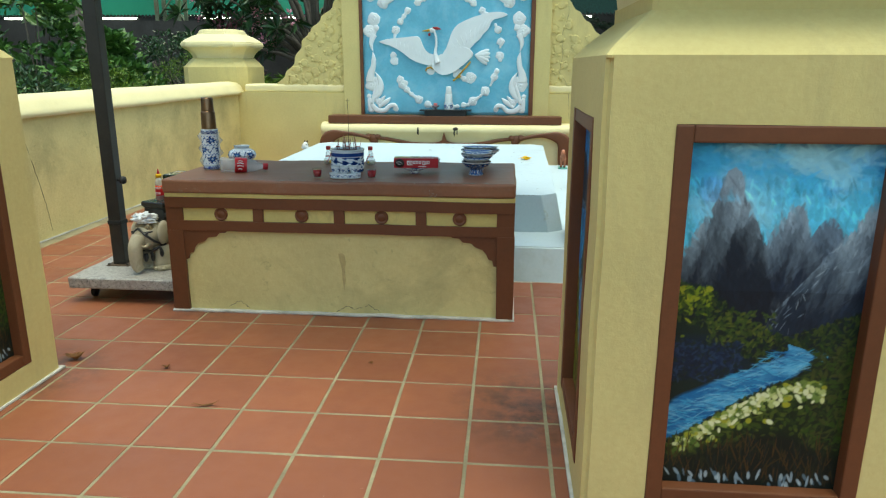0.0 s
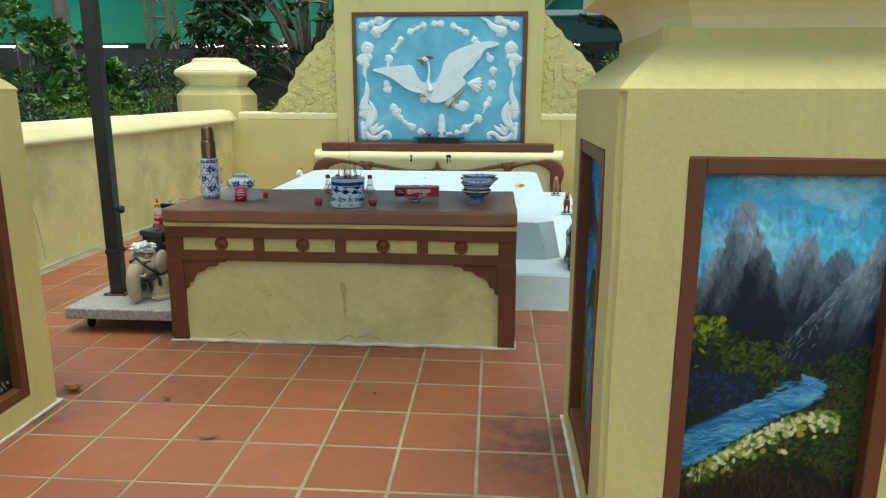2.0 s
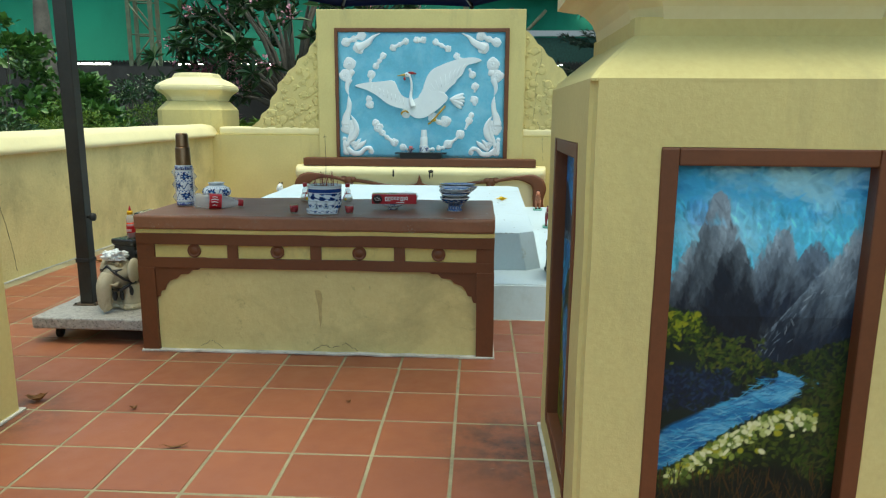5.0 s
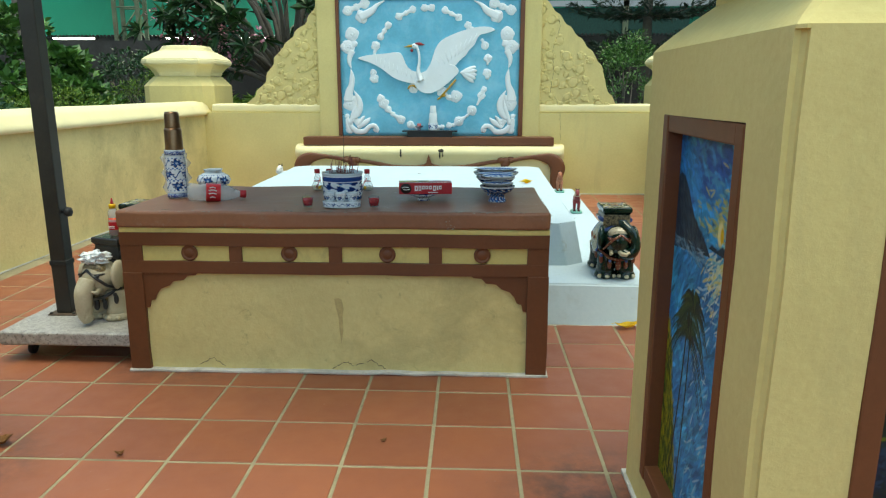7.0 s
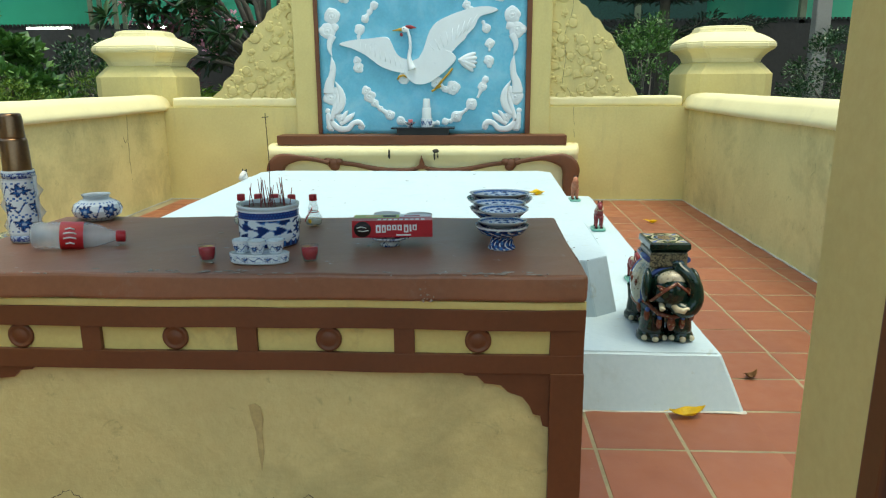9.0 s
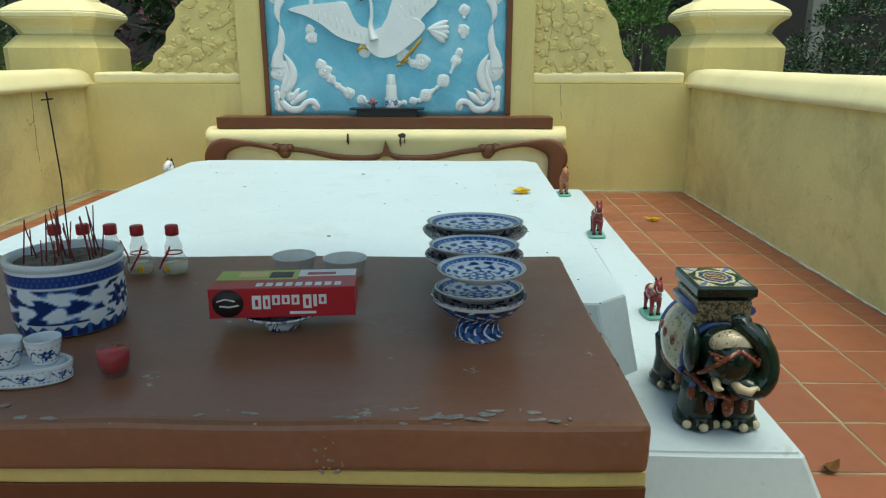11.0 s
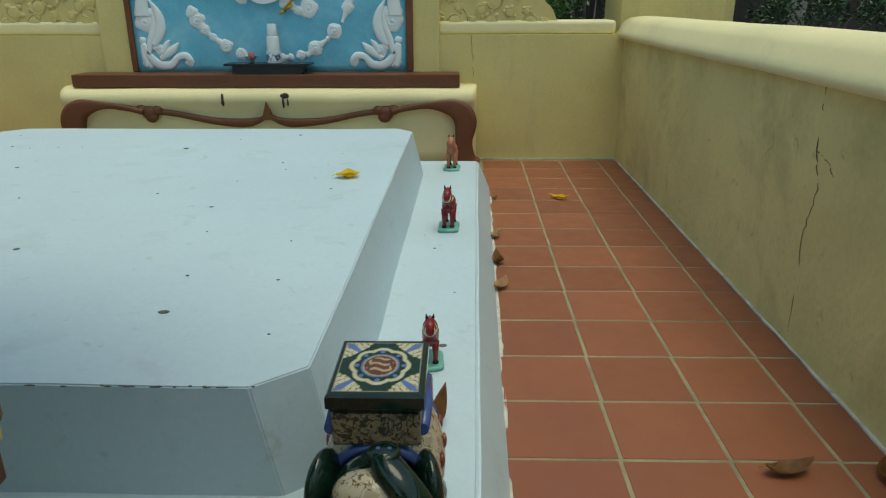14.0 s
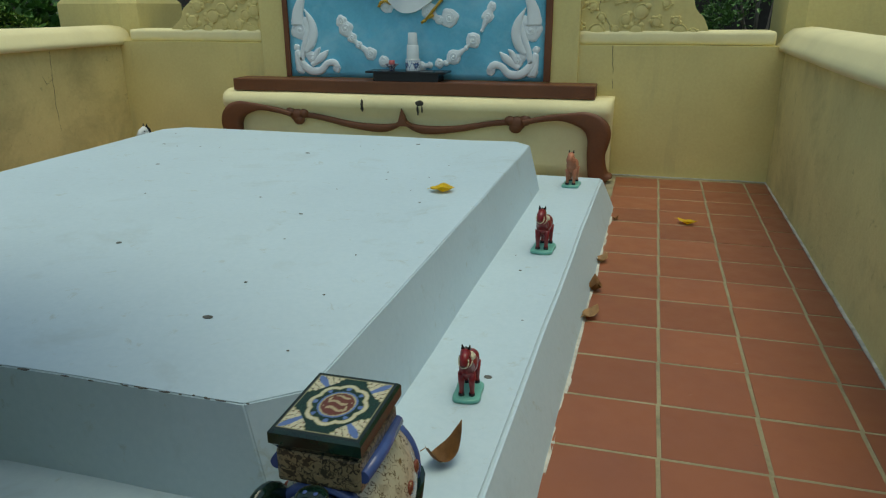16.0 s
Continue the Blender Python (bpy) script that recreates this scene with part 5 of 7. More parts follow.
def pot_colour(a, t):
    """Dense cobalt beasts and clouds between a solid rim band and a scalloped foot."""
    if t > 0.95 or 0.735 < t < 0.765:
        return BONE
    if t >= 0.765:
        return (0.012, 0.045, 0.21) if math.sin(60 * a) * math.sin(40 * t) < 0.6 else MIDBLUE
    if t < 0.14 + 0.035 * math.cos(24 * a):
        return INK if math.cos(24 * a) < 0.75 else MIDBLUE
    if t < 0.20:
        return BONE
    k = (2 * a / math.pi + 1) % 2 - 1
    r = math.hypot(k * 1.9, (t - 0.47) * 2.6)
    if r < 0.16:
        return BONE if math.sin(2 * math.atan2(t - 0.47, k)) > 0 else INK
    if r < 0.42 + 0.11 * math.cos(9 * math.atan2(t - 0.47, k * 0.8)):
        return INK if math.sin(31 * a + 20 * t) > -0.75 else MIDBLUE
    if r < 0.62:
        return BONE
    f = math.sin(6 * a + 9 * t) * math.cos(4 * a - 13 * t) + 0.55 * math.sin(13 * a + 4 * math.sin(11 * t)) * math.cos(17 * t)
    return INK if f > 0.22 else (MIDBLUE if f > 0.02 else (PALEBLUE if f > -0.08 else BONE))


# censer with its sticks
PX, PY = -0.850, 3.940
pot = thing("incense_pot", (PX, PY, T), "blue and white porcelain incense pot packed with ash", "incense pot")
part("body", vessel(bmesh.new(), [(0.080, 0), (0.088, 0.006), (0.092, 0.03), (0.093, 0.10), (0.093, 0.118), (0.096, 0.122), (0.096, 0.130)], 0.010, 40), GLAZE, pot, "", True)
part("painted_wall", shell([(0.0885, 0.005), (0.0927, 0.03), (0.0937, 0.10), (0.0937, 0.118)], 240, pot_colour, 22), BRUSHED, pot, "cobalt flowers and bands brushed on white glaze")
ash = turned([(0.003, 0.121), (0.04, 0.122), (0.084, 0.117), (0.084, 0.11)], 30)
part("ash", rough_up(ash, 0.006, 60), ASH, pot, "grey brown ash")
rs = random.Random(5)
for k in range(24):
    a, d = rs.uniform(0, 6.28), 0.075 * math.sqrt(rs.random())
    x, y = PX + d * math.cos(a), PY + d * math.sin(a)
    h, lx, ly = rs.uniform(0.05, 0.085), rs.uniform(-0.012, 0.012), rs.uniform(-0.012, 0.012)
    bm = bmesh.new()
    tube(bm, [(0, 0, -0.004), (lx, ly, h)], [0.0014, 0.0011], 5)
    s = part("incense_stick", bm, RED_STICK, None)
    s.matrix_basis = pose(x, y, T + 0.12)
    tagged(s, "burnt down red incense stick standing in ash", "incense stick", "incense sticks in the pot")
bm = bmesh.new()
tube(bm, [(0, 0, -0.006), (0.004, 0.0, 0.14), (0.002, -0.004, 0.285)], 0.0013, 5)
tube(bm, [(-0.008, -0.004, 0.272), (0.012, -0.004, 0.274)], 0.0012, 5)
s = part("incense_stick", bm, DARK_STICK, None)
s.matrix_basis = pose(PX + 0.005, PY + 0.01, T + 0.12)
tagged(s, "one long dark incense stick standing in the pot", "incense stick", "incense sticks in the pot")

# saucer of tea cups
tray = thing("cup_tray", (-0.812, 3.705, T), "oblong blue and white porcelain cup tray", "tray", rz=2)
bm = vessel(bmesh.new(), [(0.072, 0), (0.078, 0.004), (0.080, 0.024), (0.081, 0.03)], 0.005, 36)
bmesh.ops.scale(bm, vec=(1.05, 0.48, 1), verts=bm.verts)
part("dish", bm, GLAZE, tray, "", True)
bm = shell([(0.0786, 0.0045), (0.0806, 0.024), (0.0814, 0.0285)], 200, rosettes(8, 1, 0.12, 0.82, 2.2, False), 12)
bmesh.ops.scale(bm, vec=(1.05, 0.48, 1), verts=bm.verts)
part("painted_wall", bm, BRUSHED, tray, "cobalt scrolls brushed on white glaze")
part("stand", boxed(-0.066, 0.066, -0.028, 0.028, 0.012, 0.026, 0.004), GLAZE, tray)
for dx, dy in ((-0.052, 0.004), (-0.004, -0.008), (0.046, 0.004)):
    c = thing("tea_cup", (-0.812 + dx, 3.705 + dy, T + 0.0262), "small blue and white tea cup on the tray", "cup", "tea cups on the tray", rz=80 * dx * 100)
    part("cup", vessel(bmesh.new(), [(0.015, 0), (0.0165, 0.003), (0.021, 0.018), (0.0245, 0.037), (0.025, 0.040)], 0.0025, 24), GLAZE, c, "", True)
    part("painted_wall", shell([(0.0170, 0.003), (0.0215, 0.018), (0.0250, 0.037)], 90, rosettes(3, 1, 0.1, 0.8, 1.5, False), 14), BRUSHED, c, "cobalt flowers brushed on white glaze")
for x, y in ((-0.966, 3.715), (-0.672, 3.722)):
    g = thing("drinking_glass", (x, y, T), "small glass filled with red drink", "glass", "glasses of red drink")
    part("tumbler", vessel(bmesh.new(), [(0.019, 0), (0.020, 0.003), (0.024, 0.022), (0.0255, 0.048)], 0.002, 24), GLASS, g, "", True)
    part("drink", turned([(0.017, 0.007), (0.0217, 0.022), (0.0228, 0.041), (0.002, 0.0412)], 24), RED_DRINK, g, "deep red drink", True)

# flask bottles
for x, y, a in ((-1.035, 4.235, 20), (-0.975, 4.24, 200), (-0.915, 4.24, 120), (-0.852, 4.23, 10), (-0.777, 4.234, 330)):
    b = thing("liquor_bottle", (x, y, T), "small round clear bottle with a red cap and ribbon", "bottle", "small bottles in a row", rz=a)
    part("flask", turned([(0.018, 0), (0.027, 0.004), (0.0305, 0.018), (0.029, 0.03), (0.021, 0.043), (0.0165, 0.048), (0.018, 0.056), (0.0185, 0.064), (0.014, 0.076), (0.0115, 0.088), (0.0115, 0.094)], 24), FLASK, b, "", True)
    part("wine", turned([(0.016, 0.003), (0.025, 0.006), (0.0275, 0.017), (0.026, 0.024), (0.002, 0.0242)], 20), WATER, b, "pale clear wine", True)
    part("cap", turned([(0.0135, 0.088), (0.014, 0.09), (0.014, 0.108), (0.012, 0.11), (0.002, 0.11)], 20), RED_CAP, b, "red screw cap", True)
    bm = bmesh.new()
    tube(bm, [(0.0182 * math.cos(k * 0.35), 0.0182 * math.sin(k * 0.35), 0.0485) for k in range(19)], 0.0016, 5)
    tube(bm, [(0.012, -0.018, 0.068), (0.006, -0.0235, 0.05), (-0.002, -0.029, 0.036), (-0.014, -0.030, 0.016)], 0.0022, 5)
    part("ribbon", bm, RED_CAP, b, "red ribbon")
    bm = bmesh.new()
    blob(bm, (0.006, -0.0275, 0.018), (0.0085, 0.0025, 0.0085), 10)
    part("seal", bm, YELLOW_CAP, b, "round red and gold seal", True)

# box of cakes on a footed dish
d = thing("footed_dish", (-0.467, 3.922, T), "small footed porcelain dish under a cake box", "dish")
part("bowl", vessel(bmesh.new(), [(0.03, 0), (0.031, 0.008), (0.026, 0.014), (0.045, 0.02), (0.068, 0.03), (0.07, 0.034)], 0.004, 32), WARE, d, "", True)
ck = thing("cake_box", (-0.458, 3.928, T + 0.0345), "red printed cardboard cake box lying upside down", "box", rz=5)
ck.rotation_euler.x = radians(-1.5)
part("carton", boxed(-0.122, 0.122, -0.055, 0.055, 0, 0.052, 0.0015), RED_CARD, ck)


def patch(name, x0, x1, a0, a1, mat, face, lift=0.0006, label=""):
    bm = boxed(x0, x1, -0.055 - lift, -0.0545, a0, a1) if face == "front" else boxed(x0, x1, a0, a1, 0.0515, 0.052 + lift)
    part(name, bm, mat, ck, label)


# wordmark as plain upright strokes, the picture side as flat fields
xs = -0.050
for k, (w, h) in enumerate(((0.015, 0.024), (0.012, 0.024), (0.013, 0.017), (0.013, 0.016), (0.013, 0.017), (0.014, 0.024), (0.006, 0.021), (0.013, 0.017))):
    bm = box(bmesh.new(), xs, xs + w, -0.0557, -0.0545, 0.039 - h, 0.039, 0.0003, 1)
    if w > 0.01:
        box(bm, xs + w * 0.34, xs + w * 0.68, -0.0560, -0.0550, 0.039 - h * 0.78, 0.039 - h * 0.28, 0.0, 1, 1)
    part("printed_stroke", bm, [WHITE_INK, RED_CARD], ck, "white printed stroke")
    xs += w + (0.006 if k == 4 else 0.0032)
patch("printed_line", 0.012, 0.056, 0.0055, 0.010, WHITE_INK, "front", label="small white print")
bm = turned([(0.026, 0), (0.026, 0.0011), (0.002, 0.0011)], 28)
bmesh.ops.transform(bm, matrix=Matrix.Translation((-0.090, -0.0545, 0.026)) @ Matrix.Rotation(math.pi / 2, 4, "X") @ Matrix.Diagonal((1, 0.93, 1, 1)), verts=bm.verts)
part("dark_disc", bm, BROWN_INK, ck, "dark brown printed disc")
bm = bmesh.new()
for p in (((-0.108, 0.030), (-0.094, 0.034), (-0.078, 0.030)), ((-0.104, 0.022), (-0.088, 0.020), (-0.072, 0.023))):
    tube(bm, [(x, -0.0562, z) for x, z in p], 0.0016, 5)
part("brush_mark", bm, WHITE_INK, ck, "white brush stroke")
patch("green_field", -0.120, 0.02, -0.005, 0.0545, GREEN_INK, "top")
patch("pale_field", 0.02, 0.120, 0.012, 0.0545, WHITE_INK, "top")
patch("cake_slice", -0.085, -0.035, 0.012, 0.045, CAKE_INK, "top", 0.0010)
patch("cake_slice", -0.03, 0.01, 0.006, 0.04, BROWN_INK, "top", 0.0012)
patch("red_stripe", 0.035, 0.085, 0.02, 0.034, RED_CARD, "top", 0.0012)
for k in range(9):
    part("printed_stroke", boxed(-0.045 + 0.0165 * k, -0.034 + 0.0165 * k, -0.045, -0.026, 0.0515, 0.0527), WHITE_INK, ck, "white printed stroke")

# plastic tubs
for x, y in ((-0.515, 4.243), (-0.400, 4.226)):
    b = thing("plastic_tub", (x, y, T), "small translucent white plastic food tub", "tub", "plastic tubs")
    part("tub", vessel(bmesh.new(), [(0.036, 0), (0.038, 0.002), (0.045, 0.036), (0.048, 0.038), (0.048, 0.041)], 0.002, 32), FROST, b, "", True)
    part("porridge", turned([(0.034, 0.004), (0.038, 0.014), (0.002, 0.015)], 24), painted("pale_porridge", (0.5, 0.46, 0.33), 0.6, 0.1), b, "dried porridge")


def saucer(x, y, z, r, mat, tilt=0.0, dark=False):
    s = thing("saucer", (x, y, z), "blue and white porcelain saucer with a scalloped rim in a stack", "saucer", "stacked saucers")
    s.rotation_euler.x = radians(tilt)
    k = r / 0.072
    part("plate", vessel(bmesh.new(), [(0.036 * k, 0), (0.037 * k, 0.004), (0.045 * k, 0.006), (0.062 * k, 0.012), (0.072 * k, 0.020), (0.0725 * k, 0.0215)], 0.003, 72, 36, 0.012), mat, s, "", True)
    part("painted_face", shell([(0.001, 0.0050), (0.034 * k, 0.0054), (0.042 * k, 0.0076), (0.059 * k, 0.0138), (0.0682 * k, 0.0209)], 160, saucer_colour, 12), BRUSHED, s, "cobalt scrolls brushed on white glaze")


def stem_bowl(x, y, r, mat, h):
    s = thing("stem_bowl", (x, y, T), "footed blue and white porcelain offering bowl", "bowl", "stem bowls")
    k = r / 0.078
    part("bowl", vessel(bmesh.new(), [(0.039, 0), (0.042, 0.006), (0.036, 0.018), (0.033, 0.034), (0.038, 0.042), (0.060 * k, h - 0.026), (0.075 * k, h - 0.008), (0.078 * k, h)], 0.004, 40), WARE_DARK, s, "", True)
    part("painted_wall", shell([(0.0425, 0.006), (0.0366, 0.018), (0.0336, 0.034), (0.0386, 0.0415), (0.0606 * k, h - 0.0265), (0.0757 * k, h - 0.0085), (0.0787 * k, h - 0.001)], 140, lambda a, t: BONE if t > 0.93 else (MIDBLUE if math.sin(9 * a + 14 * t) * math.cos(5 * a - 20 * t) > 0.25 else (BONE if math.cos(14 * a + 6 * math.sin(9 * t)) > 0.72 else INK)), 8), mat, s, "dark cobalt brushwork")


for x, y, r, n in ((-0.122, 3.880, 0.0735, 2), (-0.124, 4.075, 0.087, 1), (-0.116, 4.275, 0.106, 1)):
    stem_bowl(x, y, r * 1.09, BRUSHED, 0.078 if y < 4 else 0.095)
    z = T + (0.065 if y < 4 else 0.087)
    for k in range(n):
        saucer(x + 0.004 * k, y, z + 0.004, r, GLAZE, -2.5 + 3 * k)
        z += 0.034

# vase with stacked tumblers, and the bag about it
v = thing("vase", (-1.654, 3.962, T), "tall blue and white porcelain cylinder vase in a plastic sleeve", "vase")
part("body", vessel(bmesh.new(), [(0.043, 0), (0.045, 0.004), (0.044, 0.015), (0.0465, 0.03), (0.047, 0.20), (0.045, 0.218), (0.047, 0.224), (0.047, 0.23)], 0.005, 32), GLAZE, v, "", True)
part("painted_wall", shell([(0.0472, 0.03), (0.0476, 0.20)], 140, rosettes(3, 3, 0.03, 0.97, 1.2, False), 70), BRUSHED, v, "cobalt scrolls brushed on white glaze")
for z0 in (0.004, 0.205):
    part("band", rings(bmesh.new(), [[(r * math.cos(a * math.pi / 16), r * math.sin(a * math.pi / 16), z) for a in range(32)] for r, z in ((0.0455, z0), (0.0485, z0 + 0.002), (0.0485, z0 + 0.018), (0.0455, z0 + 0.02))], False), COBALT, v, "", True)
bm = bmesh.new()
for sx_, dx in ((-1, -0.047), (1, 0.047)):
    loops = []
    for i in range(9):
        z = 0.02 + 0.19 * i / 8
        w = 0.016 + 0.012 * math.sin(2.2 * i + sx_)
        loops.append([(dx, -0.006, z), (dx + sx_ * w * 0.6, -0.010 + 0.004 * math.sin(i), z), (dx + sx_ * w, 0.002, z + 0.004), (dx + sx_ * w * 0.5, 0.010, z)])
    rings(bm, loops)
part("plastic_sleeve", bm, CLEAR, v, "crinkled clear plastic sleeve", True)
for nm, z, r0, r1, h in (("tumbler", 0.226, 0.0425, 0.040, 0.105), ("tumbler", 0.331, 0.036, 0.033, 0.075)):
    c = thing(nm, (-1.654, 3.962, T + z), "bronze coloured steel tumbler turned upside down in a stack", "tumbler", "stacked tumblers")
    part("cup", turned([(r0, 0), (r0, 0.004), (r0 - 0.001, 0.01), (r1, h - 0.01), (r1 - 0.004, h), (0.002, h)], 28), COPPER, c, "", True)

# tipped-over soft drink bottle
b = thing("plastic_bottle", (-1.555, 3.835, T + 0.046), "empty clear plastic drink bottle lying on its side", "bottle", rz=22)
bm = bmesh.new()
lathe(bm, [(0.01, 0.004), (0.026, 0), (0.034, 0.006), (0.0355, 0.02), (0.033, 0.035), (0.0345, 0.05), (0.036, 0.07), (0.036, 0.12), (0.032, 0.145), (0.022, 0.172), (0.014, 0.19), (0.0125, 0.2)], 28)
bmesh.ops.rotate(bm, verts=bm.verts, cent=(0, 0, 0), matrix=Matrix.Rotation(math.pi / 2, 3, "Y"))
part("bottle", bm, CLEAR, b, "", True)
bm = bmesh.new()
rings(bm, [[(x, 0.0364 * math.cos(a * math.pi / 14), 0.0364 * math.sin(a * math.pi / 14)) for a in range(28)] for x in (0.068, 0.085, 0.105, 0.122)], False)
part("label", bm, LABEL_RED, b, "red wrap label", True)
bm = bmesh.new()
for k, (y, z, w) in enumerate(((-0.030, 0.022, 0.022), (-0.035, 0.012, 0.03), (-0.0362, 0.0, 0.03), (-0.034, -0.014, 0.02))):
    tube(bm, [(0.092 - w / 2, y * 1.02, z * 1.02), (0.092, y * 1.03, z * 1.03 + 0.003), (0.092 + w / 2, y * 1.02, z * 1.02)], 0.0022, 5)
part("printed_strokes", bm, WHITE_INK, b, "white printed strokes")
bm = bmesh.new()
lathe(bm, [(0.0145, 0.196), (0.0155, 0.198), (0.0155, 0.216), (0.014, 0.219), (0.002, 0.219)], 20)
bmesh.ops.rotate(bm, verts=bm.verts, cent=(0, 0, 0), matrix=Matrix.Rotation(math.pi / 2, 3, "Y"))
part("cap", bm, RED_CAP, b, "red screw cap", True)
b.rotation_euler.y = radians(5)
b.scale = (1.2, 1.2, 1.2)

j = thing("jar", (-1.605, 4.31, T), "squat blue and white porcelain jar with a narrow rim", "jar")
part("body", vessel(bmesh.new(), [(0.045, 0), (0.05, 0.004), (0.078, 0.022), (0.086, 0.042), (0.078, 0.062), (0.05, 0.078), (0.043, 0.084), (0.047, 0.094), (0.05, 0.098)], 0.005, 36), GLAZE, j, "", True)
part("painted_wall", shell([(0.052, 0.005), (0.0788, 0.022), (0.0867, 0.042), (0.0787, 0.0625), (0.051, 0.0787)], 140, rosettes(6, 1, 0.1, 0.9, 1.3, False), 12), BRUSHED, j, "cobalt flowers brushed on white glaze")

# little black table on the ledge
lt = thing("offering_stand", (-0.735, 9.045, 0.697), "low black lacquered offering stand on the ledge", "stand")
part("board", boxed(-0.325, 0.325, -0.095, 0.10, 0.062, 0.078, 0.003), BLACK, lt)
part("base", boxed(-0.265, 0.265, -0.08, 0.085, 0.0, 0.062, 0.003), BLACK, lt)
c = thing("cup", (-0.70, 9.06, 0.775), "blue and white porcelain cup on the black stand", "cup")
part("cup", vessel(bmesh.new(), [(0.052, 0), (0.056, 0.004), (0.058, 0.05), (0.058, 0.088)], 0.004, 32), GLAZE, c, "", True)
part("painted_wall", shell([(0.0567, 0.004), (0.0586, 0.05), (0.0586, 0.086)], 100, rosettes(4, 1, 0.08, 0.9, 1.2, False), 16), BRUSHED, c, "cobalt flowers brushed on white glaze")
for z, r0, r1, h in ((0.075, 0.05, 0.046, 0.12), (0.195, 0.04, 0.034, 0.09)):
    w = thing("paper_cup", (-0.70, 9.06, 0.775 + z), "white cup turned upside down in a stack", "cup", "stacked white cups")
    part("cup", turned([(r0, 0), (r0, 0.006), (r1, h - 0.004), (r1 - 0.003, h), (0.002, h)], 28), GLAZE, w, "", True)
dsh = thing("lamp_dish", (-0.865, 9.03, 0.775), "small scalloped oil lamp dish with a red candle", "oil lamp")
part("dish", vessel(bmesh.new(), [(0.022, 0), (0.024, 0.006), (0.018, 0.018), (0.034, 0.032), (0.056, 0.05)], 0.003, 40, 8, 0.08), WARE_DARK, dsh, "", True)
part("candle", turned([(0.024, 0.028), (0.024, 0.078), (0.002, 0.078)], 20), plain("pink_wax", (0.42, 0.10, 0.10), 0.5), dsh, "red wax candle", True)

# ---- ceramic stools and clay horses ----
GREEN_GLAZE = painted("dark_green_glaze", (0.006, 0.020, 0.014), 0.10, 0.5, 14, 60, 0.0, (0.02, 0.07, 0.04), 9, 0.55, 0.75, 0.6)
CREAM_GLAZE = porcelain("scrolled_cream_glaze", 75, 0.12, (0.46, 0.41, 0.29), (0.10, 0.065, 0.03), 0.22, 0.4)
NECK_GLAZE = porcelain("gilt_scroll_glaze", 85, 0.8, (0.27, 0.22, 0.13), (0.03, 0.025, 0.015), 0.3, 0.7)
BLUE_GLAZE = painted("slate_blue_glaze", (0.055, 0.095, 0.27), 0.15, 0.15, 12)
RUST_GLAZE = painted("red_brown_glaze", (0.17, 0.045, 0.025), 0.18, 0.2, 50, 160, 0.0, (0.42, 0.34, 0.18), 90, 0.57, 0.62, 0.8)
IVORY = painted("ivory_glaze", (0.60, 0.53, 0.36), 0.2, 0.08, 20)
WHITE_STONE = painted("matt_ivory_stoneware", (0.46, 0.41, 0.29), 0.5, 0.1, 12, 90, 0.2, (0.25, 0.20, 0.12), 14, 0.55, 0.7, 0.5)
BLACK_TRIM = painted("black_trim_glaze", (0.022, 0.023, 0.025), 0.3, 0.3, 40)
GOLD_TRIM = painted("gilt_relief_glaze", (0.26, 0.20, 0.10), 0.35, 0.45, 90, 220, 0.5, (0.03, 0.03, 0.025), 130, 0.52, 0.58, 0.8)
SEAT_PAINT = artwork("enamelled_seat")
SEAT_PAINT.node_tree.nodes["Principled BSDF"].inputs["Roughness"].default_value = 0.2


def seat_colour(u, v):
    """Enamel of the square seat: medallion, lobed ring, winged corners; u and v from -1 to 1."""
    r, a = math.hypot(u, v), math.atan2(v, u)
    green, cream, blue, rust, dark = (0.008, 0.03, 0.015), (0.55, 0.50, 0.34), (0.10, 0.16, 0.36), (0.13, 0.035, 0.02), (0.012, 0.02, 0.014)
    m = max(abs(u), abs(v))
    if m > 0.93:
        return dark
    if m > 0.90:
        return (0.30, 0.26, 0.14)
    if r < 0.36:
        stripe = math.sin(30 * v + 1.2 * math.sin(14 * u)) if abs(u) < 0.2 else math.cos(34 * u + 2 * math.sin(11 * v))
        return (0.42, 0.33, 0.18) if stripe > 0.45 and r < 0.31 else rust
    if r < 0.40:
        return (0.38, 0.33, 0.18)
    if r < 0.44:
        return blue
    lobe = 0.60 + 0.035 * abs(math.cos(4 * a)) * 2 - 0.02
    if abs(r - lobe) < 0.055:
        if abs(r - lobe) > 0.040:
            return (0.34, 0.30, 0.15)
        return cream
    if r < lobe:
        return blue if math.cos(8 * a) > 0.75 and abs(r - 0.53) < 0.05 else green
    # corners
    p, q = abs(u), abs(v)
    along, off = (p + q) / math.sqrt(2), abs(p - q) / math.sqrt(2)
    if along > 0.76:
        if off < 0.085 - 0.14 * abs(along - 1.02):
            return blue
        wing = 0.44 - 0.9 * abs(along - 0.92) + 0.05 * math.cos(30 * off)
        if off < wing:
            return rust if (math.sin(38 * off) * math.sin(34 * along) > 0.80) else (green if math.cos(44 * off - 9 * along) > 0.93 else cream)
        if off < wing + 0.03:
            return (0.34, 0.30, 0.15)
    return green


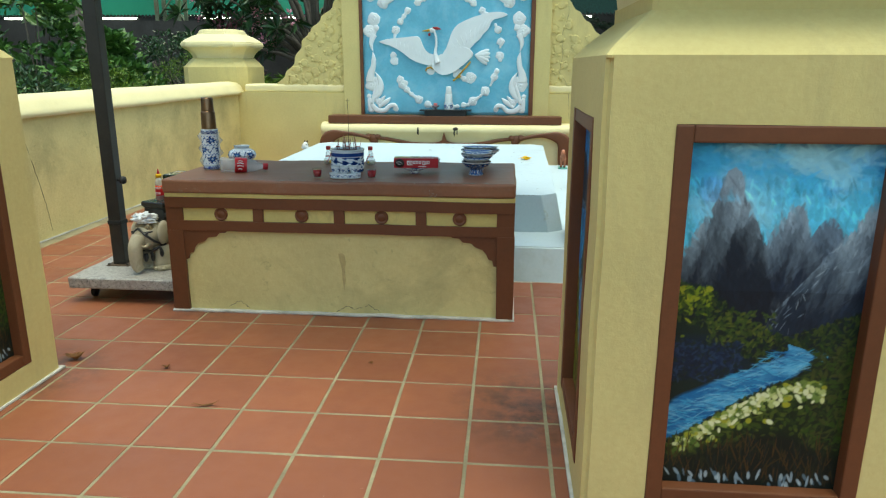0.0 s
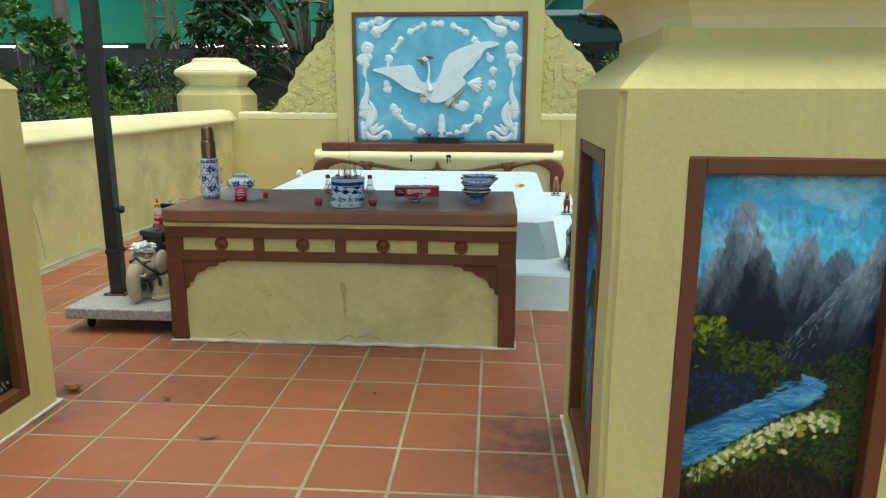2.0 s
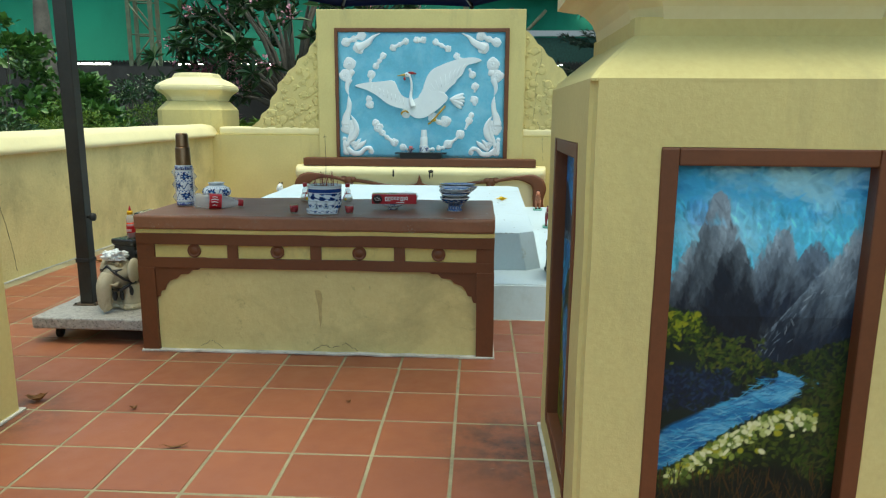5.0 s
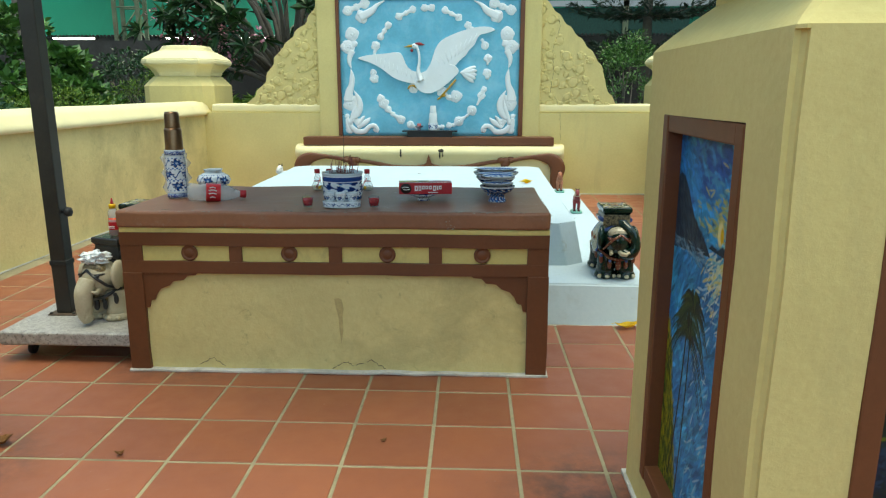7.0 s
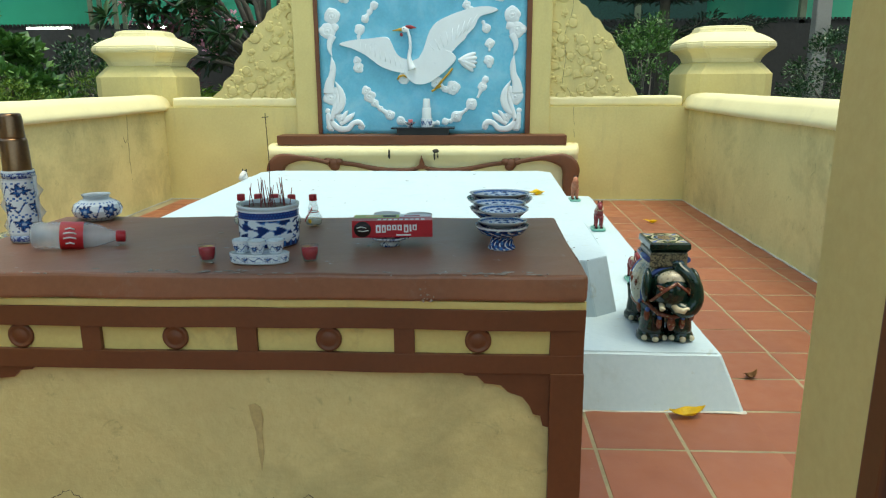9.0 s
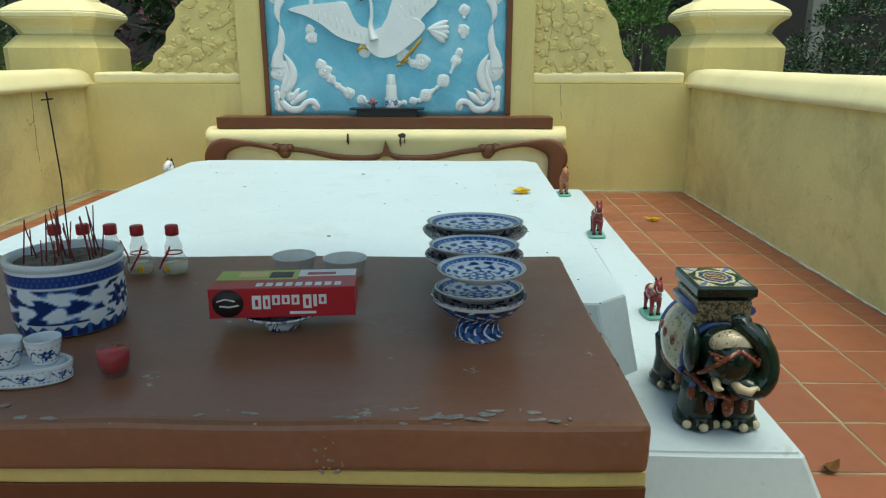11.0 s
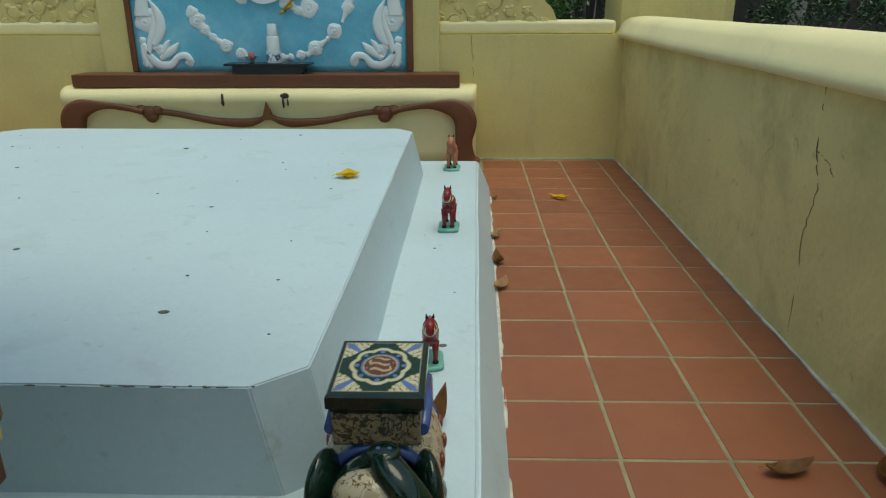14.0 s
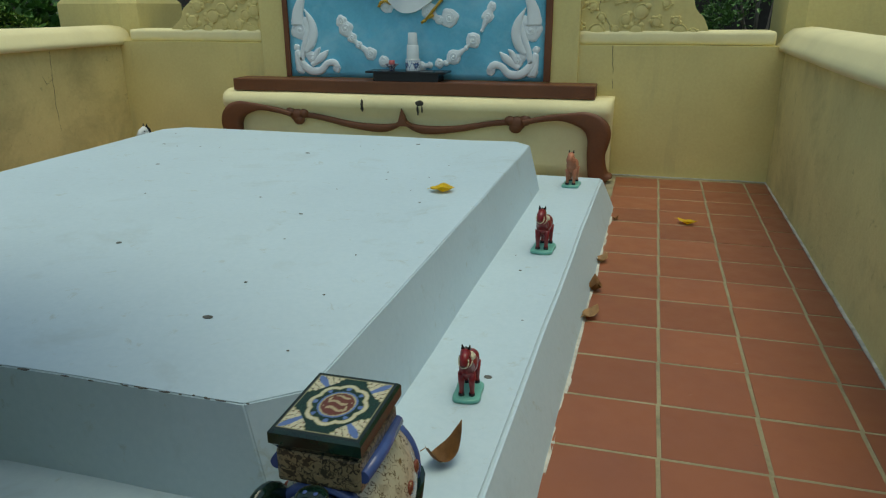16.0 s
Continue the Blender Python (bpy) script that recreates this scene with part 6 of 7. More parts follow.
def stool(pale):
    """A ceramic elephant stool, its nose towards -y; 0.395 high, one mesh."""
    bm = bmesh.new()
    paint = bm.verts.layers.float_color.new("paint")
    BODY, CLOTH, TRIM, SEAT, NAIL, BAND = 0, 1, 2, 3, 4, 5
    blob(bm, (0, 0.035, 0.175), (0.108, 0.155, 0.125), 24, BODY)
    # saddle cloth over back and flanks
    loops = []
    for j in range(9):
        y = -0.055 + 0.19 * j / 8
        k = math.sqrt(max(0.05, 1 - ((y - 0.035) / 0.162) ** 2))
        loops.append([(0.113 * k * math.cos(a), y, 0.175 + 0.131 * k * math.sin(a)) for a in [radians(-28 + 236 * i / 24) for i in range(25)]])
    rings(bm, loops, False, CLOTH, False)
    for j, w in ((0, 0.010), (8, 0.008)):
        tube(bm, loops[j], w, 8, BAND)
    for side in (0, 24):
        tube(bm, [lp[side] for lp in loops], 0.007, 8, TRIM)
    for s in (-1, 1):
        for k in range(3):
            y, z = 0.0 + 0.05 * k, 0.205
            kk = math.sqrt(max(0.05, 1 - ((y - 0.035) / 0.162) ** 2 - ((z - 0.175) / 0.131) ** 2))
            blob(bm, (s * 0.113 * kk, y, z), (0.006, 0.012, 0.016), 8, TRIM)
        # legs, feet and nails
        for y in (-0.075, 0.125):
            lathe(bm, [(0.052, 0.02), (0.050, 0.05), (0.046, 0.09), (0.052, 0.15)], 16, (s * 0.054, y, 0), True, BODY)
            lathe(bm, [(0.053, 0.0), (0.060, 0.006), (0.060, 0.018), (0.052, 0.032), (0.048, 0.04)], 16, (s * 0.054, y, 0), True, BODY)
            for k in (-1, 0, 1):
                a = math.radians(-90 + 42 * k)
                blob(bm, (s * 0.054 + 0.058 * math.cos(a), y + 0.058 * math.sin(a), 0.015), (0.014, 0.010, 0.012), 8, NAIL)
        # ears
        blob(bm, (s * 0.088, -0.088, 0.225), (0.022, 0.05, 0.072), 14, BODY, Matrix.Rotation(s * 0.35, 3, "Z"))
        blob(bm, (s * 0.098, -0.095, 0.22), (0.014, 0.03, 0.048), 10, BODY, Matrix.Rotation(s * 0.35, 3, "Z"))
        # tusks, eyes
        tube(bm, [(s * 0.042, -0.145, 0.170), (s * 0.050, -0.175, 0.158), (s * 0.046, -0.195, 0.168)], [0.013, 0.010, 0.003], 8, NAIL)
        blob(bm, (s * 0.056, -0.165, 0.235), (0.008, 0.006, 0.007), 8, TRIM)
        # harness and tassels
        tube(bm, [(s * 0.0, -0.172, 0.262), (s * 0.05, -0.168, 0.225), (s * 0.075, -0.14, 0.185), (s * 0.085, -0.10, 0.16)], 0.0065, 8, TRIM)
        tube(bm, [(s * 0.0, -0.150, 0.115), (s * 0.05, -0.140, 0.125), (s * 0.10, -0.09, 0.165)], 0.009, 8, TRIM)
        for x, y, z in ((0.045, -0.135, 0.085), (0.088, -0.112, 0.110), (0.103, -0.06, 0.125)):
            blob(bm, (s * x, y, z), (0.013, 0.009, 0.026), 8, TRIM)
            blob(bm, (s * x, y - 0.004, z + 0.024), (0.010, 0.008, 0.010), 8, BAND)
    blob(bm, (0, -0.142, 0.085), (0.017, 0.012, 0.032), 10, TRIM)
    # head with brow cap
    blob(bm, (0, -0.11, 0.215), (0.078, 0.072, 0.085), 20, BODY)
    blob(bm, (0, -0.132, 0.258), (0.064, 0.034, 0.042), 18, CLOTH)
    tube(bm, [(0.062 * math.cos(a), -0.136 - 0.034 * math.sin(a), 0.240) for a in [math.pi * i / 10 for i in range(11)]], 0.006, 8, TRIM)
    # trunk swings to one side and up to the seat
    if pale:
        path = [(0, -0.165, 0.21), (0.0, -0.195, 0.165), (0.0, -0.202, 0.10), (0.0, -0.20, 0.05), (0.005, -0.188, 0.02)]
        tube(bm, curve_pts(path, 5), [0.042 - 0.018 * i / 20 for i in range(21)], 14, BODY)
    else:
        path = [(0.005, -0.130, 0.180), (0.026, -0.152, 0.155), (0.058, -0.160, 0.156), (0.080, -0.158, 0.190), (0.078, -0.152, 0.240), (0.054, -0.144, 0.280), (0.026, -0.128, 0.305), (0.018, -0.116, 0.322)]
        tube(bm, curve_pts(path, 5), [0.036 - 0.012 * i / 35 for i in range(36)], 14, BODY)
        blob(bm, (0.020, -0.120, 0.326), (0.027, 0.022, 0.011), 14, BODY)
        for s in (-1, 1):
            blob(bm, (0.020 + s * 0.009, -0.123, 0.3365), (0.004, 0.004, 0.0012), 6, BAND)
        tube(bm, [(-0.008, -0.156, 0.176), (0.008, -0.176, 0.158), (0.030, -0.186, 0.156), (0.046, -0.190, 0.172)], [0.011, 0.014, 0.012, 0.003], 9, NAIL)
    for v_ in bm.verts:
        v_.co.y = v_.co.y * 1.22 - 0.008
    # neck block and seat
    box(bm, -0.075, 0.075, -0.088, 0.088, 0.29, 0.352, 0.006, 2, 6)
    for s in (-1, 1):
        tube(bm, [(s * 0.076, -0.085, 0.322), (s * 0.080, 0, 0.320), (s * 0.076, 0.085, 0.322)], 0.012, 10, BAND)
    hx_, hy_ = 0.081, 0.098
    loops = [[(-a, -b, z), (a, -b, z), (a, b, z), (-a, b, z)] for a, b, z in ((0.068, 0.084, 0.350), (hx_ - 0.004, hy_ - 0.004, 0.364), (hx_, hy_, 0.368), (hx_, hy_, 0.388), (hx_ - 0.004, hy_ - 0.004, 0.3935))]
    n0 = len(bm.faces)
    rings(bm, loops, False, BODY if not pale else TRIM)
    bm.faces.ensure_lookup_table()
    for f in bm.faces[n0:]:
        f.smooth = False
    n = 90
    grid = []
    for j in range(n + 1):
        row = []
        for i in range(n + 1):
            u, w = 2 * i / n - 1, 2 * j / n - 1
            q = bm.verts.new((u * (hx_ - 0.004), w * (hy_ - 0.004), 0.3935 + 0.0012 * (1 - max(abs(u), abs(w)))))
            q[paint] = (*(seat_colour(u, w) if not pale else (0.02, 0.03, 0.03)), 1)
            row.append(q)
        grid.append(row)
    for j in range(n):
        for i in range(n):
            bm.faces.new((grid[j][i], grid[j][i + 1], grid[j + 1][i + 1], grid[j + 1][i])).material_index = SEAT
    me = bpy.data.meshes.new("elephant_stool")
    bm.to_mesh(me)
    bm.free()
    for k in ((WHITE_STONE, GOLD_TRIM, BLACK_TRIM, SEAT_PAINT, WHITE_STONE, BLACK_TRIM, BLACK_TRIM) if pale else (GREEN_GLAZE, CREAM_GLAZE, RUST_GLAZE, SEAT_PAINT, IVORY, BLUE_GLAZE, NECK_GLAZE)):
        me.materials.append(k)
    return me


STOOL_PARTS = ("body", "saddle_cloth", "harness", "seat", "toenails", "band", "neck_block")


def stool_thing(me, at, rz, label):
    """The stool with body, cloth, harness, seat and neck block as meshes of their own."""
    p = root("elephant_stool", at, label, "stool", "elephant stools", rz)
    for k, nm in enumerate(STOOL_PARTS):
        bm = bmesh.new()
        bm.from_mesh(me)
        bmesh.ops.delete(bm, geom=[f for f in bm.faces if f.material_index != k], context="FACES")
        heaps, seen = {}, set()
        for v in bm.verts:
            if v in seen:
                continue
            heap, todo = [], [v]
            seen.add(v)
            while todo:
                w = todo.pop()
                heap.append(w)
                for e in w.link_edges:
                    o = e.other_vert(w)
                    if o not in seen:
                        seen.add(o)
                        todo.append(o)
            mid = sum((w.co for w in heap), Vector()) / len(heap)
            key = nm
            if nm == "toenails":
                key = ("toenail", len(heaps)) if mid.z < 0.05 else ("tusk", mid.x > 0)
            elif nm == "body" and max(w.co.z for w in heap) < 0.17:
                key = ("leg", mid.x > 0, mid.y > 0)
            heaps.setdefault(key, []).extend(heap)
        for key, heap in heaps.items():
            piece = bm.copy()
            gone = set(range(len(bm.verts)))
            bm.verts.index_update()
            gone -= {w.index for w in heap}
            piece.verts.ensure_lookup_table()
            bmesh.ops.delete(piece, geom=[piece.verts[q] for q in gone], context="VERTS")
            for f in piece.faces:
                f.material_index = 0
            part(key if isinstance(key, str) else key[0], piece, me.materials[k], p)
        bm.free()
    return p


dark_stool = stool(False)
stool_thing(dark_stool, (0.576, 4.652, 0.2085), 0, "glazed dark green elephant garden stool with painted square seat")
stool_thing(dark_stool, (-2.185, 4.66, 0.2085), -2, "glazed dark green elephant garden stool behind the altar")
stool_thing(stool(True), (-1.985, 4.0, 0.1505), -18, "ivory elephant stool with black harness and dark seat")


def horse(coat, base_mat, saddle):
    """A toy clay horse on a slab base, nose towards -y; 0.155 high, one mesh."""
    bm = bmesh.new()
    o = curve_pts([(-0.028, -0.05), (0.03, -0.045), (0.034, 0.0), (0.028, 0.05), (-0.03, 0.052), (-0.034, 0.0)], 4, True)
    rings(bm, [[(x * k, y * k, z) for x, y in o] for k, z in ((1.0, 0), (1.0, 0.008), (0.93, 0.011))], True, 1)
    blob(bm, (0, 0.008, 0.082), (0.022, 0.045, 0.026), 16, 0)
    blob(bm, (0, 0.036, 0.086), (0.021, 0.022, 0.024), 12, 0)
    blob(bm, (0, -0.022, 0.084), (0.021, 0.020, 0.026), 12, 0)
    for x, y in ((-0.012, -0.028), (0.013, -0.024), (-0.012, 0.040), (0.013, 0.044)):
        tube(bm, [(x, y, 0.075), (x * 1.05, y - 0.003, 0.045), (x * 1.05, y + 0.001, 0.024), (x * 1.05, y - 0.002, 0.009)], [0.011, 0.0078, 0.006, 0.008], 8, 0)
        lathe(bm, [(0.0085, 0.009), (0.0078, 0.018)], 8, (x * 1.05, y - 0.002, 0), True, 3)
    tube(bm, [(0, -0.026, 0.090), (0, -0.040, 0.112), (0, -0.046, 0.130)], [0.021, 0.016, 0.0135], 10, 0)
    tube(bm, [(0, -0.038, 0.137), (0, -0.056, 0.130), (0, -0.071, 0.114)], [0.014, 0.0125, 0.0085], 10, 0)
    for s in (-1, 1):
        tube(bm, [(s * 0.008, -0.038, 0.146), (s * 0.010, -0.037, 0.158)], [0.005, 0.001], 6, 3)
        blob(bm, (s * 0.0115, -0.052, 0.133), (0.002, 0.003, 0.003), 6, 3)
    tube(bm, [(0, -0.036, 0.148), (0, -0.024, 0.134), (0, -0.016, 0.112)], [0.005, 0.006, 0.004], 6, 3)
    tube(bm, [(0, 0.055, 0.096), (0, 0.068, 0.08), (0, 0.066, 0.045)], [0.006, 0.008, 0.003], 6, 3)
    blob(bm, (0, 0.006, 0.104), (0.017, 0.020, 0.011), 12, 2)
    for y, z, r in ((-0.043, 0.118, 0.0175), (-0.064, 0.122, 0.0125)):
        tube(bm, [(r * math.cos(a), y + 0.006 * math.sin(a), z + r * math.sin(a)) for a in [2 * math.pi * i / 16 for i in range(17)]], 0.0018, 5, 2)
    me = bpy.data.meshes.new("clay_horse")
    bm.to_mesh(me)
    bm.free()
    for k in (coat, base_mat, saddle, BLACK):
        me.materials.append(k)
    return me


RED_COAT = painted("lacquer_red_paint", (0.19, 0.012, 0.016), 0.3, 0.15, 25, 120, 0.1, (0.05, 0.01, 0.01), 30, 0.6, 0.8, 0.5)
PALE_COAT = painted("faded_orange_clay", (0.40, 0.15, 0.08), 0.6, 0.2, 25, 120, 0.2, (0.6, 0.5, 0.4), 40, 0.58, 0.7, 0.6)
WHITE_COAT = painted("white_toy_paint", (0.66, 0.68, 0.66), 0.4, 0.08, 25)
TEAL = painted("turquoise_paint", (0.14, 0.40, 0.33), 0.35, 0.1, 20)
SADDLE = painted("ivory_paint", (0.55, 0.50, 0.36), 0.4, 0.1, 20)
red_horse = horse(RED_COAT, TEAL, SADDLE)
for me, x, y, rz, label, sc in ((red_horse, 0.632, 5.388, 2, "small red clay horse on a turquoise base", 1.1), (red_horse, 0.668, 6.68, -5, "small red clay horse on a turquoise base, paint faded", 1.38),
                                (horse(PALE_COAT, TEAL, PALE_COAT), 0.672, 7.915, -5, "small faded orange clay horse on the plinth", 1.45), (horse(WHITE_COAT, TEAL, WHITE_COAT), -2.17, 7.80, -15, "white clay horse on the plinth", 1.9)):
    e = new("clay_horse", me)
    e.matrix_basis = pose(x, y, 0.2085, 0, 0, rz) @ Matrix.Scale(sc, 4)
    tagged(e, label, "horse figure", "clay horses along the plinth")

# ---- bag and sauce on the ivory stool ----
bm = bmesh.new()
bmesh.ops.create_icosphere(bm, subdivisions=5, radius=1)
for v_ in bm.verts:
    d = v_.co.normalized()
    k = 1 + 0.55 * noise.noise(d * 2.2 + Vector((3, 1, 7))) + 0.40 * noise.noise(d * 5) + 0.12 * noise.noise(d * 17)
    v_.co = Vector((0.062 * d.x * k, 0.048 * d.y * k, max(0.0, 0.022 + 0.034 * d.z * k)))
bag = part("crumpled_bag", bm, TISSUE, None, "", True)
bag.matrix_basis = pose(-2.03, 3.835, 0.440, 0, 0, 20) @ Matrix.Scale(0.95, 4)
tagged(bag, "crumpled white plastic bag on an elephant stool", "bag")
sb = thing("sauce_bottle", (-1.992, 3.975, 0.546), "chilli sauce bottle with a yellow cap and red nozzle", "bottle")
part("bottle", turned([(0.022, 0), (0.025, 0.004), (0.025, 0.06), (0.0245, 0.075), (0.022, 0.085), (0.0235, 0.10), (0.0225, 0.12), (0.014, 0.133), (0.013, 0.138)], 24), CLEAR, sb, "", True)
part("sauce", turned([(0.021, 0.003), (0.0235, 0.006), (0.0232, 0.088), (0.002, 0.089)], 20), SAUCE, sb, "orange red chilli sauce", True)
part("label", rings(bmesh.new(), [[(0.0257 * math.cos(a * math.pi / 12), 0.0257 * math.sin(a * math.pi / 12), z) for a in range(24)] for z in (0.03, 0.05, 0.068)], False), LABEL_RED, sb, "red and white label", True)
bm = bmesh.new()
for z in (0.040, 0.047):
    tube(bm, [(0.026 * math.cos(a), 0.026 * math.sin(a), z) for a in [radians(-130 + 8 * i) for i in range(10)]], 0.0018, 5)
part("printed_strokes", bm, WHITE_INK, sb, "white printed strokes")
part("cap", turned([(0.0165, 0.134), (0.0165, 0.152), (0.012, 0.156)], 20), YELLOW_CAP, sb, "yellow cap", True)
part("nozzle", turned([(0.009, 0.156), (0.007, 0.162), (0.003, 0.182), (0.001, 0.184)], 16), RED_CAP, sb, "red nozzle", True)

# ---- parasol on its granite foot ----
par = root("cantilever_parasol", (-2.2, 3.9, 0), "navy blue cantilever parasol on a granite slab with castors", "parasol")
QX, QY = -2.2, 3.9


def at_par(bm):
    bmesh.ops.translate(bm, verts=bm.verts, vec=(-QX, -QY, 0))
    return bm


bm = boxed(-2.43, -1.70, 3.655, 4.27, 0.085, 0.15, 0.012, 3)
part("granite_slab", at_par(rough_up(finer(bm, 0.06), 0.003, 20)), GRANITE, par, "rough grey speckled granite slab")
for x, y in ((-2.35, 3.78), (-2.35, 4.2), (-1.8, 4.2), (-1.86, 3.80)):
    c = bmesh.new()
    lathe(c, [(0.0, -0.011), (0.028, -0.011), (0.033, -0.007), (0.033, 0.007), (0.028, 0.011), (0.0, 0.011)], 20)
    bmesh.ops.transform(c, matrix=Matrix.Translation((x, y, 0.033)) @ Matrix.Rotation(math.pi / 2, 4, "Y"), verts=c.verts)
    bmesh.ops.remove_doubles(c, verts=c.verts, dist=1e-5)
    cs = part("castor", at_par(c), RUBBER, par, "black castor wheel", True)
    f = bmesh.new()
    for s in (-1, 1):
        box(f, x + s * 0.015 - 0.002, x + s * 0.015 + 0.002, y - 0.014, y + 0.02, 0.03, 0.082)
    box(f, x - 0.025, x + 0.025, y - 0.02, y + 0.03, 0.080, 0.0855)
    part("fork", at_par(f), DARK_METAL, cs, "steel castor fork")
GX, GY = -2.268, 3.96                  # foot of the pole
part("foot_plate", at_par(boxed(GX - 0.07, GX + 0.07, GY - 0.06, GY + 0.06, 0.15, 0.156, 0.002)), RUST, par, "rusty bolted foot plate")
for sx1 in (-0.057, 0.057):
    for sy1 in (-0.048, 0.048):
        part("bolt", at_par(turned([(0.008, 0.156), (0.008, 0.164), (0.002, 0.165)], 6, (GX + sx1, GY + sy1, 0))), DARK_METAL, par)
part("pole", at_par(boxed(GX - 0.038, GX + 0.038, GY - 0.035, GY + 0.035, 0.156, 2.62, 0.006, 2)), DARK_METAL, par, "dark grey square pole")
part("collar", at_par(boxed(GX - 0.042, GX + 0.042, GY - 0.039, GY + 0.039, 0.40, 0.425, 0.004)), RUBBER, par, "black collar")
part("head_bracket", at_par(boxed(GX - 0.056, GX + 0.056, GY - 0.053, GY + 0.053, 1.90, 1.95, 0.006)), DARK_METAL, par, "bracket with a bolt")
k = bmesh.new()
lathe(k, [(0.008, 0), (0.008, 0.018), (0.022, 0.02), (0.024, 0.03), (0.022, 0.042), (0.003, 0.044)], 10)
bmesh.ops.transform(k, matrix=Matrix.Translation((GX + 0.038, GY - 0.01, 0.665)) @ Matrix.Rotation(math.pi / 2, 4, "Y"), verts=k.verts)
part("knob", at_par(k), RUBBER, par, "black tightening knob")
UX, UY, UR, UZ, UT = -0.50, 3.98, 1.15, 2.0, 2.42
bm = bmesh.new()
tube(bm, curve_pts([(GX, GY, 2.58), (GX + 0.4, GY - 0.05, 2.74), (GX + 1.1, GY - 0.13, 2.80), (UX, UY, 2.70)], 5), 0.035, 10)
part("arm", at_par(bm), DARK_METAL, par, "dark curved arm")
bm = bmesh.new()
tube(bm, [(UX, UY, 2.70), (UX, UY, 2.16)], 0.025, 10)
part("hub", at_par(bm), DARK_METAL, par)
rim = [(UX + UR * math.cos(radians(22.5 + 45 * k)), UY + UR * math.sin(radians(22.5 + 45 * k))) for k in range(8)]
can = bmesh.new()
apex = can.verts.new((UX, UY, UT))
gores = []
for k in range(8):
    a, b = rim[k], rim[(k + 1) % 8]
    for i in range(6):
        t = i / 6
        p = (a[0] + (b[0] - a[0]) * t, a[1] + (b[1] - a[1]) * t)
        pull = 1 - 0.02 * math.sin(math.pi * t)
        col = []
        for q in range(1, 7):
            f = q / 6
            col.append(can.verts.new((UX + (p[0] - UX) * f * pull, UY + (p[1] - UY) * f * pull, UT + (UZ - UT) * f ** 1.25 + 0.012 * math.sin(math.pi * t) * f)))
        x, y, z = col[-1].co
        col.append(can.verts.new((x, y, z - 0.03)))
        gores.append(col)
for k in range(48):
    a, b = gores[k], gores[(k + 1) % 48]
    can.faces.new((apex, a[0], b[0]))
    for q in range(6):
        can.faces.new((a[q], a[q + 1], b[q + 1], b[q]))
bmesh.ops.solidify(can, geom=can.faces[:], thickness=0.003)
bmesh.ops.recalc_face_normals(can, faces=can.faces)
part("canopy", at_par(can), BLUE_CLOTH, par, "navy blue cloth canopy", True)
for x, y in rim:
    bm = bmesh.new()
    tube(bm, [(UX, UY, UT - 0.03), (UX + (x - UX) * 0.55, UY + (y - UY) * 0.55, UT - 0.03 + (UZ - UT) * 0.48), (UX + (x - UX) * 0.99, UY + (y - UY) * 0.99, UZ - 0.02)], 0.010, 6)
    blob(bm, (x, y, UZ - 0.025), (0.016, 0.016, 0.022), 8)
    part("rib", at_par(bm), DARK_METAL, par)
    bm = bmesh.new()
    tube(bm, [(UX, UY, 2.18), (UX + (x - UX) * 0.5, UY + (y - UY) * 0.5, UT - 0.05 + (UZ - UT) * 0.44)], 0.007, 6)
    part("strut", at_par(bm), DARK_METAL, par)

# ---- fallen leaves ----
LEAF_Y = painted("yellow_dead_leaf", (0.82, 0.58, 0.03), 0.5, 0.15, 20)
LEAF_B = painted("brown_dead_leaf", (0.26, 0.125, 0.04), 0.6, 0.25, 25)
LEAF_P = painted("pale_dead_leaf", (0.50, 0.31, 0.15), 0.65, 0.2, 25)


def dead_leaf(at, length, width, curl, rz, mat, label):
    bm = bmesh.new()
    loops = []
    for i in range(11):
        t = i / 10
        w = width * math.sin(math.pi * min(1, t * 0.96 + 0.04)) ** 0.8 + 0.0006
        z = curl * (t - 0.45) ** 2 * 4 + 0.002
        loops.append([(length * (t - 0.5), w * s, z + abs(s) ** 2 * w * 0.5 + 0.15 * w * math.sin(9 * t + 3 * s)) for s in (-1, -0.5, 0, 0.5, 1)])
    low = min(p[2] for lp in loops for p in lp)
    rings(bm, [[(x, y, z - low + 0.0006) for x, y, z in lp] for lp in loops], False, 0, False)
    bmesh.ops.solidify(bm, geom=bm.faces[:], thickness=0.0008)
    tube(bm, [(-length * 0.5, 0, loops[0][2][2] - low + 0.001), (-length * 0.64, 0.003, max(0.002, loops[0][2][2] - low - 0.004))], 0.0012, 5)
    ob = part("fallen_leaf", bm, mat, None, "", True)
    ob.matrix_basis = pose(*at, 0, 0, rz)
    tagged(ob, label, "leaf", "fallen leaves")


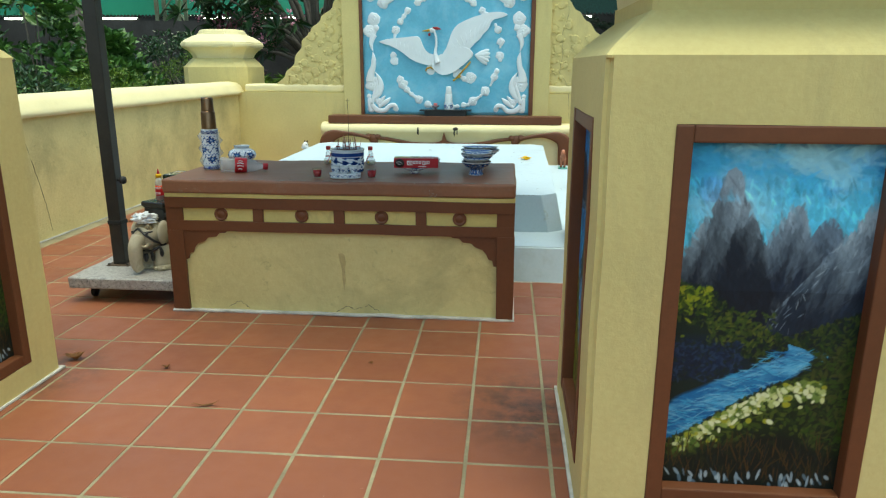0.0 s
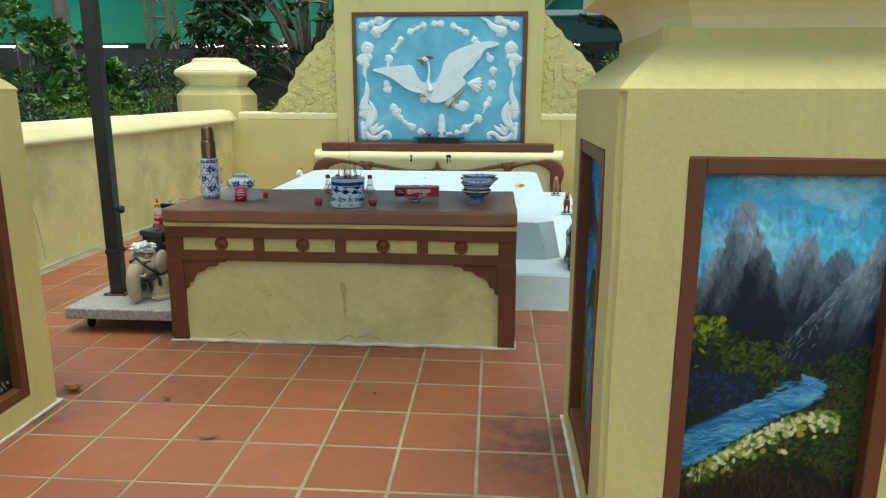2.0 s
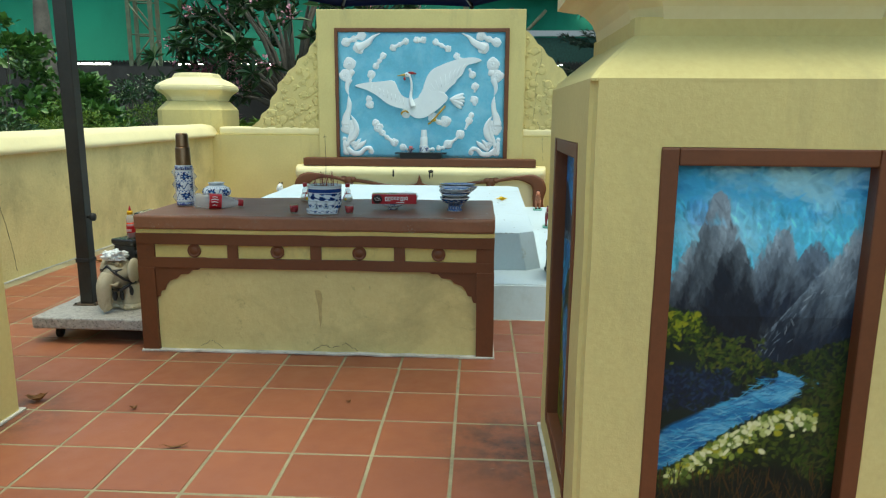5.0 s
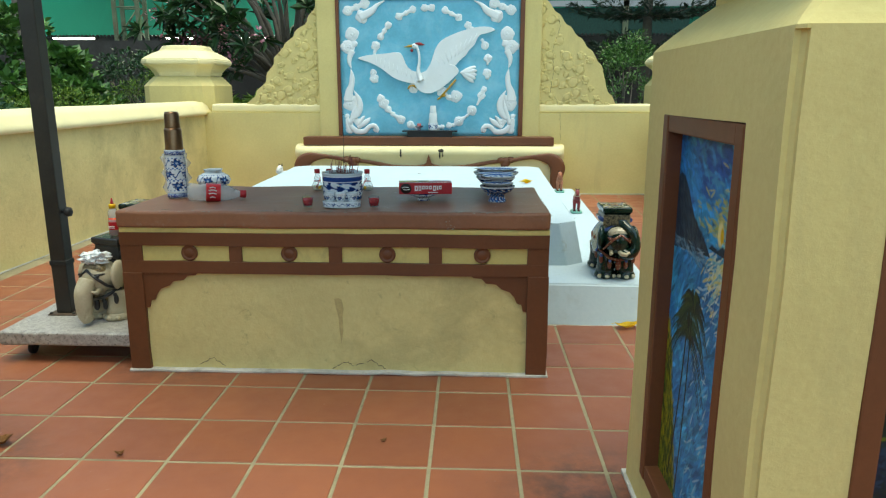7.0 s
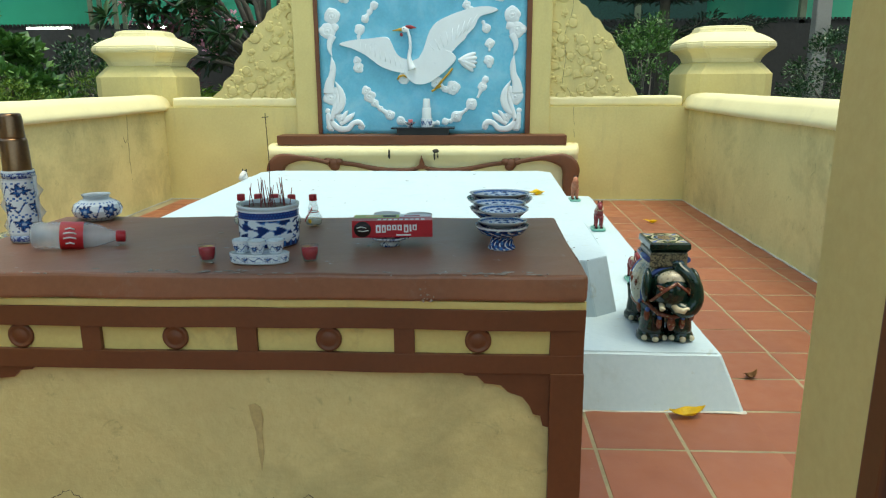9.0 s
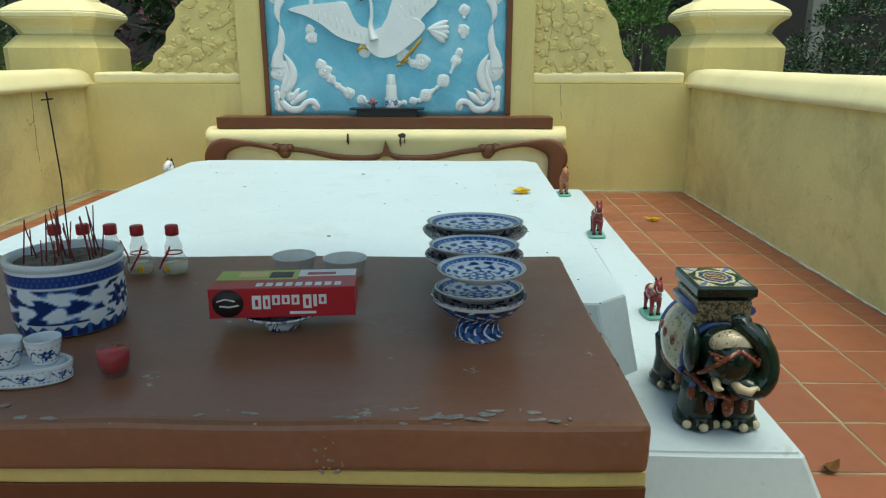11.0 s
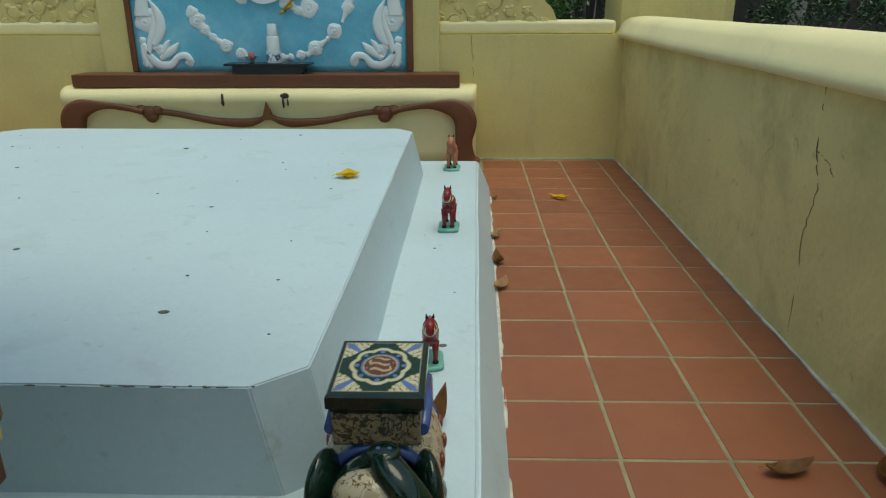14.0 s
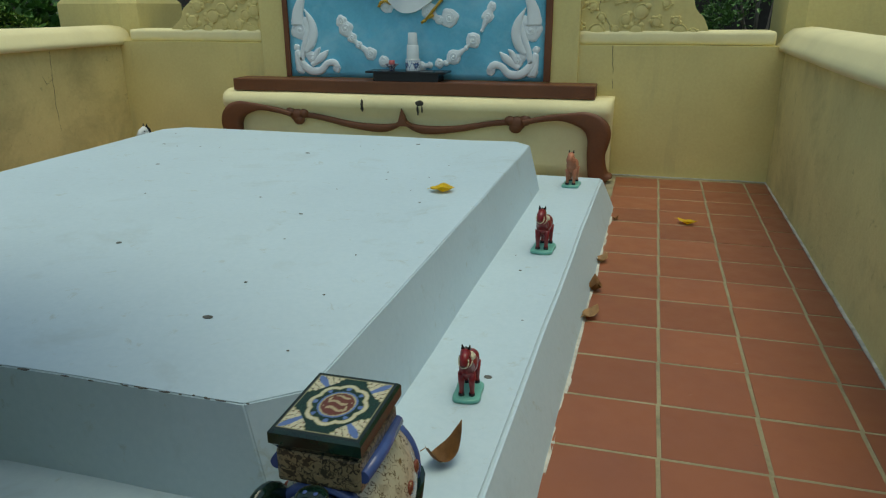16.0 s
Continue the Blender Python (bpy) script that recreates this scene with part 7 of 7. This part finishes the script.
for a in (((0.225, 6.585, 0.4715), 0.11, 0.040, 0.012, 12, LEAF_Y, "curled yellow fallen leaf on the slab"), ((1.37, 7.96, 0.001), 0.13, 0.03, 0.025, -30, LEAF_Y, "yellow fallen leaf on the tiles"),
          ((0.912, 7.165, 0.001), 0.09, 0.028, 0.03, 60, LEAF_P, "pale dry fallen leaf"), ((0.906, 6.77, 0.001), 0.09, 0.03, 0.05, 100, LEAF_B, "brown curled fallen leaf"), ((0.905, 6.46, 0.001), 0.12, 0.03, 0.03, 65, LEAF_P, "pale dry fallen leaf"),
          ((1.603, 5.165, 0.001), 0.14, 0.028, 0.035, 10, LEAF_B, "brown curled fallen leaf on the tiles"), ((1.86, 5.15, 0.001), 0.10, 0.03, 0.03, 70, LEAF_B, "brown fallen leaf by the wall"), ((0.650, 5.065, 0.2095), 0.11, 0.030, 0.075, 55, LEAF_B, "brown curled fallen leaf on the plinth"),
          ((0.60, 4.262, 0.001), 0.14, 0.03, 0.03, 8, LEAF_Y, "yellowing fallen leaf at the foot of the plinth"), ((-1.457, 2.846, 0.001), 0.035, 0.012, 0.02, 20, LEAF_B, "small brown leaf scrap on the tiles"), ((-1.127, 2.515, 0.001), 0.10, 0.006, 0.02, 15, LEAF_B, "dry twig of leaf on the tiles"),
          ((-1.92, 2.90, 0.001), 0.09, 0.03, 0.03, 10, LEAF_B, "brown dry leaf by the gate post"), ((-3.2, 5.75, 0.001), 0.12, 0.03, 0.03, 15, LEAF_P, "pale dry leaf on the tiles"), ((-2.95, 6.15, 0.001), 0.07, 0.025, 0.02, 40, LEAF_P, "pale dry leaf on the tiles"), ((0.95, 7.95, 0.001), 0.04, 0.014, 0.02, 40, LEAF_B, "small brown leaf scrap"),
          ((0.97, 4.62, 0.001), 0.06, 0.02, 0.03, 20, LEAF_B, "brown leaf scrap on the tiles"), ((-0.55, 2.98, 0.001), 0.02, 0.008, 0.01, 20, LEAF_B, "tiny brown leaf scrap")):
    dead_leaf(*a)

# ---- the garden and yard beyond the walls ----
BARK = painted("grey_bark", (0.16, 0.14, 0.115), 0.9, 0.2, 4, 60, 0.7, (0.07, 0.06, 0.05), 6, 0.5, 0.7, 0.6, False, 0.01)
G_DARK = leaf_material("dark_glossy_leaf", (0.012, 0.040, 0.014), (0.045, 0.115, 0.035), 0.35)
G_MID = leaf_material("mid_green_leaf", (0.030, 0.095, 0.022), (0.12, 0.26, 0.055))
G_BRIGHT = leaf_material("bright_fern_leaf", (0.05, 0.12, 0.012), (0.17, 0.27, 0.03))
G_PINE = leaf_material("dark_pine_leaf", (0.008, 0.025, 0.014), (0.025, 0.06, 0.03))
PURPLE = leaf_material("purple_leaf", (0.10, 0.03, 0.045), (0.25, 0.09, 0.12))
PINK = leaf_material("pink_petal", (0.45, 0.14, 0.22), (0.75, 0.38, 0.46))


def leaf_mesh(name, spots, mat, seed, length, ratio=0.42, droop=0.3, bend=0.12):
    """Many small folded leaves; spots are (place, outward way)."""
    r = np.random.RandomState(seed)
    n = len(spots)
    p = np.array([s[0] for s in spots], float)
    w = np.array([s[1] for s in spots], float) + r.normal(0, 0.45, (n, 3))
    w[:, 2] -= droop * r.rand(n)
    w /= np.linalg.norm(w, axis=1)[:, None] + 1e-9
    side = np.cross(w, r.normal(0, 1, (n, 3)) * 0.5 + np.array((0, 0, 1.0)))
    side /= np.linalg.norm(side, axis=1)[:, None] + 1e-9
    up = np.cross(side, w)
    L = (length * r.uniform(0.6, 1.25, n))[:, None]
    v = np.stack([p, p + w * L * 0.45 + side * L * ratio * 0.5 + up * L * bend, p + w * L, p + w * L * 0.45 - side * L * ratio * 0.5 + up * L * bend], 1).reshape(-1, 3)
    f = [(4 * i, 4 * i + 1, 4 * i + 2) for i in range(n)] + [(4 * i, 4 * i + 2, 4 * i + 3) for i in range(n)]
    me = bpy.data.meshes.new(name)
    me.from_pydata(v.tolist(), [], f)
    me.materials.append(mat)
    return me


def sprigs(r, tips, per, spread, whorl=False):
    """Leaf places gathered round twig tips."""
    out = []
    for (x, y, z), way in tips:
        for k in range(per):
            a, e = r.uniform(0, 6.283), r.uniform(-0.4, 0.9)
            d = (math.cos(a) * math.cos(e), math.sin(a) * math.cos(e), math.sin(e))
            if whorl:
                out.append(((x, y, z), tuple(0.9 * q + 0.4 * w for q, w in zip(d, way))))
            else:
                s = spread * r.random() ** 0.5
                out.append(((x + d[0] * s, y + d[1] * s, z + d[2] * s), tuple(0.7 * q + 0.5 * w for q, w in zip(d, way))))
    return out


def plant(name, at, tips, mat, label, category, seed, per, spread, length, ratio=0.42, whorl=False, trunk=0.04, limbs=14, group="", droop=0.3, bark=True):
    """Stem, limbs to some of the tips, and a crown of leaves. Tips are relative to the foot."""
    r = random.Random(seed)
    p = root(name, at, label, category, group)
    if bark:
        bm = bmesh.new()
        zt = max(t[0][2] for t in tips)
        zl = min(t[0][2] for t in tips)
        fork = (0, 0, max(0.05, zl * 0.75))
        tube(bm, [(0, 0, -0.06), (0.03, 0.02, fork[2] * 0.5), fork], [trunk, trunk * 0.85, trunk * 0.7], 8)
        for t in r.sample(tips, min(limbs, len(tips))):
            q = t[0]
            m = (q[0] * 0.45 + r.uniform(-.05, .05), q[1] * 0.45, fork[2] + (q[2] - fork[2]) * 0.6)
            tube(bm, [fork, m, q], [trunk * 0.55, trunk * 0.35, trunk * 0.12], 6)
        part("trunk", bm, BARK, p)
    c = place(new("crown", leaf_mesh("crown", sprigs(r, tips, per, spread, whorl), mat, seed, length, ratio, droop)), [])
    c.parent = p
    return p


def dome(seed, n, rx, ry, z0, z1, lump=0.25):
    """Twig tips over a lumpy crown, with gaps."""
    r = random.Random(seed)
    out = []
    while len(out) < n:
        a, h = r.uniform(0, 6.283), r.uniform(-0.25, 1)
        k = math.sqrt(max(0.0, 1 - h * h)) if h > 0 else 1.0
        nz = 1 + lump * 2 * noise.noise(Vector((math.cos(a) * 1.6, math.sin(a) * 1.6, h * 2 + seed)))
        if noise.noise(Vector((math.cos(a) * 3, math.sin(a) * 3, h * 3 + 5 * seed))) < -0.28:
            continue
        f = nz * r.uniform(0.72, 1.0)
        out.append(((rx * k * math.cos(a) * f, ry * k * math.sin(a) * f, z0 + (z1 - z0) * (0.2 + 0.8 * h) * (0.6 + 0.4 * f)), (k * math.cos(a), k * math.sin(a), 0.4 + 0.6 * h)))
    return out


# shrubs beside the west wall and behind it
plant("shrub", (-6.9, 10.2, 0), dome(1, 70, 0.75, 0.7, 0.5, 2.5), G_MID, "tall leafy green shrub behind the wall", "shrub", 1, 34, 0.17, 0.13, 0.75)
plant("shrub", (-5.95, 10.4, 0), dome(2, 60, 0.6, 0.6, 0.3, 1.75), G_MID, "broad leaved green shrub behind the wall", "shrub", 2, 30, 0.16, 0.14, 0.8)
plant("shrub", (-5.55, 11.4, 0), dome(3, 60, 0.7, 0.6, 0.3, 1.85), G_DARK, "dense dark green shrub", "shrub", 3, 50, 0.15, 0.07, 0.5)
plant("shrub", (-4.8, 11.0, 0), dome(4, 80, 0.85, 0.6, 0.2, 1.5), G_BRIGHT, "low bright green feathery shrub", "shrub", 4, 80, 0.16, 0.05, 0.32)
plant("shrub", (-5.5, 9.4, 0), dome(5, 60, 0.8, 0.6, 0.2, 1.32), G_BRIGHT, "low bright green feathery shrub", "shrub", 5, 80, 0.16, 0.05, 0.32)
plant("shrub", (-4.9, 12.6, 0), dome(6, 40, 0.5, 0.5, 0.9, 2.15), PURPLE, "thin shrub with purple leaves", "shrub", 6, 10, 0.16, 0.10, 0.5)
plant("shrub", (-7.8, 9.0, 0), dome(7, 60, 0.8, 0.7, 0.3, 1.9), G_MID, "leafy green shrub behind the wall", "shrub", 7, 32, 0.16, 0.12, 0.6)
plant("shrub", (-5.3, 7.4, 0), dome(8, 50, 0.7, 0.7, 0.2, 1.3), G_DARK, "low dark green shrub", "shrub", 8, 40, 0.15, 0.08, 0.5)
plant("shrub", (2.15, 12.0, 0), dome(9, 90, 0.75, 0.6, 0.5, 2.05), G_MID, "bright small-leaved shrub behind the back wall", "shrub", 9, 60, 0.16, 0.06, 0.5)
plant("shrub", (5.0, 12.3, 0), dome(10, 80, 0.9, 0.7, 0.4, 1.9), G_DARK, "small-leaved dark shrub behind the corner post", "shrub", 10, 60, 0.17, 0.065, 0.5)
plant("shrub", (3.4, 12.5, 0), dome(11, 40, 0.5, 0.4, 0.3, 1.4), G_DARK, "small dark green shrub behind the wall", "shrub", 11, 50, 0.15, 0.06, 0.5)
# frangipani with whorled leaves and pink flowers
tips = [((x, y, z), w) for (x, y, z), w in dome(21, 240, 2.3, 1.5, 1.55, 4.4, 0.3)]
fr = plant("frangipani_tree", (-3.5, 13.4, 0), tips, G_DARK, "frangipani tree with long dark leaves and pink flowers", "tree", 21, 17, 0.1, 0.30, 0.30, True, 0.11, 40, "", 0.5)
r = random.Random(77)
fl = []
for q, w in r.sample(tips, 70):
    for k in range(26):
        a = (r.gauss(0, 1), r.gauss(0, 1) - 0.3, r.gauss(0, 1) + 0.4)
        fl.append(((q[0] + w[0] * 0.16 + 0.06 * a[0], q[1] + w[1] * 0.16 - 0.05 + 0.06 * a[1], q[2] + 0.05 + 0.05 * a[2]), a))
c = place(new("blossom", leaf_mesh("blossom", fl, PINK, 5, 0.055, 0.75)), [])
c.parent = fr
c["label"] = "pink blossoms"
tagged(c, kind="stuff")
# palm fronds by the corner post
pf = root("palm_seedling", (-3.6, 11.4, 0), "young palm with arching yellow green fronds", "palm")
for k in range(9):
    a, L = k * 0.7 + 0.3, 1.0
    mid = [(L * t * math.cos(a) * 0.8, L * t * math.sin(a) * 0.8, 0.75 + 1.0 * t - 0.75 * t * t) for t in [i / 10 for i in range(11)]]
    sp = []
    for i, q in enumerate(mid[2:]):
        for s in (-1, 1):
            for _ in range(3):
                sp.append(((q[0] + r.uniform(-.03, .03), q[1] + r.uniform(-.03, .03), q[2]), (math.cos(a) * 0.7 - s * math.sin(a) * 1.1, math.sin(a) * 0.7 + s * math.cos(a) * 1.1, -0.1)))
    f = place(new("frond", leaf_mesh("frond", sp, G_BRIGHT, 40 + k, 0.26, 0.12, 0.2)), [])
    f.parent = pf
bm = bmesh.new()
tube(bm, [(0, 0, -0.06), (0, 0, 0.8)], [0.09, 0.05], 8)
part("trunk", bm, BARK, pf)
# palm trunk
pt = root("palm_tree", (-8.95, 14.5, 0), "tall smooth grey palm trunk", "palm tree")
bm = bmesh.new()
lathe(bm, [(0.30 - 0.012 * k + 0.006 * (k % 2), 0.25 * k - 0.06) for k in range(21)], 18)
part("trunk", bm, BARK, pt, "", True)
# layered conifer
pine = root("conifer", (3.15, 15.0, 0), "dark layered conifer with drooping whorled branches", "tree")
bm = bmesh.new()
tube(bm, [(0, 0, -0.06), (0, 0, 7.0)], [0.12, 0.03], 10)
part("trunk", bm, BARK, pine)
for tier in range(7):
    z = 2.05 + 0.62 * tier
    sp, bm = [], bmesh.new()
    for k in range(9):
        a = k * 0.70 + tier * 0.33
        L = (1.75 - 0.17 * tier) * r.uniform(0.8, 1.1)
        line = [(L * t * math.cos(a), L * t * math.sin(a), z - 0.25 * t + 0.42 * t * t) for t in [i / 14 for i in range(15)]]
        tube(bm, line, [0.022 * (1 - 0.9 * i / 14) for i in range(15)], 5)
        for i, q in enumerate(line[2:]):
            for s in (-1, 1):
                for _ in range(9):
                    t = r.random()
                    sp.append(((q[0] + r.uniform(-.05, .05) - s * math.sin(a) * 0.22 * t, q[1] + r.uniform(-.05, .05) + s * math.cos(a) * 0.22 * t, q[2] - 0.03 * t), (math.cos(a) - s * 0.8 * math.sin(a), math.sin(a) + s * 0.8 * math.cos(a), 0.35)))
    br = part("branch_whorl", bm, BARK, pine)
    f = place(new("needles", leaf_mesh("needles", sp, G_PINE, 60 + tier, 0.15, 0.16, 0.1)), [])
    f.parent = br

# dark boundary wall to the north, green shade net, tube lamps, lattice mast
BLOCK = painted("blackened_block_wall", (0.045, 0.043, 0.040), 0.9, 0.35, 0.8, 12, 0.6, (0.10, 0.10, 0.095), 1.2, 0.55, 0.75, 0.6, True, 0.01)
NET = painted("green_shade_net", (0.008, 0.27, 0.17), 0.7, 0.18, 0.25, 60, 0.2, (0.005, 0.13, 0.09), 0.35, 0.5, 0.7, 0.6, True)
MAST = painted("weathered_green_steel", (0.14, 0.17, 0.10), 0.6, 0.25, 4, 50, 0.2, (0.16, 0.08, 0.04), 3, 0.5, 0.65, 0.7)
TUBE = plain("lit_tube_lamp", (0.9, 0.97, 1.0), 0.3, emit=6.0)
PALE_WALL = painted("pale_grey_render", (0.42, 0.44, 0.46), 0.8, 0.08, 0.5, 10, 0.2)
# west, east and south walls stand out of view, added to cut low skylight
for nm, a in (("wall_yard_north", (-32, 26, 17.0, 17.3, -0.06, 2.34)), ("wall_yard_west", (-16.3, -16, -14, 17.0, -0.06, 6.0)), ("wall_yard_east", (11, 11.3, -14, 17.0, -0.06, 6.0)), ("wall_yard_south", (-16.3, 11.3, -14.3, -14, -0.06, 3.0))):
    structure(nm, boxed(*a), BLOCK, "dark weathered block wall to the north; other sides added unseen to cut sky light")
bm = bmesh.new()
loops = []
for i in range(60):
    x = -34 + i
    loops.append([(x, 19.6 + 0.12 * math.sin(1.7 * x), 2.62 + 0.02 * math.sin(6 * x)), (x, 19.4 + 0.15 * math.sin(0.9 * x), 4.2), (x, 20.2, 6.5), (x, 22, 8.5)])
rings(bm, loops, False, 0, False)
for f in bm.faces:
    f.smooth = True
bmesh.ops.solidify(bm, geom=bm.faces[:], thickness=0.02)
net = part("shade_net", bm, NET, None)
tagged(net, "green shade netting stretched high behind the yard wall", "netting")
bm = bmesh.new()
box(bm, -34, 10, 19.2, 19.35, 2.45, 2.60)
for i in range(400):
    x = -30 + 0.1 * i
    box(bm, x, x + 0.05, 19.15, 19.2, 2.57, 2.63)
tagged(part("roof_edge", bm, DARK_METAL, None), "dark corrugated roof edge under the netting", "roof edge")
for x in (-13.3, -10.6, -7.6, -5.9, -3.4, -1.0, 1.6):
    t = root("tube_lamp", (x, 19.15, 2.535), "lit white fluorescent tube lamp under the roof edge", "lamp", "tube lamps")
    bm = bmesh.new()
    tube(bm, [(-0.55, 0, 0), (0.55, 0, 0)], 0.022, 8)
    part("tube", bm, TUBE, t)
    part("holder", boxed(-0.6, 0.6, 0.02, 0.06, -0.02, 0.05), DARK_METAL, t)
t = root("tube_lamp", (2.8, 19.32, 3.84), "lit white fluorescent tube lamp on a truss", "lamp", "tube lamps", -50)
bm = bmesh.new()
tube(bm, [(-0.3, 0, 0.1), (0.3, 0, -0.1)], 0.03, 8)
part("tube", bm, TUBE, t)
part("holder", boxed(-0.3, 0.3, 0.03, 0.06, 0.0, 0.06), DARK_METAL, t)
mast = root("lattice_mast", (-8.45, 17.9, 0), "weathered green and rusty steel lattice mast", "mast")
bm = bmesh.new()
for dx, dy in ((-0.28, -0.2), (0.28, -0.2), (-0.28, 0.2), (0.28, 0.2)):
    bb = boxed(dx - 0.045, dx + 0.045, dy - 0.03, dy + 0.03, -0.06, 8)
    part("post", bb, MAST, mast)
for k in range(10):
    z = 0.8 * k
    for s in (-0.2, 0.2):
        bb = bmesh.new()
        tube(bb, [(-0.28, s, z), (0.28, s, z + 0.7)] if k % 2 else [(0.28, s, z), (-0.28, s, z + 0.7)], 0.022, 6)
        tube(bb, [(-0.28, s, z + 0.75), (0.28, s, z + 0.75)], 0.02, 6)
        part("brace", bb, MAST, mast)
bm.free()
# open steel shed and pale building beyond the east side
shed = root("steel_shed", (4, 21, 0), "open steel shed with trusses and green mesh", "shed")
for x in (-3.2, -1.2, 0.8):
    part("truss", boxed(x - 0.06, x + 0.06, -1.6, 1.5, 3.9, 4.02), MAST, shed)
    bb = bmesh.new()
    tube(bb, [(x, -1.6, 3.0), (x + 0.9, -1.6, 3.95)], 0.05, 6)
    part("brace", bb, MAST, shed)
part("roof", boxed(-4.5, 3.5, -1.8, 2.0, 4.3, 4.4), DARK_METAL, shed, "dark sheet roof")
for x in (-4.4, -0.4, 3.4):
    part("column", boxed(x - 0.07, x + 0.07, -1.8, -1.66, -0.06, 4.3), MAST, shed)
part("mesh_panel", boxed(-4.2, 1.2, -1.75, -1.70, 2.3, 3.25), painted("dark_green_mesh", (0.012, 0.06, 0.045), 0.7, 0.3, 20), shed, "dark green wire mesh")
part("beam", boxed(-4.5, 3.5, -1.8, -1.7, 3.28, 3.42), PALE_WALL, shed)
pb = root("far_building", (10, 26, 0), "pale grey rendered building behind the trees", "building")
part("wall", boxed(-6, 8, -1, 3, -0.06, 6.5), PALE_WALL, pb)
part("roof", boxed(-6.3, 8.3, -1.3, 3.3, 6.5, 6.7), DARK_METAL, pb)
cp = root("concrete_post", (5.88, 15.0, 0), "weathered grey concrete post", "post")
bm = boxed(-0.13, 0.13, -0.1, 0.1, -0.06, 2.9, 0.02)
part("shaft", rough_up(finer(bm, 0.2), 0.012, 3), CONCRETE, cp)

# cracks in the walls
west, east, north = (bpy.data.objects[k] for k in ("wall_west", "wall_east", "wall_north"))
crack(east, [(WR + 0.001 + 0.016 * (5.96 - WB), 5.96, 0.94), (WR - 0.001 + 0.016 * (5.95 - WB), 5.95, 0.72), (WR + 0.016 * (5.90 - WB), 5.90, 0.6), (WR + 0.016 * (5.95 - WB), 5.95, 0.42), (WR + 0.016 * (5.935 - WB), 5.935, 0.03)], 1)
crack(east, [(WR + 0.016 * (5.95 - WB), 5.95, 0.72), (WR + 0.016 * (5.86 - WB), 5.86, 0.70), (WR + 0.016 * (5.82 - WB), 5.82, 0.66)], 2, 0.0016)
crack(north, [(0.83, WB, 0.66), (0.81, WB - 0.002, 0.97)], 3)
crack(north, [(0.79, WB + 0.047, 0.98), (0.77, 9.247, 1.12), (0.69, 9.247, 1.22), (0.72, 9.247, 1.45), (0.70, 9.247, 1.68), (0.78, 9.247, 1.95), (0.76, 9.247, 2.08)], 4)
crack(west, [(WL, 8.38, 0.93), (WL, 8.35, 0.5), (WL, 8.36, 0.1)], 5)
crack(west, [(WL, 8.37, 0.72), (WL, 8.30, 0.68), (WL, 8.27, 0.74)], 6, 0.0015)
crack(west, [(WL, 4.9, 0.9), (WL, 5.0, 0.6), (WL, 5.08, 0.3), (WL, 5.12, 0.06)], 7)
crack(altar, [(-1.47 - ax, AY0 + 0.020 - ay, 0.03), (-1.40 - ax, AY0 + 0.020 - ay, 0.06), (-1.35 - ax, AY0 + 0.020 - ay, 0.02)], 8, 0.0016)
crack(altar, [(-0.86 - ax, AY0 + 0.020 - ay, 0.02), (-0.80 - ax, AY0 + 0.020 - ay, 0.05), (-0.76 - ax, AY0 + 0.020 - ay, 0.035), (-0.68 - ax, AY0 + 0.020 - ay, 0.06), (-0.62 - ax, AY0 + 0.020 - ay, 0.02)], 9, 0.0016)

# ---- floor tiles ----
COLS = [-0.075 - 0.301 * k for k in range(11, 0, -1)] + [-0.075, 0.216, 0.53, 0.85, 1.170, 1.474, 1.774, 2.075]
ROWS_Y = [2.501 + 0.3018 * k for k in range(-10, 23)]
GAP = 0.0066


def tile_mesh(w, d):
    bm = boxed(-w / 2, w / 2, -d / 2, d / 2, -0.012, 0.0)
    e = [k for k in bm.edges if all(v.co.z > -0.001 for v in k.verts)]
    bmesh.ops.bevel(bm, geom=e, offset=0.0012, segments=1, affect="EDGES")
    me = bpy.data.meshes.new("tile")
    bm.to_mesh(me)
    bm.free()
    me.materials.append(TILE)
    return me


shapes, rest, count = {}, bmesh.new(), 0
rt = random.Random(8)
for i in range(len(COLS) - 1):
    for j in range(len(ROWS_Y) - 1):
        x0, x1, y0, y1 = COLS[i], COLS[i + 1], ROWS_Y[j], ROWS_Y[j + 1]
        if x1 < WL or y0 > WB or (x0 > -2.4 and x1 < 0.8 and y0 > 4.5):
            continue
        lean = 0.014 * (y0 - 5.4) if x0 > 0.7 and y0 > 3.0 else 0.0
        dy = [-0.022 * (x0 + 0.2) * min(1.0, max(0.0, (y - 2.5) / 0.9)) if x0 < 0.3 and y < 3.8 else 0.0 for y in (y0, y1)]
        x0, x1 = max(x0 + lean, WL - 0.02), min(x1 + lean, WR + 0.02) if y1 > 2.6 else x1
        y0, y1 = y0 + dy[0], y1 + dy[1]
        w, d = round(x1 - x0 - 2 * GAP, 3), round(y1 - y0 - 2 * GAP, 3)
        z = rt.uniform(-0.0012, 0.0012)
        if w < 0.02:
            continue
        if y0 > 1.2 and count < 300:
            if (w, d) not in shapes:
                shapes[(w, d)] = tile_mesh(w, d)
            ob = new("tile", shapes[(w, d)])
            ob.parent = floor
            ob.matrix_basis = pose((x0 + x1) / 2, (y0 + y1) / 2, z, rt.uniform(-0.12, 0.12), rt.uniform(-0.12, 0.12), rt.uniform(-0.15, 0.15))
            count += 1
        else:
            box(rest, x0 + GAP, x1 - GAP, y0 + GAP, y1 - GAP, -0.012, z)
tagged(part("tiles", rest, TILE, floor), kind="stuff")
